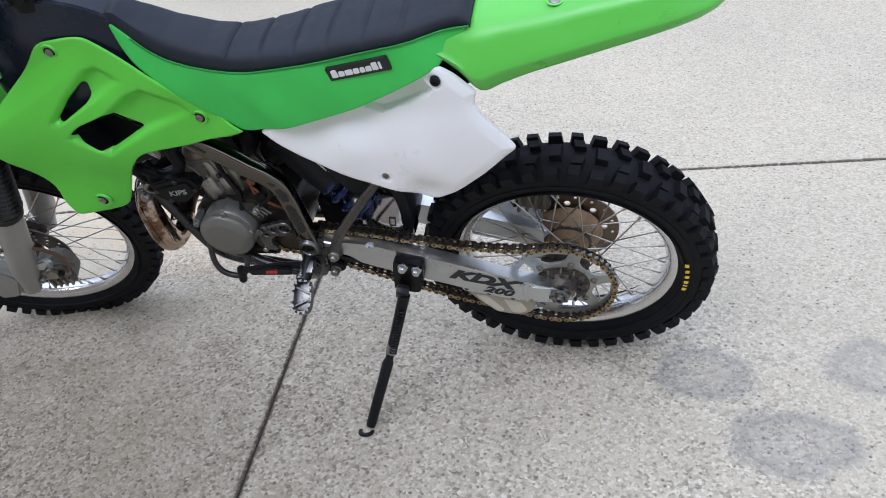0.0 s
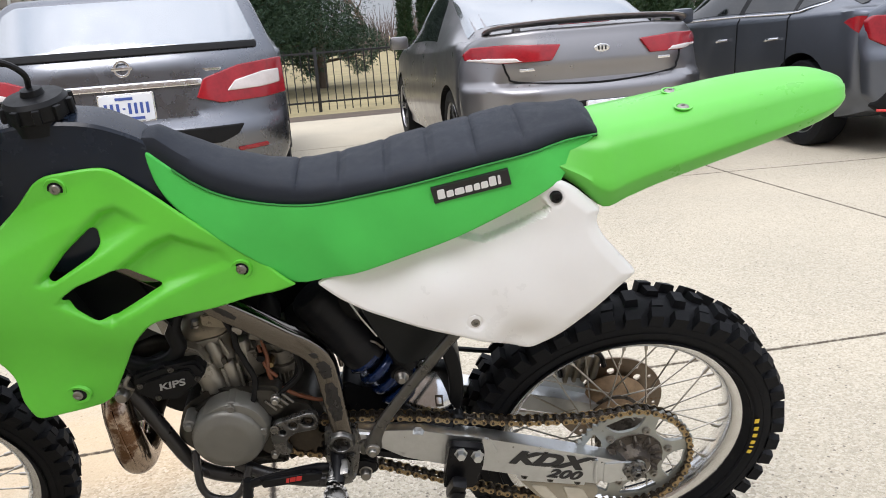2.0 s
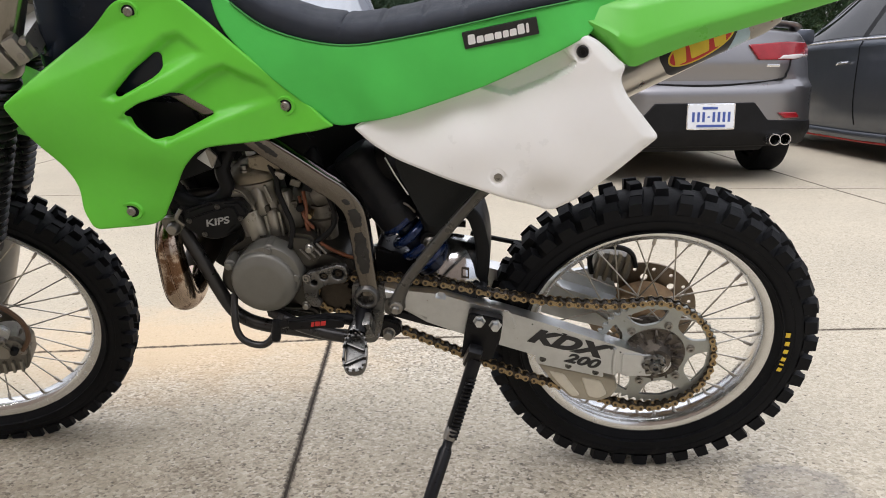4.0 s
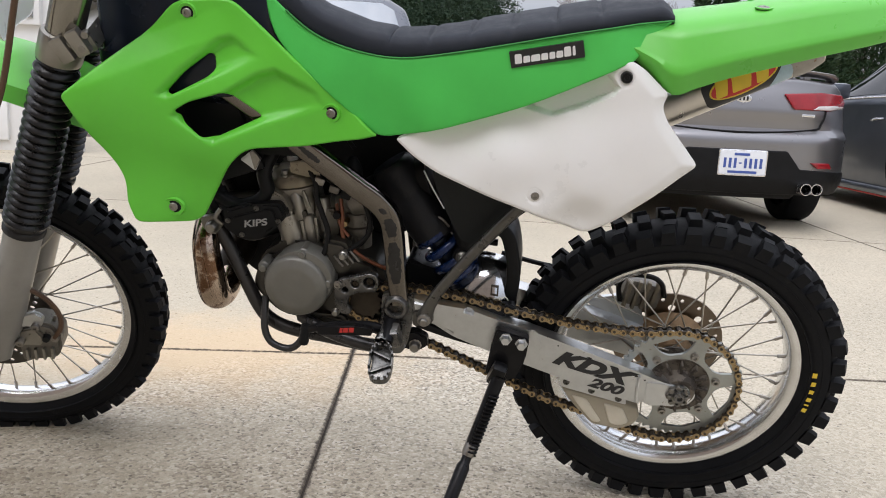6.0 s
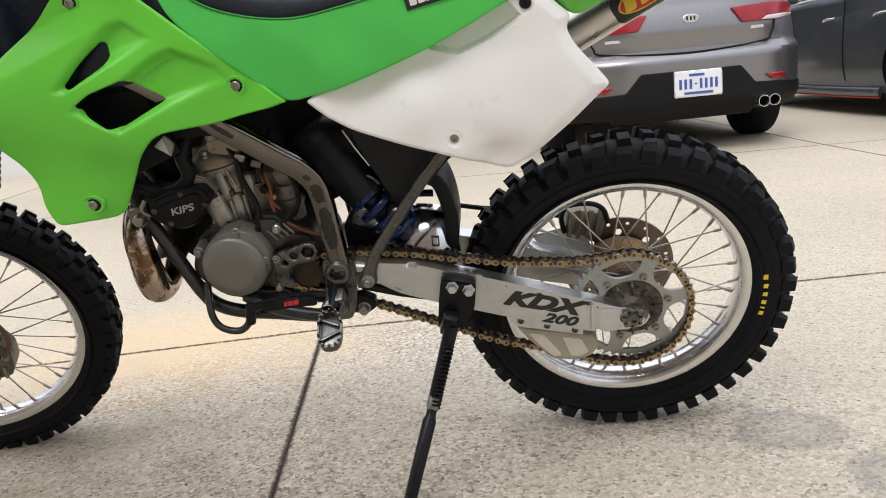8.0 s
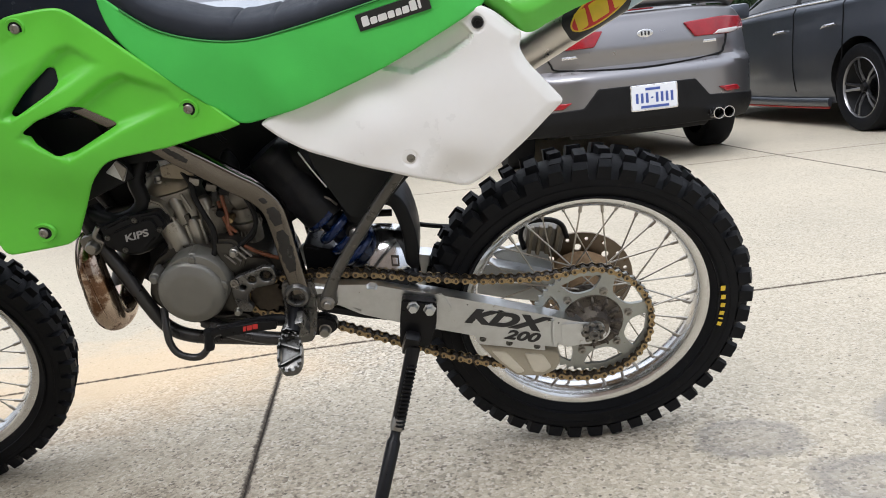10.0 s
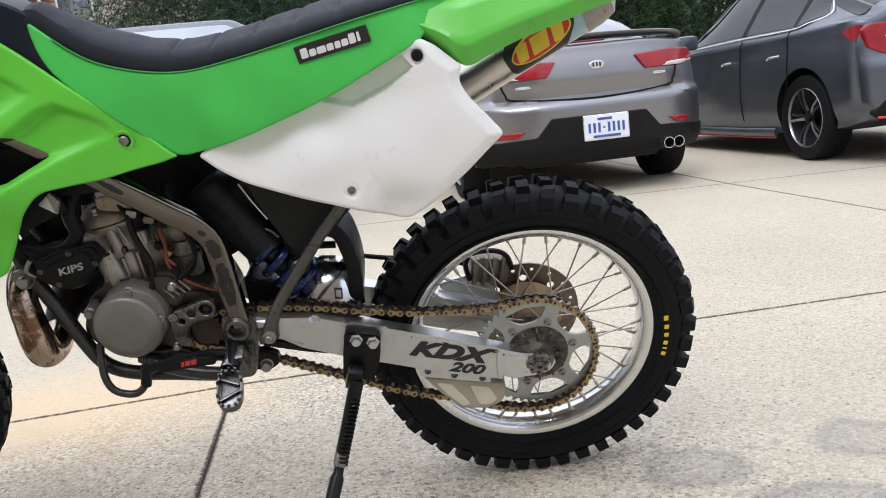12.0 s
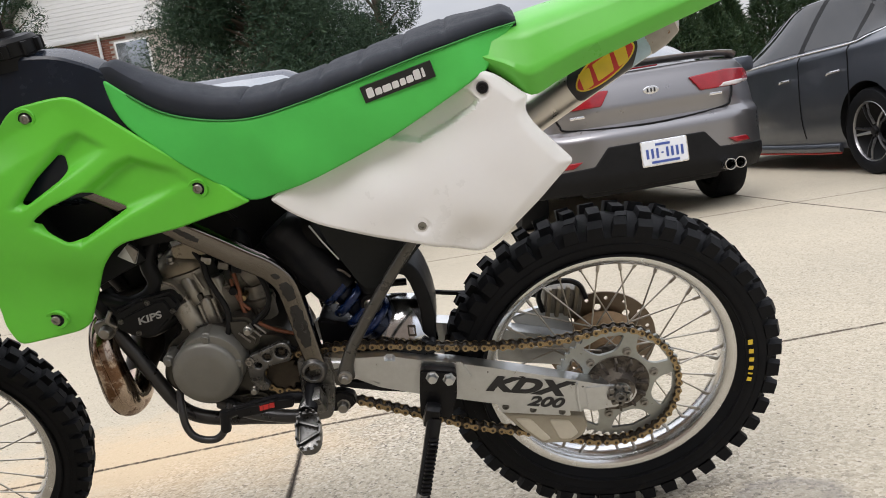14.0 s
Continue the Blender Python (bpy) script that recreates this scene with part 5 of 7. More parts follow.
for k in range(LINKS):
    a, b = on_chain(k * step), on_chain((k + 1) * step)
    d = (b - a).normalized()
    m = Matrix.Translation((a + b) / 2) @ Matrix.Rotation(-math.atan2(d.z, d.x), 4, "Y")
    if k % 2 not in kinds:
        kinds[k % 2] = part("link", link_mesh(k % 2 == 0), "gold" if k % 2 == 0 else "chain_dark", chain, m=m)
    else:
        again(kinds[k % 2], m)

# swingarm: two arms, bridge casting, axle block, guide
arm = rounded([(-.52, .500, .02), (-.441, .486), (-.372, .479), (-.317, .461), (-.269, .449), (-.175, .418), (-.080, .385), (-.023, .364), (.030, .352, .014), (.044, .334, .014), (.030, .312, .012), (-.049, .311), (-.146, .335), (-.222, .360), (-.332, .396), (-.393, .419), (-.445, .442), (-.53, .45, .02)], .01)
for sgn in (-1, 1):
    sw = part("swingarm_arm", slab_shape(arm, -.108, -.080, .009), "alu", bike, "scuffed bare aluminium swingarm arm", None if sgn < 0 else MIRROR, sharp=60)
    if sgn < 0:
        near_arm = sw
# polished casting that joins the two arms, its face turned up a little
BR = [(-.412, .444), (-.412, .500), (-.400, .532), (-.360, .540), (-.318, .534), (-.296, .516), (-.290, .444)]


def bridge_depth(x, z):
    return -.066 + ((x + .345) / .065) ** 2 * .030 + max(0, (z - .455) / .085) ** 2 * .055


part("swingarm_bridge", panel(rounded(BR, .016, 4), bridge_depth, .03, h=.008, roll=.004), "polished", bike, "polished metal swingarm bridge", sharp=50)
part("bridge_stamp", panel(rounded([(-.339, .486), (-.325, .484), (-.325, .501), (-.339, .503)], .001), lambda x, z: bridge_depth(x, z) - .0012, .002, [rounded([(-.3365, .489), (-.3275, .487), (-.3275, .498), (-.3365, .500)], .001)], h=.005, roll=0), "chain_dark", bike)
part("linkage", slab_shape(rounded([(-.500, .535), (-.455, .520), (-.405, .505), (-.395, .450), (-.500, .450)], .015), -.030, .04, .006), "black_metal", bike, "black suspension linkage")
part("bridge_rail", tube([(-.41, .030, .556), (-.37, .032, .554), (-.335, .033, .551)], .007, 10), "black_metal", bike)
# end of the arm: weld seam, axle block, adjuster with its bolt, castle nut plate
part("arm_seam", tube([(-.062, -.1095, .372), (-.064, -.1105, .345), (-.063, -.1095, .318)], .0030, 6, smooth=3), "alu", near_arm)
part("axle_block", slab_shape(rounded([(-.050, .364), (.006, .360), (.006, .314), (-.050, .315)], .006), -.1105, -.106, .002), "alu", near_arm)
cam_edge = [(.008 + r * math.cos(a), .341 + r * math.sin(a)) for a, r in [(2 * math.pi * k / 32, .0215 if k % 4 < 2 else .0178) for k in range(32)]]
cam_holes = [ring_outline(.0028, 8, .008 + .0148 * math.cos(a), .341 + .0148 * math.sin(a)) for a in np.linspace(.2, 2 * math.pi + .2, 8)[:-1]]
part("chain_adjuster", panel(rounded(cam_edge, .002), lambda x, z: -.118, .007, cam_holes, h=.006, roll=.001), "cast_dirty", near_arm, "grimy notched chain adjuster cam", sharp=40)
part("axle_washer", lathe([(0, -.1205), (.011, -.1205), (.0118, -.119), (.0118, -.117)], 20, Matrix.Translation((.008, 0, .341))), "steel", near_arm)
part("arm_edge_guard", slab_shape(rounded([(-.262, .450), (-.252, .449), (-.238, .415), (-.243, .411), (-.250, .413)], .003), -.112, -.106, .0015), "alu", near_arm)
for x0, x1, dz in ((-.17, -.135, .0), (-.085, -.052, -.001), (-.058, -.046, -.003), (-.215, -.206, .001)):
    za, zb = (.4095 - (x0 + .175) * .33 + dz, .4095 - (x1 + .175) * .33 + dz)
    part("paint_chip", tube([(x0, -.1065, za), ((x0 + x1) / 2, -.1075, (za + zb) / 2 - .0022), (x1, -.1065, zb)], [.0010, .0022, .0008], 6, flat=.5), "black_print", near_arm)
lettering("KDX", .0385, "black_print", near_arm, facing(-.152, -.1087, .381, -14.5), .35, .0004, .0022, wide=1.62)
lettering("200", .0265, "black_print", near_arm, facing(-.121, -.1087, .3435, -14.5), .3, .0004, .0010, wide=1.5)
guide = part("chain_guide", panel(rounded([(-.200, .322), (-.055, .292), (-.049, .270), (-.060, .250), (-.085, .238), (-.136, .245), (-.172, .283)], .008), lambda x, z: -.090, .042, h=.012, roll=.005), "guide", bike, "milky nylon chain guide")
for q in ([(-.178, .308), (-.150, .302), (-.118, .254), (-.134, .251), (-.162, .283)], [(-.118, .296), (-.082, .288), (-.068, .258), (-.084, .248), (-.104, .252)]):
    part("guide_pad", panel(rounded(q, .006), lambda x, z: -.0925, .004, h=.012, roll=.0025), "guide_light", guide)
part("guide_bracket", slab_shape(rounded([(-.205, .352), (-.080, .322), (-.078, .300), (-.200, .328)], .004), -.098, -.090, .002), "alu", guide)
for x, z in ((-.19, .340), (-.143, .326), (-.093, .313)):
    part("bolt", bolt((x, -.098, z), .0050, .004), "peg", guide)

# side stand
part("stand_bracket", slab_shape(rounded([(-.322, .457), (-.262, .442), (-.268, .398), (-.284, .355), (-.338, .362), (-.330, .417)], .008), -.132, -.110, .003), "black_metal", bike, "black stand bracket")
for x, z in ((-.304, .440), (-.276, .432)):
    part("bolt", lathe([(0, -.009), (.0075, -.009), (.0088, -.006), (.0095, 0), (.0115, .001), (.0115, .004)], 6, Matrix.Translation((x, -.134, z))), "alu", bike, "zinc bolt head")
P0, P1, P2 = Vector((-.312, -.148, .37)), Vector((-.352, -.200, .254)), Vector((-.410, -.318, .105))
stand = part("side_stand", tube([P0, P0.lerp(P1, .5), P1, P1 + (P2 - P1) * .06, P1 + (P2 - P1) * .16, P1 + (P2 - P1) * .20, P2 - (P2 - P1) * .04, P2], [.013, .012, .012, .009, .009, .0125, .0115, .010], 12), "black_metal", bike, "black side stand with a return spring")
part("clevis", box(P0 + Vector((-.004, .004, .004)), (.028, .024, .050), Euler((radians(20), radians(18), 0)).to_matrix(), .009), "black_metal", stand)
part("stand_foot", lathe([(.010, -.004), (.018, -.004), (.020, 0), (.018, .004), (.010, .004)], 20, Matrix.Translation((-.417, -.331, .100)) @ Euler((radians(62), 0, 0)).to_matrix().to_4x4(), closed=True), "black_metal", stand)
coil = []
axis = (P1 - P0)
side_v = axis.cross(Vector((0, 1, 0))).normalized()
oth = axis.cross(side_v).normalized()
for k in range(16 * 10):
    t = k / 159
    a = 2 * math.pi * 16 * t
    coil.append(P0 + Vector((-.003, -.020, -.02)) + axis * (.05 + .85 * t) + (side_v * math.cos(a) + oth * math.sin(a)) * .0075)
part("return_spring", add_tube(bmesh.new(), coil, .0020, 5), "black_metal", stand)
part("joint_collar", lathe([(0, -.02), (.0105, -.02), (.0125, -.012), (.0125, .012), (.0105, .02), (0, .02)], 14, along(P1, P2)), "steel", stand)

# frame: swept perimeter spars, down tubes, cradle, struts
SPAR = [(-.80, .862), (-.72, .808), (-.655, .756), (-.608, .722), (-.567, .694), (-.536, .672), (-.515, .643), (-.508, .600), (-.504, .545), (-.498, .480)]


def rect_ring(p, along_w, half_w, half_y, corner):
    """A rounded rectangle round p, wide along the vector given and across along y."""
    out = []
    for sx, sy, a0 in ((1, 1, 0), (-1, 1, 90), (-1, -1, 180), (1, -1, 270)):
        for k in range(4):
            a = radians(a0 + 30 * k)
            out.append(p + along_w * (sx * (half_w - corner) + corner * math.cos(a)) + Vector((0, sy * (half_y - corner) + corner * math.sin(a), 0)))
    return out


for s in (-1, 1):
    path = smooth_path([(x, s * (.104 if z < .7 else .100), z) for x, z in SPAR], 6)
    rings = []
    for i, p in enumerate(path):
        t = (path[min(i + 1, len(path) - 1)] - path[max(i - 1, 0)]).normalized()
        rings.append(rect_ring(p, Vector((t.z, 0, -t.x)), .0165 + .002 * math.sin(i / len(path) * math.pi), .0135, .0055))
    spar = part("frame_spar", loft(rings), "spar_paint", bike, "frame spar with dark paint worn to bright metal", sharp=60)
    # chipped dark paint left in ragged patches on the flat of the spar
    for u0, u1, w, seed in ((.20, .27, .0055, 1), (.585, .625, .006, 2), (.655, .745, .0110, 3), (.770, .925, .0125, 4)):
        rnd, q = random.Random(seed), []
        for u in np.linspace(u0, u1, 16):
            i = u * (len(path) - 1)
            q.append(path[int(i)].lerp(path[min(int(i) + 1, len(path) - 1)], i - int(i)))
        part("paint_patch", loft([rect_ring(p + Vector((rnd.uniform(-.0012, .0012), s * .0092, 0)), (Vector((1, 0, .25)) if u0 > .5 else Vector((.6, 0, .8))).normalized(), w * (.35 + .65 * math.sin(math.pi * (k + .7) / 16.4) ** .5) * rnd.uniform(.82, 1.05), .0047, .0005) for k, p in enumerate(q)]), "spar_dark", spar)
    part("down_tube", tube([(-.885, s * .03, .70), (-.862, s * .05, .625), (-.8455, s * .060, .588), (-.811, s * .066, .510), (-.780, s * .068, .434), (-.757, s * .07, .405), (-.715, s * .075, .390), (-.64, s * .08, .382), (-.545, s * .085, .374), (-.50, s * .09, .40), (-.49, s * .095, .45)], .0130, 14, smooth=5), "tube_grey", bike, "dark grey cradle tube")
    part("subframe_strut", tube([(-.288, s * .115, .690), (-.341, s * .115, .628), (-.42, s * .114, .525), (-.445, s * .113, .480), (-.452, s * .112, .458)], [.0095, .0098, .0098, .0115, .0165], 12, smooth=3, flat=.8), "strut", bike, "grey subframe strut")
    part("subframe_rail", tube([(-.70, s * .06, .80), (-.50, s * .075, .815), (-.30, s * .085, .845), (-.12, s * .08, .90)], .011, 10, smooth=4), "tube_grey", bike)
part("strut_bolt", lathe([(0, -.008), (.006, -.008), (.0075, -.006), (.008, -.001), (.0115, 0), (.0125, .002), (.0125, .005)], 16, Matrix.Translation((-.452, -.127, .459))), "steel", bike)
part("head_tube", lathe([(.028, 0), (.030, .01), (.030, .15), (.028, .16)], 24, along((-1.045, 0, .90), (-.98, 0, 1.05))), "black_metal", bike)
part("backbone", tube([(-1.02, 0, .97), (-.9, 0, .92), (-.72, 0, .85)], [.03, .03, .025], 12, smooth=4), "tube_grey", bike)
piv = part("swingarm_pivot", lathe([(.0135, -.100), (.0135, -.123), (.0150, -.1255), (.0195, -.1255), (.0225, -.121), (.0235, -.112), (.0235, -.10)], 32, Matrix.Translation((-.503, 0, .478))), "plate_steel", bike, "grey pivot boss with a hollow centre")
# black disc in the boss stands for the dark inside its bore
part("pivot_bore", lathe([(0, -.112), (.0140, -.112), (.0140, -.10)], 24, Matrix.Translation((-.503, 0, .478))), "black", piv)
plate = part("pivot_plate", slab_shape(rounded([(-.530, .500), (-.474, .497), (-.470, .470), (-.476, .440), (-.484, .400), (-.495, .376), (-.536, .374), (-.534, .43)], .010), -.113, -.088, .004), "plate_steel", bike, "worn grey footrest plate")
part("plate_step", slab_shape(rounded([(-.526, .452), (-.482, .448), (-.486, .404), (-.530, .404)], .005), -.119, -.112, .003), "plate_steel", plate)
part("strut_lug", slab_shape(rounded([(-.476, .470), (-.440, .474), (-.437, .446), (-.474, .436)], .008), -.112, -.096, .003), "strut", bike)

# footpeg, gear lever, guard loop
peg = part("footpeg", tube([(-.512, -.112, .446), (-.512, -.14, .442), (-.513, -.165, .430)], [.015, .014, .012], 10), "black_metal", bike, "serrated metal footpeg")
FP = Matrix.Translation((-.516, -.195, .408)) @ Euler((radians(28), 0, radians(4))).to_matrix().to_4x4()
bm = bmesh.new()
ov, iv = [], []
for k in range(28):
    t = 2 * math.pi * k / 28
    ov.append(Vector((.021 * math.copysign(abs(math.cos(t)) ** .7, math.cos(t)), .037 * math.copysign(abs(math.sin(t)) ** .7, math.sin(t)), 0)))
    iv.append(ov[-1] * Vector((.82, .88, 0)).length / 1.2)
for k in range(28):
    q = (k + 1) % 28
    hi, lo = .007, -.009
    ring = [[bm.verts.new(v + Vector((0, 0, h))) for v, h in ((ov[i], lo), (ov[i], hi), (iv[i] * .86, hi), (iv[i] * .86, lo))] for i in (k, q)]
    for j in range(4):
        bm.faces.new((ring[0][j], ring[0][(j + 1) % 4], ring[1][(j + 1) % 4], ring[1][j]))
    if k % 2:
        add_box(bm, (ov[k] * .93) + Vector((0, 0, .009)), (.005, .006, .010), Matrix.Rotation(2 * math.pi * k / 28, 3, "Z"), taper=.5)
part("peg_ring", bm, "peg", peg, "serrated oval platform", FP, flat=True)
for k in range(2):
    part("peg_bar", box((0, -.012 + .026 * k, -.002), (.036, .005, .012), Matrix.Rotation(radians(25 - 50 * k), 3, "Z"), .001), "peg", peg, m=FP)
part("peg_base", box((0, .002, -.006), (.034, .062, .005), None, .002), "plate_steel", peg, m=FP)
part("peg_clevis", box((-.508, -.140, .432), (.034, .030, .040), Euler((radians(20), radians(-8), 0)).to_matrix(), .006), "plate_steel", peg)
part("peg_spring", add_tube(bmesh.new(), [(-.521 + .011 * math.cos(k * .7), -.146 - k * .0006, .432 + .011 * math.sin(k * .7)) for k in range(40)], .0020, 5), "peg", peg)
lug = part("rear_lug", slab_shape(rounded([(-.500, .420), (-.470, .424), (-.448, .412), (-.448, .394), (-.466, .382), (-.500, .386)], .006), -.106, -.085, .003), "black_metal", bike, "black brake pedal lug")
part("bolt", lathe([(0, -.013), (.008, -.013), (.0095, -.010), (.0095, 0), (.012, .001)], 12, Matrix.Translation((-.470, -.108, .396))), "steel", lug)
lever = part("gear_lever", tube([(-.515, -.128, .430), (-.545, -.142, .447), (-.60, -.151, .449), (-.640, -.155, .444), (-.664, -.156, .436)], [.010, .012, .010, .009, .008], 10, smooth=4, flat=.7), "black_metal", bike, "black gear lever with a rubber-tipped end")
part("lever_plate", slab_shape(rounded([(-.640, .452), (-.565, .460), (-.535, .456), (-.540, .440), (-.565, .441), (-.636, .434)], .005), -.164, -.156, .002), "black_metal", lever)
for k in range(3):
    part("print_mark", slab_shape([(x + k * .0105 + (0 if k == 0 else -.004), z + k * .0012) for x, z in ((-.597, .4435), (-.592 + (0 if k == 0 else .004), .4440), (-.590 + (0 if k == 0 else .004), .4530), (-.595, .4525))], -.1652, -.1642, 0), "red", lever)
part("lever_tip", lathe([(0, -.02), (.008, -.02), (.0095, -.012), (.0085, -.008), (.0095, 0), (.0085, .004), (.0095, .012), (.008, .018), (0, .018)], 14, along((-.663, -.156, .428), (-.668, -.160, .395))), "black", lever)
part("guard_loop", tube([(-.757, -.085, .462), (-.755, -.105, .430), (-.754, -.110, .402), (-.745, -.112, .381), (-.727, -.112, .370), (-.706, -.112, .369), (-.689, -.112, .383), (-.675, -.110, .410), (-.668, -.100, .430)], .0068, 10, smooth=5), "tube_grey", bike, "bent steel guard loop")
part("lower_brace", tube([(-.690, -.09, .430), (-.649, -.100, .411), (-.60, -.105, .396), (-.545, -.105, .384), (-.52, -.105, .384)], .012, 12, smooth=4), "tube_grey", bike)

# engine
case = rounded([(-.790, .47, .02), (-.765, .54, .02), (-.715, .570), (-.62, .560), (-.545, .54, .02), (-.525, .48, .02), (-.55, .42, .02), (-.62, .405, .02), (-.74, .412, .03)], .012)
engine = part("engine", slab_shape(case, -.072, .095, .012), "cast_dark", bike, "grimy cast aluminium two-stroke engine")


def disc(c, prof, material, name, parent=engine, label="", seg=48):
    """A turned cover that faces the near side; prof holds (radius, depth) pairs."""
    return part(name, lathe(prof, seg, Matrix.Translation((c[0], 0, c[1]))), material, parent, label)


disc((-.690, .499), [(0, -.120), (.036, -.1195), (.045, -.1185), (.0475, -.1165), (.053, -.1150), (.0575, -.1115), (.0600, -.105), (.0605, -.070)], "cover", "side_cover", label="round grey painted magneto cover", seg=64)
disc((-.679, .512), [(0, -.1060), (.048, -.1060), (.055, -.1045), (.0585, -.099), (.059, -.070)], "cover", "cover_brow", seg=56)
for x, z in ((-.675, .5615), (-.631, .508), (-.7505, .530)):
    part("cover_boss", lathe([(.0105, .03), (.0105, -.004), (.0085, -.006), (.0072, -.006), (.0072, -.012), (.0060, -.0135), (0, -.0135)], 14, Matrix.Translation((x, -.096, z))), "cover", engine)
for q, y in (([(-.642, .585), (-.600, .580), (-.588, .545), (-.600, .520), (-.622, .515), (-.638, .545)], -.086), ([(-.632, .500), (-.610, .505), (-.607, .450), (-.630, .436), (-.645, .450)], -.092), ([(-.705, .445), (-.660, .436), (-.610, .432), (-.600, .415), (-.700, .412)], -.088)):
    part("case_lobe", slab_shape(rounded(q, .010), y, -.05, .006), "cast_dark", engine)
for x, z in ((-.604, .560), (-.622, .444)):
    part("bolt", lathe([(.008, .02), (.008, -.004), (.0062, -.006), (.0062, -.010), (.005, -.0115), (0, -.0115)], 12, Matrix.Translation((x, -.089, z))), "cast", engine)
for k in range(4):
    part("case_rib", tube([(-.622 + .010 * k, -.088, .556 + .004 * k), (-.606 + .010 * k, -.088, .536 + .004 * k)], .0022, 6), "cast_dirty", engine)

AX = (Vector((-.684, 0, .505)), Vector((-.716, 0, .705)))


def barrel_ring(z, a, b, n=28, power=.62):
    """A squarish oval section of the cylinder casting at a height on its axis."""
    c = AX[0].lerp(AX[1], (z - AX[0].z) / (AX[1].z - AX[0].z))
    out = []
    for k in range(n):
        t = 2 * math.pi * k / n
        ct, st = math.cos(t), math.sin(t)
        dx = a * math.copysign(abs(ct) ** power, ct)
        out.append((c.x + dx, b * math.copysign(abs(st) ** power, st), z + dx * .16))
    return out


cyl = part("cylinder", loft([barrel_ring(z, a, b) for z, a, b in ((.535, .046, .052), (.548, .047, .053), (.553, .041, .047), (.600, .039, .045), (.645, .038, .044), (.652, .044, .050), (.662, .045, .051), (.664, .042, .048))]), "cast", engine, "cast cylinder with transfer bulges", sharp=45)
part("cylinder_head", loft([barrel_ring(z, a, b) for z, a, b in ((.665, .045, .051), (.678, .045, .051), (.684, .041, .046), (.694, .034, .038), (.700, .022, .026), (.703, .008, .010))]), "cast_tan", cyl, "heat-tanned cylinder head", sharp=45)
for k in range(6):
    a = 2 * math.pi * k / 6 + .3
    part("head_bolt", lathe([(.0085, 0), (.0085, .004), (.0065, .005), (.0065, .012), (0, .013)], 10, Matrix.Translation((-.712 + .034 * math.cos(a), .040 * math.sin(a), .684)) @ Matrix.Rotation(radians(90), 4, "X")), "steel", cyl)
part("spark_plug", lathe([(.010, 0), (.010, .012), (.006, .014), (.005, .040), (0, .041)], 10, along((-.716, 0, .70), (-.722, 0, .75))), "white", cyl)
# transfer bulges and their webs on the near flank
for a, b, r in (((-.702, -.040, .654), (-.692, -.040, .607), .0125), ((-.680, -.041, .609), (-.672, -.041, .553), .0125), ((-.722, -.036, .610), (-.708, -.038, .560), .024), ((-.655, -.030, .640), (-.648, -.030, .570), .014)):
    a, b = Vector(a), Vector(b)
    d = (b - a) / 9
    part("transfer_bulge", tube([a - d, a - d * .7, a, a.lerp(b, .5), b, b + d * .7, b + d], [r * .35, r * .8, r, r, r, r * .8, r * .35], 16), "cast", cyl)
for a, b in (((-.684, -.050, .662), (-.674, -.050, .632)), ((-.690, -.050, .604), (-.684, -.051, .556)), ((-.664, -.049, .612), (-.660, -.049, .560)), ((-.716, -.050, .652), (-.706, -.050, .604))):
    part("casting_web", tube([a, b], .0032, 8), "cast", cyl)
# dark block gives the look of a shaded recess between the bulges
part("port_recess", box((-.688, -.046, .612), (.018, .010, .022), Matrix.Rotation(radians(-9), 3, "Y"), .003), "cast_dark", cyl)
part("exhaust_flange", slab_shape(rounded([(-.742, .668), (-.716, .656), (-.703, .628), (-.716, .616), (-.752, .640)], .006), -.070, -.030, .003), "cast", cyl)
part("base_flange", slab_shape(rounded([(-.735, .556), (-.655, .546), (-.640, .538), (-.645, .530), (-.735, .540)], .004), -.058, .05, .003), "cast", engine)
for x, z in ((-.728, .552), (-.648, .552), (-.690, .552)):
    part("base_nut", lathe([(.0075, 0), (.0075, .009), (.004, .010), (.004, .018), (0, .018)], 8, Matrix.Translation((x, -.052, z)) @ Matrix.Rotation(radians(84), 4, "X")), "steel", engine)
kips = part("power_valve_cover", slab_shape(rounded([(-.717, .650), (-.705, .626), (-.724, .606), (-.762, .575), (-.800, .578), (-.826, .596), (-.822, .630), (-.775, .646), (-.755, .648)], .008), -.090, -.04, .005), "black", engine, "black power valve cover")
part("cover_lip", slab_shape(rounded([(-.728, .640), (-.722, .618), (-.735, .608), (-.800, .592), (-.812, .606), (-.806, .620), (-.750, .637)], .006), -.094, -.089, .002), "black", kips)
lettering("KIPS", .0175, "kips_print", kips, facing(-.7625, -.0952, .612, 10), .2, .0004, .0004, wide=1.35)
for x, z in ((-.759, .639), (-.7205, .617), (-.814, .612), (-.790, .586)):
    part("bolt", bolt((x, -.0905, z), .0040, .0035), "peg", kips)
part("valve_rod_housing", tube([(-.80, -.07, .60), (-.825, -.06, .625), (-.84, -.05, .66)], [.014, .016, .010], 10, smooth=3), "black", engine)
sc = part("front_sprocket_guard", panel(rounded([(-.622, .500), (-.612, .514), (-.556, .531), (-.541, .528), (-.537, .512), (-.543, .494), (-.578, .490), (-.594, .481), (-.598, .463), (-.589, .452), (-.597, .442), (-.612, .445), (-.622, .462)], .006), lambda x, z: -.100, .012,
                                       [ring_outline(.0105, 16, -.556, .512), ring_outline(.0072, 14, -.582, .507), ring_outline(.0058, 12, -.601, .494)], h=.008, roll=.003), "plate_steel", engine, "drilled grey sprocket guard")
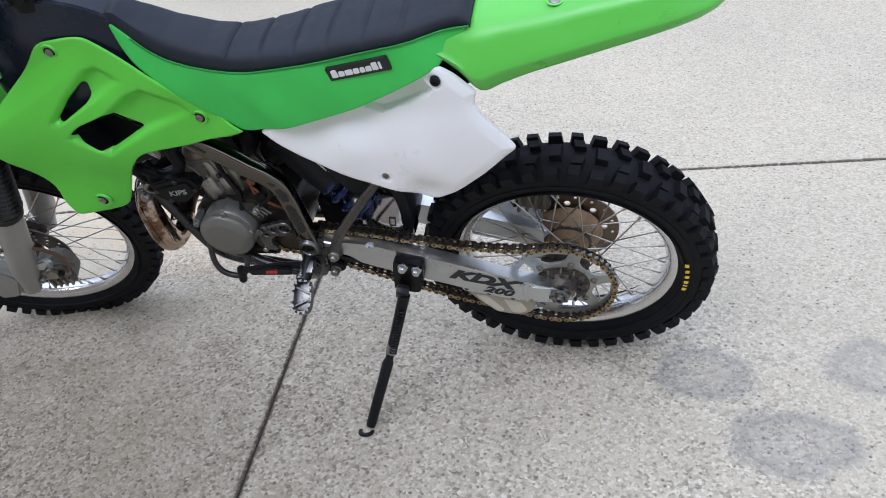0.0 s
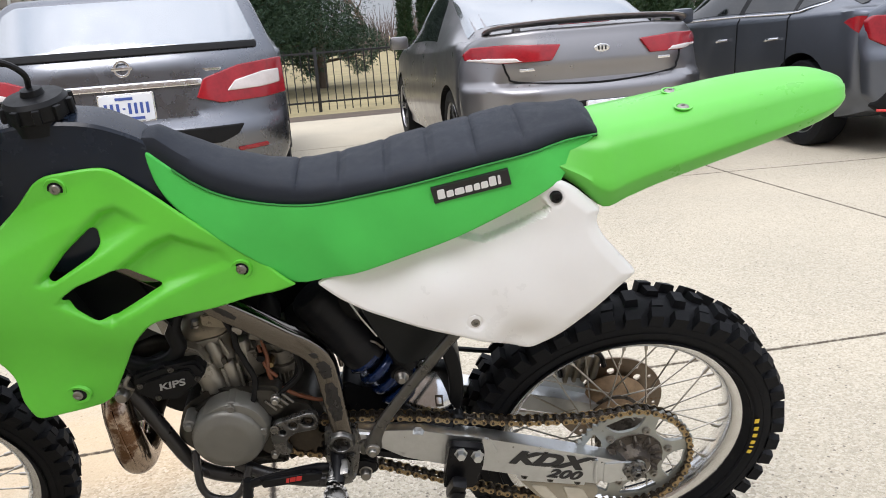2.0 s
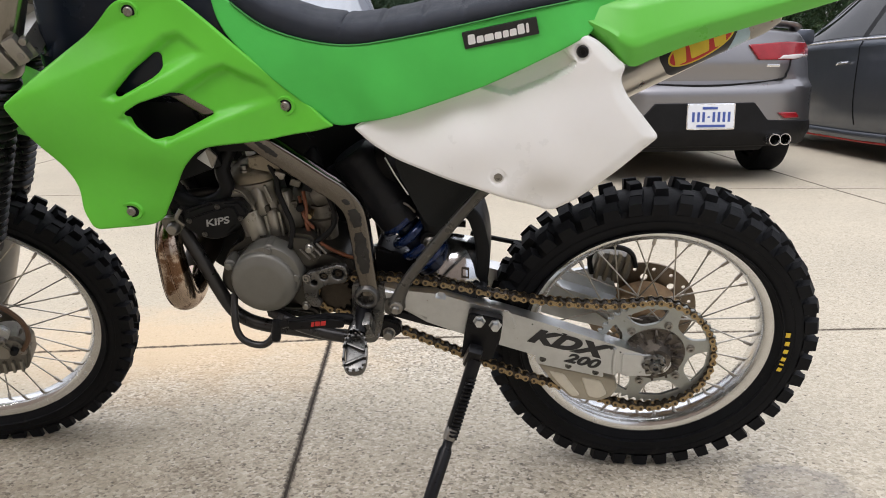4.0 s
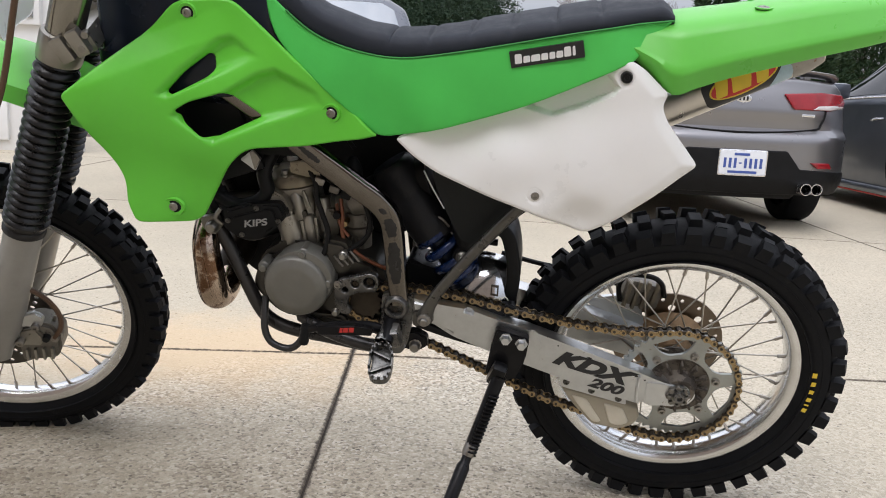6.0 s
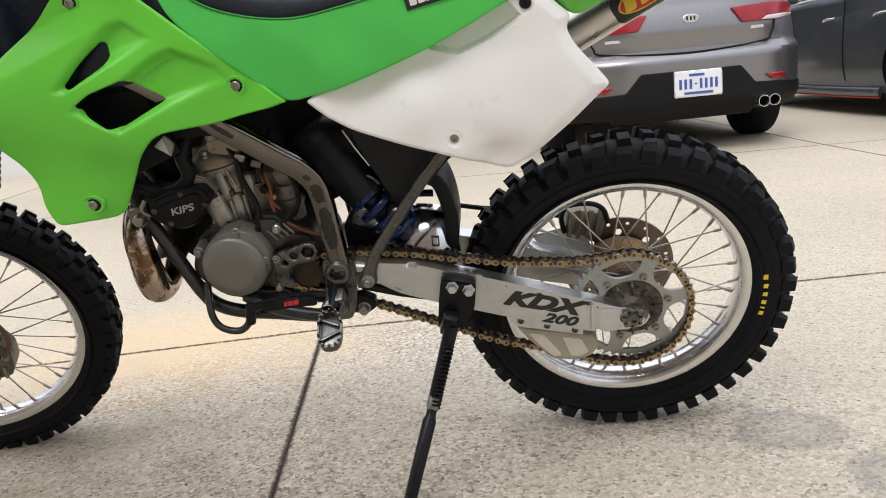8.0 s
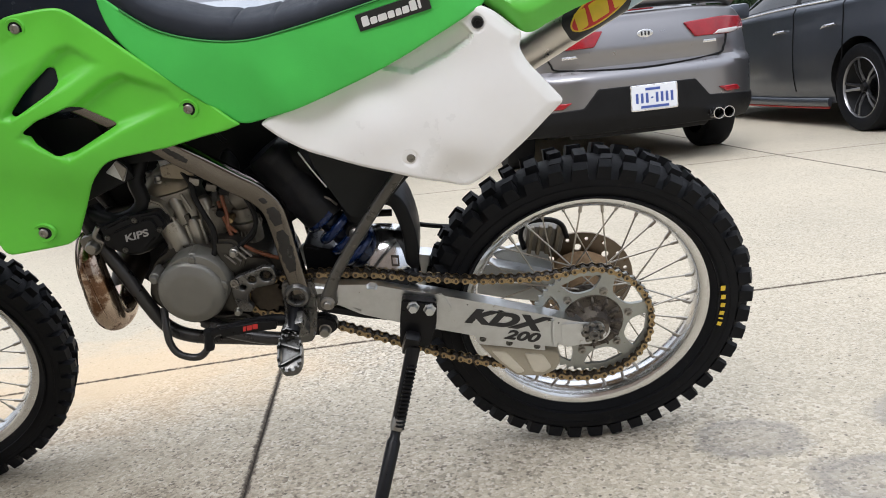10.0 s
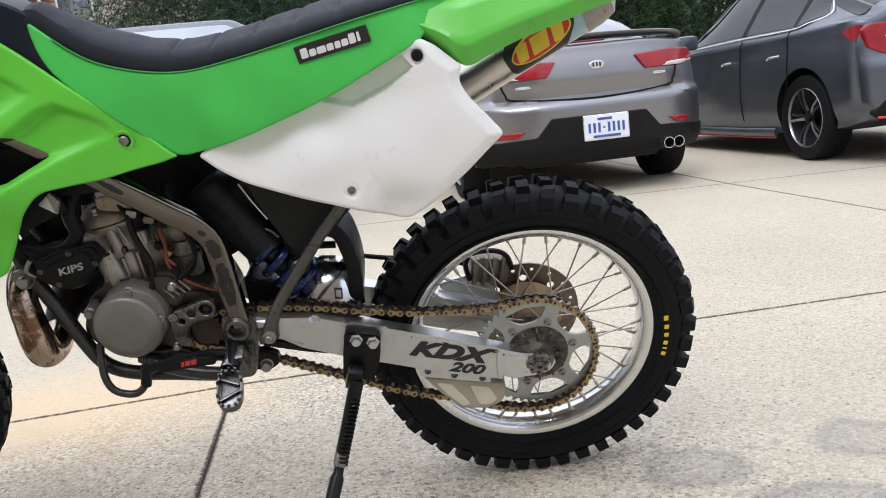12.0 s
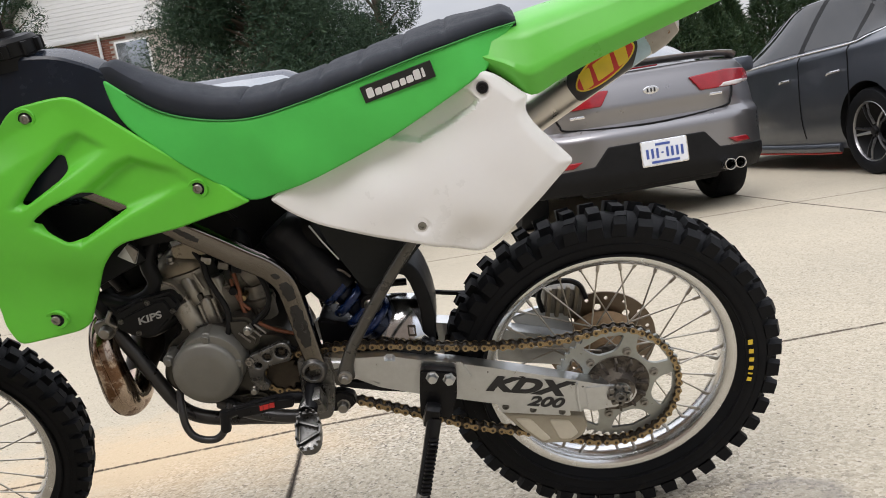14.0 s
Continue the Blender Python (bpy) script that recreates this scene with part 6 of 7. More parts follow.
for x, z in ((-.556, .512), (-.582, .507)):
    part("bolt", bolt((x, -.092, z), .005, .004), "chain_dark", sc)
part("bolt", bolt((-.613, -.102, .506), .006, .006), "steel", sc)
part("front_sprocket", slab_shape(gear_outline(.034, 13, .006), -.084, -.070, .001), "chain_dark", engine, m=Matrix.Translation((F_SPR.x, 0, F_SPR.z)))
# black disc on the case, painted shade for the hollow behind the sprocket
part("sprocket_cavity", slab_shape(ring_outline(.046, 28, F_SPR.x + .002, F_SPR.z), -.0745, -.06, .001), "black", engine)
carb = part("carburettor", lathe([(.016, -.01), (.026, 0), (.028, .02), (.022, .026), (.022, .045), (.030, .05), (.030, .09)], 22, along((-.650, -.01, .612), (-.55, -.01, .655))), "cast_dirty", engine, "dirty carburettor with rubber boot")
part("float_bowl", loft([barrel for barrel in [[(-.592 + w * math.cos(t) + dx, -.015 + w * 1.1 * math.sin(t), z) for t in np.linspace(0, 2 * math.pi, 19)[:-1]] for z, w, dx in ((.545, .010, .006), (.549, .020, .004), (.575, .024, .0), (.580, .027, 0), (.590, .027, -.002), (.592, .022, -.002), (.615, .020, -.004))]]), "cast_dirty", carb)
for k in range(5):
    part("bowl_rib", tube([(-.606 + .007 * k, -.041 + .0012 * (k - 2) ** 2, .552), (-.607 + .007 * k, -.042 + .0012 * (k - 2) ** 2, .576)], .0020, 6), "cast_dirty", carb)
part("slide_top", lathe([(.019, 0), (.019, .05), (.015, .06), (.006, .075), (0, .075)], 18, along((-.606, -.012, .645), (-.598, -.012, .74))), "black", carb)
part("intake_boot", tube([(-.565, -.008, .650), (-.52, 0, .672), (-.46, 0, .69)], [.032, .034, .044], 16, smooth=4), "hose", carb)
part("reed_block", box((-.645, -.005, .600), (.040, .075, .055), Matrix.Rotation(radians(-10), 3, "Y"), .008), "cast_dirty", engine)
part("choke_knob", lathe([(0, -.010), (.007, -.010), (.008, 0), (.005, .002), (.005, .02)], 12, Matrix.Translation((-.622, -.050, .622))), "black", carb)
part("idle_screw", lathe([(0, -.012), (.005, -.012), (.006, 0), (.004, .02)], 10, Matrix.Translation((-.608, -.046, .606))), "gold", carb)

# hoses and cables about the engine


def engine_hose(nm, mtl, r, pts):
    part(nm, tube(pts, r, 10, smooth=6), mtl, bike)


engine_hose("coolant_hose", "hose", 0.0135, [(-0.735, -0.045, 0.735), (-0.75, -0.062, 0.7), (-0.746, -0.065, 0.664), (-0.768, -0.065, 0.64), (-0.808, -0.062, 0.632), (-0.85, -0.058, 0.65)])
engine_hose("coolant_hose", "hose", 0.012, [(-0.74, -0.02, 0.58), (-0.8, -0.03, 0.56), (-0.835, -0.05, 0.6), (-0.86, -0.07, 0.66)])
engine_hose("ignition_lead", "hose", 0.005, [(-0.722, 0, 0.752), (-0.69, -0.05, 0.735), (-0.656, -0.07, 0.693), (-0.652, -0.075, 0.661), (-0.643, -0.078, 0.632), (-0.633, -0.08, 0.598), (-0.64, -0.084, 0.561), (-0.654, -0.085, 0.545)])
engine_hose("vent_hose", "orange_hose", 0.0036, [(-0.617, -0.045, 0.65), (-0.612, -0.055, 0.615), (-0.613, -0.06, 0.593), (-0.604, -0.062, 0.569), (-0.575, -0.062, 0.545), (-0.539, -0.06, 0.527), (-0.515, -0.05, 0.52)])
engine_hose("vent_hose", "orange_hose", 0.003, [(-0.625, -0.045, 0.64), (-0.616, -0.058, 0.605), (-0.6, -0.062, 0.585)])
engine_hose("vent_hose", "hose", 0.0035, [(-0.585, -0.04, 0.68), (-0.565, -0.05, 0.64), (-0.57, -0.055, 0.58), (-0.6, -0.06, 0.555)])
engine_hose("throttle_cable", "hose", 0.004, [(-0.598, -0.01, 0.735), (-0.62, -0.03, 0.77), (-0.7, -0.05, 0.8), (-0.85, -0.06, 0.9)])
engine_hose("clutch_cable", "hose", 0.0045, [(-0.6, -0.08, 0.56), (-0.555, -0.085, 0.61), (-0.575, -0.085, 0.68), (-0.63, -0.08, 0.72), (-0.7, -0.07, 0.775), (-0.8, -0.07, 0.87)])
engine_hose("wiring_loom", "hose", 0.0075, [(-0.545, -0.06, 0.66), (-0.585, -0.065, 0.668), (-0.64, -0.06, 0.7), (-0.7, -0.05, 0.745)])
for x, y, z, ml in ((-.600, -.072, .668, "black"), (-.575, -.07, .672, "black"), (-.555, -.07, .655, "black"), (-.622, -.068, .676, "cast_dirty"), (-.655, -.062, .706, "cast_tan"), (-.648, -.068, .690, "steel")):
    part("connector", box((x, y, z), (.018, .012, .013), Euler((0, .4, .2)).to_matrix(), .003), ml, bike)
part("radiator", box((-.90, -.085, .80), (.045, .10, .22), Matrix.Rotation(radians(-20), 3, "Y"), .006), "black", bike, "black radiator core behind the shroud")
part("radiator", box((-.845, -.062, .80), (.13, .03, .24), Matrix.Rotation(radians(-20), 3, "Y"), .006), "black", bike, "black radiator behind the shroud")
part("radiator", box((-.90, .085, .80), (.045, .10, .22), Matrix.Rotation(radians(-20), 3, "Y"), .006), "black", bike)
tab = part("radiator_tab", slab_shape(rounded([(-.776, .733), (-.752, .752), (-.738, .737), (-.750, .714)], .003), -.104, -.100, .001), "alu", bike, "bent bare metal radiator tab")
part("tab_fold", slab_shape(rounded([(-.757, .748), (-.750, .752), (-.738, .737), (-.750, .716)], .002), -.108, -.103, .001), "steel", tab)
part("shroud_stay", tube([(-.83, -.08, .600), (-.838, -.088, .615), (-.828, -.085, .632)], .004, 8, smooth=3), "steel", bike)
# added black sheet: stands in for engine-bay shade and closes the bright gaps
part("splash_guard", slab_shape(rounded([(-.87, .80), (-.62, .82), (-.49, .76), (-.46, .60), (-.53, .54), (-.62, .54), (-.74, .45), (-.80, .43), (-.845, .455), (-.90, .60), (-.92, .74)], .03), .050, .058, .003), "black", bike, "black sheet in place of the shade behind the cylinder")
part("head_stay", box((-.730, -.045, .765), (.12, .05, .07), None, .01), "black", bike)
part("coil_bracket", slab_shape(rounded([(-.70, .722), (-.66, .728), (-.645, .705), (-.665, .695), (-.70, .702)], .005), -.07, -.064, .002), "cast_tan", bike)

# expansion pipe, shock, airbox, mud flap
pipe = part("exhaust_pipe", tube([(-.862, -.015, .604), (-.868, -.050, .592), (-.866, -.078, .560), (-.861, -.088, .520), (-.857, -.090, .482), (-.855, -.080, .455), (-.853, -.045, .449), (-.855, -.01, .462)],
                                 [.022, .0235, .0245, .026, .0285, .029, .027, .026], 24, smooth=6), "chrome", bike, "heat-browned chrome expansion pipe")
# belly and header are much darker than the front bend
part("pipe_belly", tube([(-.855, -.012, .461), (-.856, .03, .485), (-.82, .10, .54), (-.68, .13, .58), (-.5, .135, .60), (-.3, .10, .70), (-.16, .085, .765)], [.0255, .030, .040, .040, .030, .022, .020], 20, smooth=6), "pipe_dark", pipe, "dark belly of the expansion pipe")
part("weld_seam", tube([(-.868, -.1015, .575), (-.858, -.1135, .525), (-.850, -.118, .482), (-.846, -.106, .446)], .0016, 6, smooth=5), "chrome", pipe)
part("header", tube([(-.745, .04, .585), (-.80, .04, .597), (-.845, .02, .602), (-.864, -.014, .604)], [.023, .023, .0235, .0238], 18, smooth=4), "chain_dark", pipe, "dark header stub")
part("pipe_bolt", lathe([(0, -.012), (.0085, -.012), (.0105, -.009), (.0115, -.002), (.0125, .002), (.0125, .012)], 18, Matrix.Translation((-.846, -.088, .597))), "steel", pipe)
part("pipe_mount", slab_shape(rounded([(-.868, .612), (-.838, .618), (-.828, .598), (-.845, .578), (-.866, .588)], .006), -.086, -.070, .002), "cast_dirty", pipe)
S0, S1 = Vector((-.533, -.014, .714)), Vector((-.382, -.014, .481))
shock = part("shock_absorber", lathe([(r * 1.12, y) for r, y in [(0, 0), (.030, 0), (.0345, .006), (.0365, .018), (.0355, .022), (.0368, .027), (.0375, .060), (.0365, .064), (.0378, .069), (.0380, .110), (.0370, .114), (.0380, .119), (.0375, .150), (.0345, .160), (.026, .165), (0, .166)]], 32, along(S0, S1)), "sleeve", bike, "black-sleeved rear shock")
ax = (S1 - S0).normalized()
e1 = ax.cross(Vector((0, 1, 0))).normalized()
e2 = ax.cross(e1)
coil = []
for k in range(5 * 18 + 1):
    t = k / 90
    a = 2 * math.pi * 3.6 * t + 1.0
    coil.append(S0 + ax * (.152 + .105 * t) + (e1 * math.cos(a) + e2 * math.sin(a)) * .0345)
part("shock_spring", add_tube(bmesh.new(), coil, .0088, 12), "blue", shock, "blue coil spring")
part("shock_shaft", lathe([(0, .15), (.024, .15), (.024, .245), (.032, .25), (.034, .262), (.020, .28), (0, .28)], 18, along(S0, S1)), "blue_dark", shock)
part("linkage_bolt", lathe([(0, -.068), (.006, -.068), (.0075, -.066), (.0095, -.060), (.0125, -.058), (.0135, -.030)], 16, Matrix.Translation((-.393, 0, .555))), "steel", shock)
part("linkage_eye", lathe([(0, -.052), (.018, -.052), (.020, -.048), (.020, .03)], 20, Matrix.Translation((-.393, 0, .555))), "black_metal", shock)
part("spring_clip", tube([(-.447, -.040, .628), (-.432, -.042, .622), (-.420, -.040, .608)], .0024, 6, smooth=3), "steel", shock)
part("remote_reservoir", lathe([(0, 0), (.020, 0), (.022, .005), (.022, .06), (0, .065)], 16, along((-.398, -.03, .62), (-.382, -.03, .56))), "black", shock)
part("airbox", loft([[(x, y, z) for x, z in rounded([(-.455, .80), (-.444, .700), (-.418, .640), (-.392, .588), (-.335, .606), (-.285, .66), (-.20, .70), (-.16, .80)], .02, 3)] for y in (-.07, -.064, .064, .07)]), "airbox", bike, "black airbox under the side plate")
part("airbox_seam", tube([(-.462, -.072, .722), (-.446, -.0725, .690), (-.426, -.072, .655)], .0016, 6), "alu", bike)
FLAP = smooth_path([(-.350, 0, .618), (-.318, 0, .606), (-.304, 0, .565), (-.300, 0, .515), (-.306, 0, .470), (-.312, 0, .445)], 5)
rings = []
for i, p in enumerate(FLAP):
    t = (FLAP[min(i + 1, len(FLAP) - 1)] - FLAP[max(i - 1, 0)]).normalized()
    rings.append(rect_ring(p, Vector((t.z, 0, -t.x)), .0125, .052, .005))
part("mud_flap", loft(rings), "black", bike, "curved black rubber mud flap")
part("chain_roller", lathe([(0, -.086), (.010, -.086), (.0125, -.082), (.0105, -.074), (.0125, -.066), (0, -.06)], 16, Matrix.Translation((-.302, 0, .470))), "black", bike)
part("chain_slider", slab_shape(rounded([(-.500, .492), (-.31, .474), (-.31, .456), (-.47, .462), (-.500, .470)], .003), -.088, -.050, .002), "black", bike)
part("lower_slider", slab_shape(rounded([(-.47, .446), (-.40, .424), (-.34, .404), (-.34, .398), (-.40, .412), (-.47, .432)], .002), -.104, -.060, .001), "black", bike)

# rear brake on the right
bd_holes = [ring_outline(.045, 24)] + [ring_outline(.0075, 10, .076 * math.cos(a), .076 * math.sin(a)) for a in np.linspace(0, 2 * math.pi, 9)[:-1]] + [ring_outline(.004, 8, .095 * math.cos(a), .095 * math.sin(a)) for a in np.linspace(.2, 2 * math.pi + .2, 17)[:-1]]
part("hub_mud", lathe([(.020, .066), (.070, .066), (.074, .060), (.066, .040), (.030, .012), (.020, .012)], 32), "rear_mud", rear, "tan mud caked on the brake side of the hub")
part("brake_disc", panel(ring_outline(.108, 64), lambda x, z: .072, .004, bd_holes, h=.012, roll=0), "disc", rear, "rust-tinged drilled brake disc", sharp=25)
cal = part("rear_caliper", box((-.055, .075, .452), (.075, .045, .055), Matrix.Rotation(radians(12), 3, "Y"), .010), "cast_dirty", bike, "muddy rear brake caliper")
for k in range(4):
    part("caliper_fin", box((-.082 + .017 * k, .050, .455), (.008, .014, .060), Matrix.Rotation(radians(12), 3, "Y"), .003), "cast_tan", cal)
part("caliper_guard", tube([(-.095, .05, .44), (-.10, .045, .475), (-.085, .045, .497), (-.045, .045, .498), (-.022, .045, .485), (-.012, .05, .455)], .0052, 8, smooth=4), "black_metal", cal, "black caliper guard")
part("caliper_hanger", slab_shape(rounded([(-.16, .43), (-.06, .45), (-.03, .35), (-.10, .36)], .015), .062, .078, .003), "alu", cal)
part("brake_hose", tube([(-.10, .07, .465), (-.16, .09, .474), (-.25, .10, .482), (-.33, .10, .50)], .005, 8, smooth=4), "hose", cal)

# silencer on the right
Q0, Q1 = Vector((-.145, .085, .770)), Vector((.180, .085, .935))
can = part("silencer", lathe([(.018, -.03), (.026, 0), (.037, .02), (.038, .03), (.038, .30), (.038, .335), (.036, .345), (.032, .368), (.020, .376), (.018, .376), (.018, .30)], 36, along(Q0, Q1)), "silver_can", bike, "raw aluminium silencer with worn stickers")
part("end_cap", lathe([(.0388, .312), (.0398, .317), (.0398, .340), (.034, .366)], 36, along(Q0, Q1)), "steel", can)
DEC = Matrix.Translation(Q0.lerp(Q1, .66)) @ Matrix.Rotation(-math.atan2(Q1.z - Q0.z, Q1.x - Q0.x), 4, "Y")


def wrap_decal(outline, r, depth=.0005):
    return panel(outline, lambda x, z: -math.sqrt(max(r * r - min(z * z, (r * .98) ** 2), 1e-6)), depth, h=.005, roll=0)


part("decal", wrap_decal(rounded([(-.074, -.022), (-.066, -.031), (.045, -.034), (.062, -.006), (.052, .026), (-.060, .028), (-.076, .012)], .008), .0386), "black_print", can, m=DEC)
part("decal_patch", wrap_decal(rounded([(.030, -.034), (.068, -.033), (.080, .004), (.066, .020), (.056, -.004)], .006), .0390), "decal_blue", can, m=DEC)
part("decal_rim", wrap_decal([(.059 * math.cos(a) - .006, .0235 * math.sin(a) + .004 * math.cos(a)) for a in np.linspace(0, 2 * math.pi, 33)[:-1]], .0391), "yellow", can, m=DEC)
part("decal_oval", wrap_decal([(.056 * math.cos(a) - .006, .0205 * math.sin(a) + .004 * math.cos(a)) for a in np.linspace(0, 2 * math.pi, 33)[:-1]], .0395), "red", can, m=DEC)
for c, w in ((-.042, .022), (-.008, .034), (.027, .022)):
    part("decal_shape", wrap_decal(rounded([(c - w / 2 - .003, -.015), (c + w / 2 - .006, -.015), (c + w / 2 + .003, .015), (c - w / 2 + .003, .015)], .003, 3), .0399), "yellow", can, m=DEC)

# bodywork: shrouds, seat, tank, side plates, rear fender
shroud_y = surface([(-.839, .977, -.128), (-.774, .996, -.109), (-1.016, .859, -.215), (-.532, .791, -.118), (-.611, .825, -.113), (-.94, .645, -.187), (-.835, .63, -.155), (-.872, .666, -.169), (-.80, .80, -.160)])


def inside(x, z, outline, w):
    """0 outside the outline, rising smoothly to 1 at w inside it."""
    best, hit = 9.0, False
    for (ax_, az), (bx, bz) in zip(outline, outline[1:] + outline[:1]):
        t = max(0, min(1, ((x - ax_) * (bx - ax_) + (z - az) * (bz - az)) / ((bx - ax_) ** 2 + (bz - az) ** 2)))
        best = min(best, math.hypot(x - ax_ - t * (bx - ax_), z - az - t * (bz - az)))
        if (az > z) != (bz > z) and x < (bx - ax_) * (z - az) / (bz - az) + ax_:
            hit = not hit
    k = min(1, best / w) if hit else 0
    return k * k * (3 - 2 * k)


DUCT_A = [(-.850, .896), (-.790, .943), (-.764, .948), (-.714, .911), (-.760, .892), (-.868, .845), (-.892, .852)]
DUCT_B = [(-.778, .862), (-.728, .890), (-.698, .898), (-.628, .864), (-.612, .832), (-.715, .806), (-.800, .772), (-.872, .822)]


def shroud_depth(x, z):
    y = shroud_y(x, z)
    # two scooped ducts that run out towards the rear
    y += .014 * inside(x, z, DUCT_A, .017) * max(0, min(1, (-.712 - x) / .08))
    y += .019 * inside(x, z, DUCT_B, .017) * max(0, min(1, (-.606 - x) / .13))
    # broad fold from the front tip to the upper edge
    fold = (z - .858) - (x + 1.018) * .36
    y += .40 * max(0, min(.045, fold)) * (lambda k: k * k * (3 - 2 * k))(max(0, min(1, (-.74 - x) / .14)))
    return y


shroud_line = rounded([(-.860, .994, .02), (-.801, .999, .02), (-.765, .998, .02), (-.689, .930), (-.617, .866), (-.533, .792, .004), (-.560, .785), (-.652, .770), (-.749, .766, .02), (-.778, .736), (-.829, .644, .008), (-.846, .635, .01), (-.936, .638, .012), (-.948, .673), (-.947, .712, .015), (-.958, .744, .015), (-1.018, .858, .008), (-.939, .920, .03), (-.898, .951, .02)], .012)
win_a = rounded([(-.806, .915), (-.798, .911), (-.796, .890), (-.806, .880), (-.860, .853), (-.871, .857), (-.842, .888)], .006)
win_b = rounded([(-.857, .829), (-.833, .843), (-.781, .857), (-.724, .816), (-.794, .785), (-.815, .785), (-.842, .808)], .006)
for s in (-1, 1):
    bm = panel(shroud_line, shroud_depth, .004, [win_a, win_b], h=.0040, roll=.004)
    if s > 0:
        bm.transform(MIRROR)
    sh = part("radiator_shroud", bm, "green", bike, "lime green plastic radiator shroud with two cut-outs", sharp=50)
    flip = Matrix() if s < 0 else MIRROR
    for bx, bz, wide in ((-.838, .976, 1.0), (-.610, .825, 1.0), (-.874, .665, 1.25)):
        yy = shroud_depth(bx, bz)
        part("bolt_cup", lathe([(.0085, .001), (.0120, -.0016), (.0150, -.0018), (.0168, .0025)], 24, Matrix.Translation((bx, yy, bz)) @ Matrix.Diagonal((wide, 1, 1, 1))), "green", sh, "", flip)
        # flat black disc paints the shade inside the bolt's cup
        part("bolt_recess", lathe([(0, -.0006), (.0118 * wide, -.0006), (.0118 * wide, .003), (0, .003)], 24, Matrix.Translation((bx, yy, bz))), "black", sh, "", flip)
        part("bolt", lathe([(0, -.0016), (.0030, -.0016), (.0036, -.0034), (.0062, -.0034), (.0075, -.0022), (.0078, .001)], 18, Matrix.Translation((bx, yy, bz))), "steel", sh, "", flip)

seat_y = surface([(-.721, 1.018, -.085), (-.084, .992, -.112), (-.526, .792, -.111), (-.318, .937, -.133), (-.216, .945, -.138), (-.42, .85, -.128), (-.65, .93, -.105)])
SEAM = [(-.722, 1.018), (-.672, .976), (-.623, .945), (-.556, .925), (-.494, .920), (-.42, .931), (-.319, .952), (-.197, .977), (-.084, .992)]
LOWER = [(-.137, .933), (-.192, .907), (-.294, .860), (-.419, .815), (-.500, .794), (-.528, .791), (-.550, .800), (-.595, .840), (-.645, .886), (-.690, .930), (-.709, .962), (-.717, .995)]
seam_path = [(p.x, p.z) for p in smooth_path([(x, 0, z) for x, z in SEAM], 5)]
lower_path = [(p.x, p.z) for p in smooth_path([(x, 0, z) for x, z in LOWER], 4)]
seat = None
for s in (-1, 1):
    bm = panel(seam_path + lower_path, lambda x, z: seat_y(x, z) - .004 * math.sin(max(0, min(1, (z - .79) / .16)) * math.pi), .03, h=.010, roll=.004)
    if s > 0:
        bm.transform(MIRROR)
    if seat is None:
        seat = part("seat", bm, "seat_green", bike, "long seat with green gripper sides and ribbed black top")
    else:
        part("seat_side", bm, "seat_green", seat)
PLEATS = (-.514, -.450, -.383, -.320, -.256, -.190)
rings, TOP = [], [(-.722, 1.030), (-.700, 1.033), (-.672, 1.012), (-.623, .982), (-.556, .958), (-.494, .949), (-.42, .957), (-.319, .976), (-.197, .999), (-.10, 1.010), (-.084, 1.004)]
for x in [-.726, -.722] + list(np.linspace(-.715, -.092, 150)) + [-.086, -.083]:
    zs = float(np.interp(x, [p[0] for p in seam_path], [p[1] for p in seam_path]))
    zt = float(np.interp(x, [p[0] for p in TOP], [p[1] for p in TOP]))
    near = TRUE.inverted() @ Vector((x, seat_y(x, zs) + .002, zs))
    y, zt, zs = abs(near.y), near.z + (zt - zs), near.z
    end = max(0, 1 - min(x + .728, -.081 - x) / .012)
    zt = zs + (zt - zs) * (1 - .5 * end)
    rib = 0
    for rx in PLEATS:
        rib += .0050 * math.exp(-((x - rx) / .0036) ** 2) - .0009 * math.exp(-((x - rx - .020) / .012) ** 2)
    half = [(y, zs), (y * .985, zs + (zt - zs) * .34), (y * .93 - rib * .35, zs + (zt - zs) * .64 - rib * .3), (y * .82, zs + (zt - zs) * .85 - rib * .6), (y * .62, zt - .002 - rib), (y * .3, zt - rib), (0, zt + .001 - rib)]
    ring = [(x, -a, b) for a, b in half] + [(x, a, b) for a, b in half[-2::-1]] + [(x, y * .8, zs - .03), (x, 0, zs - .04), (x, -y * .8, zs - .03)]
    rings.append(ring)
part("seat_top", loft(rings), "seat_black", seat, "ribbed black seat top", TRUE)
for s in (-1, 1):
    part("seat_piping", tube([(x, seat_y(x, z) - .0015, z) for x, z in seam_path[4:]], .0018, 6), "seat_pipe", seat, "stitched green piping", Matrix() if s < 0 else MIRROR)

# badge on the seat: black rectangle with white shapes
bx, bz = -.267, .940
BY = seat_y(bx, bz) - .0065
byaw = math.degrees(math.atan2(seat_y(-.216, .95) - seat_y(-.318, .93), .102))
BADGE = Matrix.Translation((bx, BY, bz)) @ Euler((0, radians(-11.5), radians(byaw))).to_matrix().to_4x4() @ Matrix.Rotation(radians(3), 4, "X")
badge = part("seat_badge", slab_shape(rounded([(-.0555, -.0122), (.0555, -.0122), (.0555, .0122), (-.0555, .0122)], .001), 0, .006, 0), "black_print", seat, "black badge with white print", BADGE)
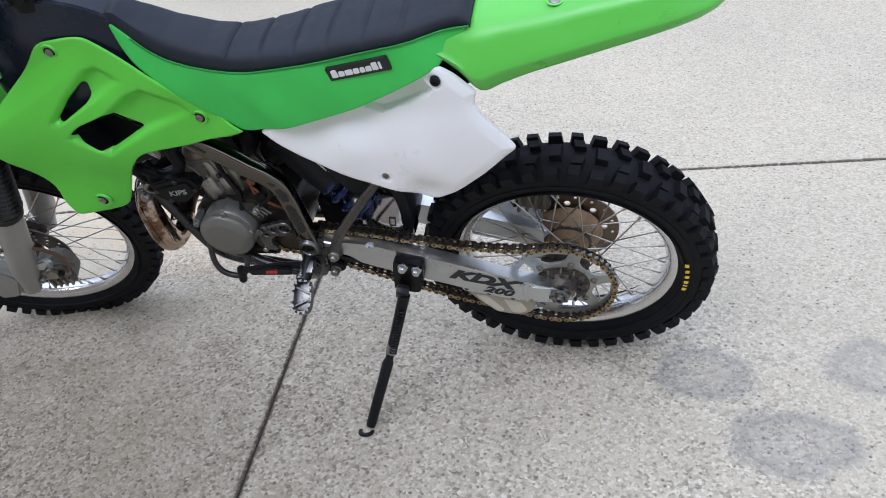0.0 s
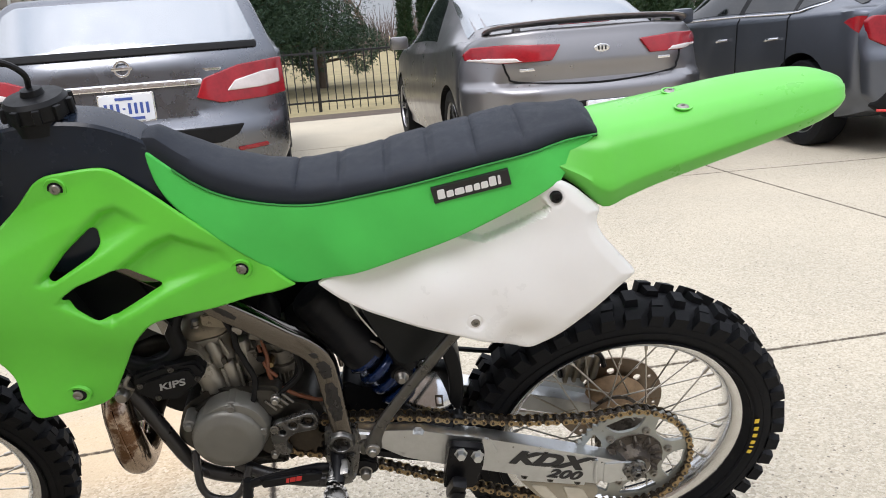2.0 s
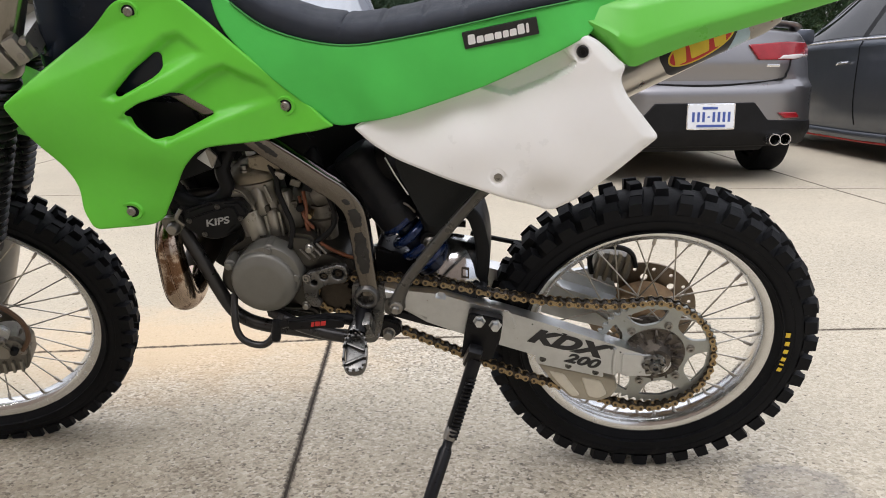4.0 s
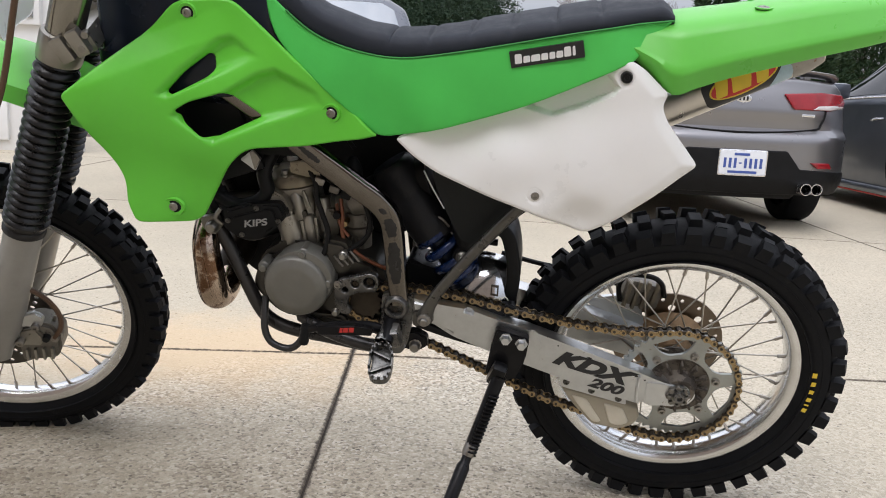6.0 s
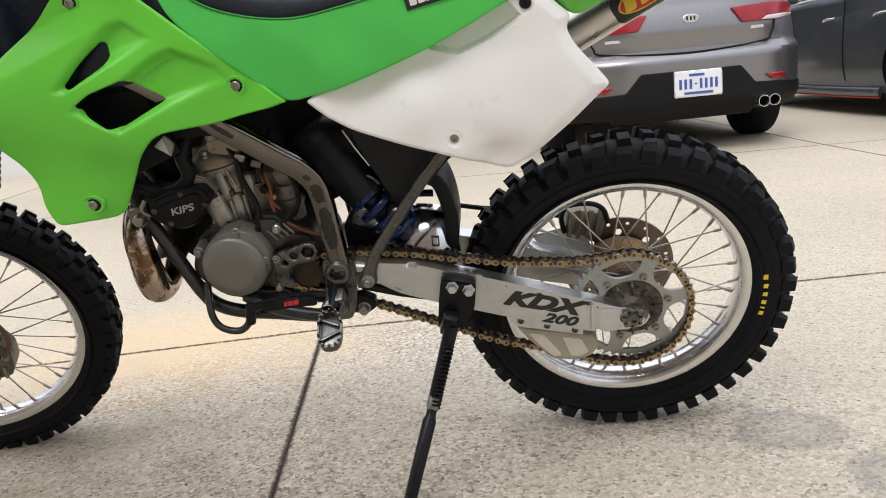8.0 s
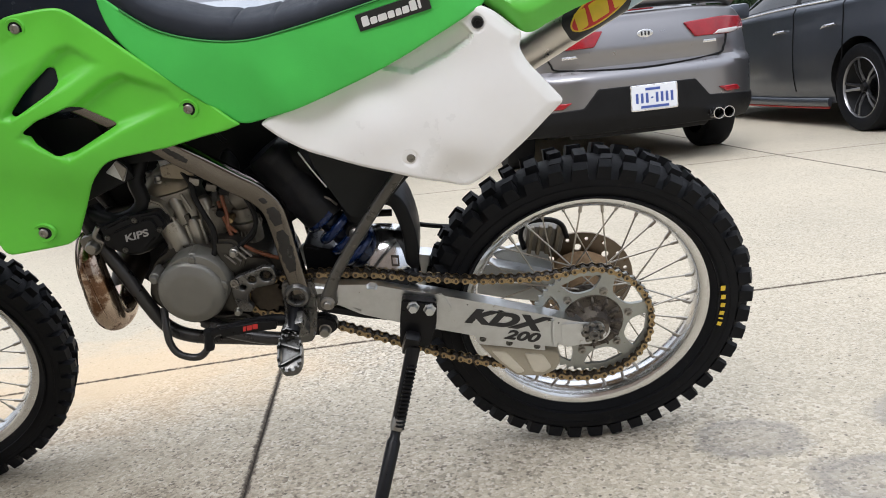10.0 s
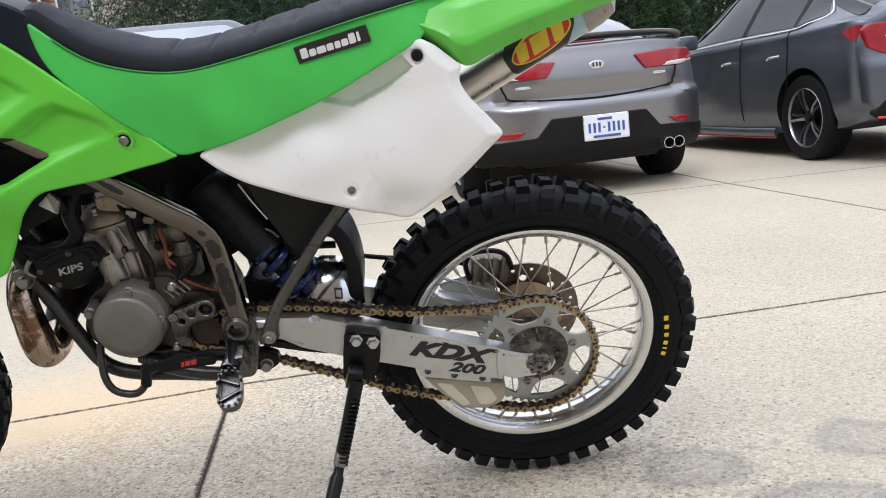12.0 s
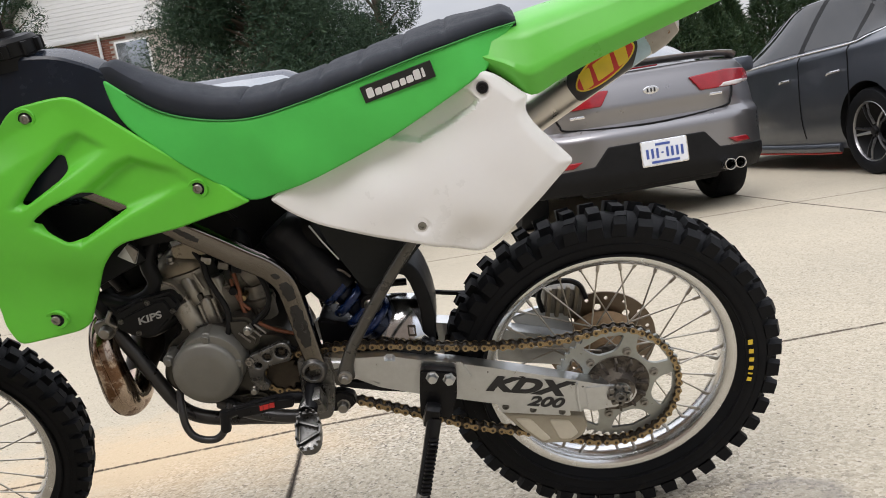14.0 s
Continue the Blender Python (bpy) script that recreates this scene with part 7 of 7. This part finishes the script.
for cx, w, hh in ((-.0435, .0110, .0145), (-.0310, .0105, .0100), (-.0175, .0140, .0100), (-.0040, .0105, .0100), (.0075, .0090, .0100), (.0185, .0105, .0100), (.0305, .0105, .0145), (.0400, .0045, .0140)):
    lo = -.0068
    part("badge_shape", slab_shape(rounded([(cx - w / 2, lo), (cx + w / 2, lo), (cx + w / 2 + .0006, lo + hh), (cx - w / 2 + .0014, lo + hh)], .0022, 3), -.001, -.0002, 0), "white_print", badge)

# tank
rings = []
for x, zt, k, zb in ((-1.01, .985, .6, .90), (-1.0, 1.01, .75, .885), (-.96, 1.045, .9, .87), (-.90, 1.062, 1, .86), (-.84, 1.068, 1, .85), (-.78, 1.062, 1, .85), (-.74, 1.045, .9, .86), (-.715, 1.028, .8, .88), (-.69, 1.00, .6, .90), (-.64, .955, .5, .88)):
    d = zt - zb
    half = [(.04 * k, zb - .02), (.066 * k, zb), (.064 * k, zb + .22 * d), (.046 * k, zt - .10), (.041 * k, zt - .046), (.039 * k, zt - .038), (.033 * k, zt - .004), (.029 * k, zt), (0, zt + .002)]
    rings.append([(x, -a, b) for a, b in half] + [(x, a, b) for a, b in half[-2::-1]])
dense = []
for j in range(len(rings[0])):
    dense.append(smooth_path([r[j] for r in rings], 4))
tank = part("fuel_tank", loft([[dense[j][i] for j in range(len(dense))] for i in range(len(dense[0]))]), "tank", bike, "charcoal plastic fuel tank", TRUE, sharp=28)
bm = lathe([(.040, -.012), (.040, .006), (.043, .008), (.043, .028), (.038, .034), (.016, .036), (.014, .044), (.006, .046), (0, .046)], 40, along((-.85, 0, 1.062), (-.853, 0, 1.15)))
filler = part("filler_cap", bm, "black", tank, "ribbed black filler cap")
for k in range(10):
    a = 2 * math.pi * k / 10
    part("cap_lug", box((-.85 + .042 * math.cos(a), .042 * math.sin(a), 1.080), (.014, .010, .020), Matrix.Rotation(a, 3, "Z"), .002), "black", filler)
part("breather_hose", tube([(-.853, 0, 1.105), (-.852, -.005, 1.13), (-.88, -.012, 1.15), (-.93, -.012, 1.135), (-.97, -.005, 1.10)], .0042, 8, smooth=6), "hose", tank)

# side number plate
plate_y = surface([(-.27, .718, -.153), (-.145, .911, -.140), (-.03, .788, -.161), (-.2, .659, -.150), (-.504, .783, -.113), (-.3, .855, -.118), (-.4, .818, -.110), (-.22, .895, -.120), (-.12, .80, -.162), (-.2, .76, -.160), (-.32, .76, -.150)])


PLATE_DIP = [(-.300, .853), (-.252, .8415), (-.201, .861), (-.160, .883), (-.152, .896), (-.168, .912), (-.19, .935), (-.30, .90)]


def plate_depth(x, z):
    y = plate_y(x, z)
    # recess towards the upper mount
    y += .0125 * inside(x, z, PLATE_DIP, .006)
    # the rear edge is folded back
    if x > -.16:
        y += .006 * (1 - inside(x, z, plate_line, .020)) * min(1, (x + .16) / .05)
    for bx_, bz_ in ((-.27, .718), (-.148, .910)):
        d = math.hypot(x - bx_, z - bz_)
        if d < .013:
            y += .005 * (1 - d / .013) ** .5
    return y


plate_line = rounded([(-.148, .938, .01), (-.122, .925), (-.082, .889, .006), (-.089, .870, .012), (-.079, .848, .02), (-.027, .784, .008), (-.089, .731), (-.148, .683), (-.187, .659, .014), (-.223, .670), (-.291, .693), (-.435, .737, .03), (-.475, .762), (-.504, .787, .006), (-.491, .795), (-.40, .827), (-.30, .870), (-.22, .905), (-.168, .925, .01)], .012)
pl = part("side_plate", panel(plate_line, plate_depth, .004, h=.0030, roll=.006), "white", bike, "off-white plastic side number plate")
part("bolt", bolt((-.27, plate_depth(-.27, .718), .718), .0068, .005), "steel", pl)
part("plate_washer", lathe([(.007, -.003), (.0135, -.0025), (.0135, 0), (.007, 0)], 20, Matrix.Translation((-.27, plate_depth(-.27, .718) - .001, .718)), closed=True), "white", pl)
part("upper_bolt", lathe([(0, -.004), (.0035, -.004), (.004, -.006), (.0078, -.006), (.0090, -.003), (.0095, .004), (0, .004)], 18, Matrix.Translation((-.146, plate_depth(-.146, .911) - .001, .911))), "black_metal", pl)

# rear fender
FST = [(-.150, .985, .070, .952), (-.110, .992, .084, .923), (-.076, .997, .102, .897), (-.04, 1.001, .101, .908), (0, 1.005, .098, .923), (.05, 1.010, .094, .937), (.10, 1.016, .089, .950), (.15, 1.022, .084, .963), (.20, 1.027, .077, .975), (.24, 1.029, .069, .985), (.268, 1.027, .058, .992), (.288, 1.022, .044, .998), (.300, 1.016, .028, 1.002), (.306, 1.010, .010, 1.005)]
cols = []
for x, zt, w, zl in FST:
    x, w, zt = (x * .95 if x > 0 else x), w * (.93 if x > -.05 else .96), zt + .011 * max(0, min(1, (x + .08) / .2))
    d = zt - zl
    half = [(w * .87, zl), (w * .885, zl + d * .05), (w * .995, zl + d * .27), (w * .995, zl + d * .34), (w * .90, zl + d * .43), (w * .78, zl + d * .76), (w * .60, zl + d * .93), (w * .40, zt - .002), (w * .2, zt + .001), (0, zt + .002)]
    cols.append([(x, -a, b) for a, b in half] + [(x, a, b) for a, b in half[-2::-1]])
dense = [smooth_path([c[j] for c in cols], 4) for j in range(len(cols[0]))]
bm = bmesh.new()
outer = [[bm.verts.new(dense[j][i] + Vector((.5 * max(0, (.95 - dense[j][i].z)) * 0, 0, 0))) for j in range(len(dense))] for i in range(len(dense[0]))]
inner = [[bm.verts.new(dense[j][i] * 1 + Vector((0, 0, -.0035)) - Vector((0, math.copysign(.003, dense[j][i].y) if abs(dense[j][i].y) > .01 else 0, 0))) for j in range(len(dense))] for i in range(len(dense[0]))]
nI, nJ = len(outer), len(dense)
for i in range(nI - 1):
    for j in range(nJ - 1):
        bm.faces.new((outer[i][j], outer[i + 1][j], outer[i + 1][j + 1], outer[i][j + 1]))
        bm.faces.new((inner[i][j], inner[i][j + 1], inner[i + 1][j + 1], inner[i + 1][j]))
    for j in (0, nJ - 1):
        bm.faces.new((outer[i][j], inner[i][j], inner[i + 1][j], outer[i + 1][j]) if j == 0 else (outer[i][j], outer[i + 1][j], inner[i + 1][j], inner[i][j]))
for i in (0, nI - 1):
    for j in range(nJ - 1):
        bm.faces.new((outer[i][j], outer[i][j + 1], inner[i][j + 1], inner[i][j]))
fender = part("rear_fender", bm, "green_fender", bike, "long lime green plastic rear fender", TRUE, sharp=55)
for y in (.022,):
    part("fender_rib", tube([(-.03, y * 1.35, 1.001), (.06, y * 1.15, 1.014), (.15, y * 1.0, 1.0225)], [.002, .0055, .002], 8, smooth=5), "green_fender", fender)
for x, y in ((.045, -.030), (.045, .030)):
    part("bolt_recess", lathe([(.013, .001), (.0135, .003), (.010, .0032), (.0095, .001), (0, .001)], 20, along((x, y, 1.014), (x, y, 1.1))), "green_fender", fender)
    part("bolt", lathe([(.0085, -.003), (.0085, .002), (.0065, .0035), (.003, .0035), (.0025, .002), (0, .002)], 16, along((x, y, 1.0145), (x, y, 1.1))), "steel", fender)
part("inner_fender", loft([[(x, -w, z0), (x, -w * .6, z1), (x, 0, z1 + .01), (x, w * .6, z1), (x, w, z0), (x, 0, z1 - .004)] for x, w, z0, z1 in ((-.22, .06, .82, .90), (-.10, .06, .89, .955), (.0, .055, .93, .975), (.10, .05, .96, .99))]), "black", bike, "", TRUE)

# ---- front end, turned to the left ----


def fork_at(s, y):
    return Vector((HEAD, y, .876)) + F_DIR * s + Vector((-.917, 0, .4)) * .030


for sgn in (-1, 1):
    y = sgn * .098
    a, b = fork_at(-.035, y), fork_at(.31, y)
    ln = (b - a).length
    prof = [(.031, 0), (.034, .005)]
    for k in range(21):
        z = .012 + (ln - .03) * k / 21
        prof += [(.0290 + .004 * k / 21, z), (.0345 + .004 * k / 21, z + .004), (.0362 + .004 * k / 21, z + .0075), (.0345 + .004 * k / 21, z + .011)]
    prof += [(.034, ln - .012), (.037, ln - .008), (.037, ln)]
    part("fork_boot", lathe(prof, 28, along(a, b)), "gaiter", bike, "black ribbed fork boot", STEER)
    part("fork_leg", lathe([(.030, 0), (.033, .01), (.033, .25), (.029, .275), (.024, .31), (.024, .33), (0, .335)], 26, along(fork_at(.29, y), fork_at(.62, y))), "fork_leg", bike, "grey cast fork leg", STEER)
    part("fork_tube", lathe([(.026, 0), (.027, .02), (.029, .10), (.029, .30), (.024, .31), (0, .31)], 26, along(fork_at(-.01, y), fork_at(-.32, y))), "gold_fork", bike, "satin silver upper fork tube", STEER)
    ca, cb = fork_at(-.032, y), fork_at(-.082, y)
    cl = part("fork_clamp", lathe([(.029, 0), (.0345, .002), (.036, .006), (.036, .044), (.0345, .048), (.029, .050)], 26, along(ca, cb)), "cast", bike, "cast lower fork clamp with two pinch bolts", STEER)
    mid = (ca + cb) / 2
    for dx in (.0, .026):
        part("clamp_jaw", box(mid + Vector((.012 + dx, -.030 if sgn < 0 else .030, .006 + dx * .4)), (.022, .022, .042), Matrix.Rotation(radians(-23), 3, "Y"), .004), "cast", cl)
    for q in (-.045, -.069):
        part("bolt", lathe([(0, -.012), (.0055, -.012), (.0065, -.009), (.0065, 0)], 10, along(fork_at(q, y) + Vector((.048, -.030, .02)), fork_at(q, y) + Vector((.048, .05, .02)))), "steel", cl)
    part("upper_clamp", lathe([(.030, 0), (.035, .002), (.035, .034), (.030, .036)], 24, along(fork_at(-.22, y), fork_at(-.27, y))), "cast", bike, "", STEER)
part("lower_yoke", box(fork_at(-.055, 0) + Vector((.02, 0, -.005)), (.06, .17, .036), Matrix.Rotation(radians(-23), 3, "Y"), .008), "cast", bike, "", STEER)
part("upper_yoke", box(fork_at(-.24, 0) + Vector((.02, 0, 0)), (.06, .17, .028), Matrix.Rotation(radians(-23), 3, "Y"), .008), "cast", bike, "", STEER)
part("front_axle", lathe([(0, -.125), (.012, -.125), (.013, -.05), (.013, .05), (.012, .125), (0, .125)], 16), "steel", front)
fd_holes = [ring_outline(.072, 32)] + [ring_outline(.0048, 8, r * math.cos(a + o), r * math.sin(a + o)) for r, o in ((.083, 0), (.095, .09), (.107, .18)) for a in np.linspace(0, 2 * math.pi, 19)[:-1]]
part("brake_disc", panel(ring_outline(.118, 64), lambda x, z: -.050, .004, fd_holes, h=.014, roll=0), "disc_dark", front, "worn drilled front brake disc", sharp=25)
AXL = F_C.copy()
part("axle_carrier", slab_shape(rounded([(AXL.x - .03, AXL.z - .035), (AXL.x + .02, AXL.z - .04), (AXL.x + .06, AXL.z + .03), (AXL.x + .02, AXL.z + .08), (AXL.x - .03, AXL.z + .03)], .015), -.122, -.07, .005), "fork_leg", bike, "", STEER)
CAL = F_C + Vector((.030, 0, -.010))


def on_cal(pts, y0, y1, edge, r=.008):
    return slab_shape(rounded([(CAL.x + x, CAL.z + z * 1.25 + .004) for x, z in pts], r), y0, y1, edge)


fc = part("front_caliper", on_cal([(.050, -.050), (.118, -.046), (.130, -.030), (.136, .000), (.126, .020), (.095, .028), (.056, .022)], -.092, -.036, .006), "cast_dirty", bike, "dirty cast front brake caliper", STEER)
part("caliper_face", on_cal([(.056, -.010), (.098, -.014), (.108, .004), (.094, .022), (.062, .018)], -.100, -.090, .003, .006), "cast", fc)
for k in range(4):
    part("caliper_fin", box((CAL.x + .066 + .016 * k, -.094, CAL.z - .036), (.006, .012, .028), Matrix.Rotation(radians(8), 3, "Y"), .002), "cast", fc)
part("caliper_mount", on_cal([(.000, .004), (.034, -.012), (.060, .002), (.078, .030), (.112, .026), (.124, .044), (.110, .056), (.080, .052), (.050, .066), (.020, .092), (.002, .086)], -.106, -.094, .003, .007), "alu", fc, "bare aluminium caliper mount")
for x, z in ((.104, .042), (.066, .006)):
    part("caliper_bolt", lathe([(0, -.112), (.0030, -.112), (.0034, -.1145), (.0070, -.1145), (.0082, -.112), (.0082, -.100)], 12, Matrix.Translation((CAL.x + x, 0, CAL.z + z))), "steel", fc)
part("pad_pin", lathe([(0, -.104), (.0065, -.104), (.0075, -.101), (.0075, -.09)], 12, Matrix.Translation((CAL.x + .112, 0, CAL.z + .004))), "black", fc)
part("bleed_nipple", tube([(CAL.x + .120, -.070, CAL.z + .018), (CAL.x + .131, -.072, CAL.z + .040)], [.0045, .0030], 8), "steel", fc)
part("hose_union", lathe([(0, 0), (.008, .001), (.008, .011), (0, .012)], 12, along((CAL.x + .124, -.094, CAL.z - .004), (CAL.x + .124, -.080, CAL.z - .004))), "steel", fc)
part("front_brake_hose", tube([(CAL.x + .124, -.090, CAL.z - .002), (CAL.x + .143, -.092, CAL.z + .025), (CAL.x + .148, -.094, CAL.z + .062), (CAL.x + .132, -.098, CAL.z + .104), (CAL.x + .098, -.104, CAL.z + .140), (CAL.x + .060, -.125, CAL.z + .172), (-1.310, -.148, .62), (-1.235, -.152, .75), (-1.155, -.145, .88), (-1.10, -.13, 1.02), (-1.06, -.12, 1.12)], .0050, 8, smooth=6), "copper", bike, "brown front brake hose", STEER)
# front fender
cols = []
for x, zt, w, dz in ((-1.72, .885, .035, .006), (-1.69, .905, .06, .014), (-1.60, .93, .075, .02), (-1.45, .945, .088, .028), (-1.30, .935, .095, .04), (-1.20, .915, .098, .052), (-1.10, .875, .095, .06), (-1.04, .84, .085, .06)):
    half = [(w, zt - dz), (w * .93, zt - dz * .45), (w * .6, zt - .006), (w * .3, zt), (0, zt + .003)]
    cols.append([(x, -a, b) for a, b in half] + [(x, a, b) for a, b in half[-2::-1]] + [(x, w * .5, zt - .008), (x, 0, zt - .004), (x, -w * .5, zt - .008)])
dense = [smooth_path([c[j] for c in cols], 3) for j in range(len(cols[0]))]
part("front_fender", loft([[dense[j][i] for j in range(len(dense))] for i in range(len(dense[0]))]), "green_fender", bike, "lime green front fender", STEER)
# handlebar with controls
hb = part("handlebar", tube([(-.93, -.40, 1.20), (-.96, -.25, 1.185), (-1.0, -.12, 1.135), (-1.0, 0, 1.13), (-1.0, .12, 1.135), (-.96, .25, 1.185), (-.93, .40, 1.20)], .011, 12, smooth=6), "steel", bike, "steel handlebar with grips", STEER)
part("bar_pad", tube([(-1.0, -.11, 1.175), (-1.0, 0, 1.172), (-1.0, .11, 1.175)], .024, 14, smooth=3), "black", hb, "black and yellow bar pad", Matrix())
part("pad_stripe", tube([(-1.0, -.05, 1.1735), (-1.0, .05, 1.1735)], .0246, 14), "yellow", hb)
for sgn in (-1, 1):
    part("grip", tube([(-.945, sgn * .30, 1.193), (-.93, sgn * .41, 1.200)], .016, 12), "hose", hb)
    part("lever", tube([(-.985, sgn * .22, 1.185), (-1.0, sgn * .28, 1.18), (-.985, sgn * .38, 1.18)], .005, 8, smooth=4), "alu", hb)
    part("perch", box((-.965, sgn * .225, 1.185), (.035, .03, .03), None, .006), "black", hb)
part("kill_switch", box((-.955, -.27, 1.20), (.025, .022, .025), None, .005), "red", hb)
part("front_plate", panel(rounded([(-.085, -.10), (.085, -.10), (.11, .06), (.09, .12), (-.09, .12), (-.11, .06)], .03), lambda x, z: -.02 * (1 - (x / .11) ** 2), .004, h=.02, roll=.006), "white", hb, "white front number plate", Matrix.Translation((-1.15, 0, 1.04)) @ Euler((radians(0), 0, radians(-90))).to_matrix().to_4x4())

# ---- driveway slabs, each of its own, with open joints ----
driveway = thing("driveway", DRIVE @ pose(0, 0, .020), "exposed aggregate concrete driveway cast in square slabs", "driveway", kind="structure")
part("bed", box((1.0, 1.0, -.047), (40, 20.6, .012), None, 0), "bark", driveway)
U0, V0, SU, SV, GAP = -.702, .89, 3.07, 3.05, .006
# the joints were laid by hand and run a little off square
OFF = {(0, 0): (.008, -.010), (-1, 0): (.03, -.194), (1, 0): (-.035, -.055), (1, 1): (-.063, -.273), (0, 1): (-.02, .02), (2, 1): (-.10, -.60)}


def node(i, j):
    du, dv = OFF.get((i, j), (0, 0))
    return Vector((U0 + i * SU + du, V0 + j * SV + dv, 0))


def slab_mesh(corners):
    """A slab with eased edges; its UV runs from 0 on the edge to 1 at a hand's width from it."""
    bm = bmesh.new()
    uv = bm.loops.layers.uv.new("edge")
    mid = sum(corners, Vector()) / 4
    signs = ((1, 1), (-1, 1), (-1, -1), (1, -1))
    rings = [[bm.verts.new(c + Vector((sx * d, sy * d, z))) for c, (sx, sy) in zip(corners, signs)] for d, z in ((GAP / 2, -.04), (GAP / 2, -.003), (GAP / 2 + .0025, 0), (GAP / 2 + .0525, 0))]
    fs = [(bm.faces.new(rings[3]), 1, 1)]
    for n, (a, c) in enumerate(zip(rings, rings[1:])):
        for k in range(4):
            fs.append((bm.faces.new((a[k], a[(k + 1) % 4], c[(k + 1) % 4], c[k])), n, n + 1))
    for f, lo, hi in fs:
        for lp in f.loops:
            lp[uv].uv = (1.0 if lp.vert in rings[3] else 0.0, 0)
    return bm


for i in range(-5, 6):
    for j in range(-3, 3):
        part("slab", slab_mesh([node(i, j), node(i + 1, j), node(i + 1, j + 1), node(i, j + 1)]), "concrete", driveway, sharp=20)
part("joint_filler", box((1.0, 1.0, -.020), (33, 17.8, .028), None, 0), "joint", driveway)
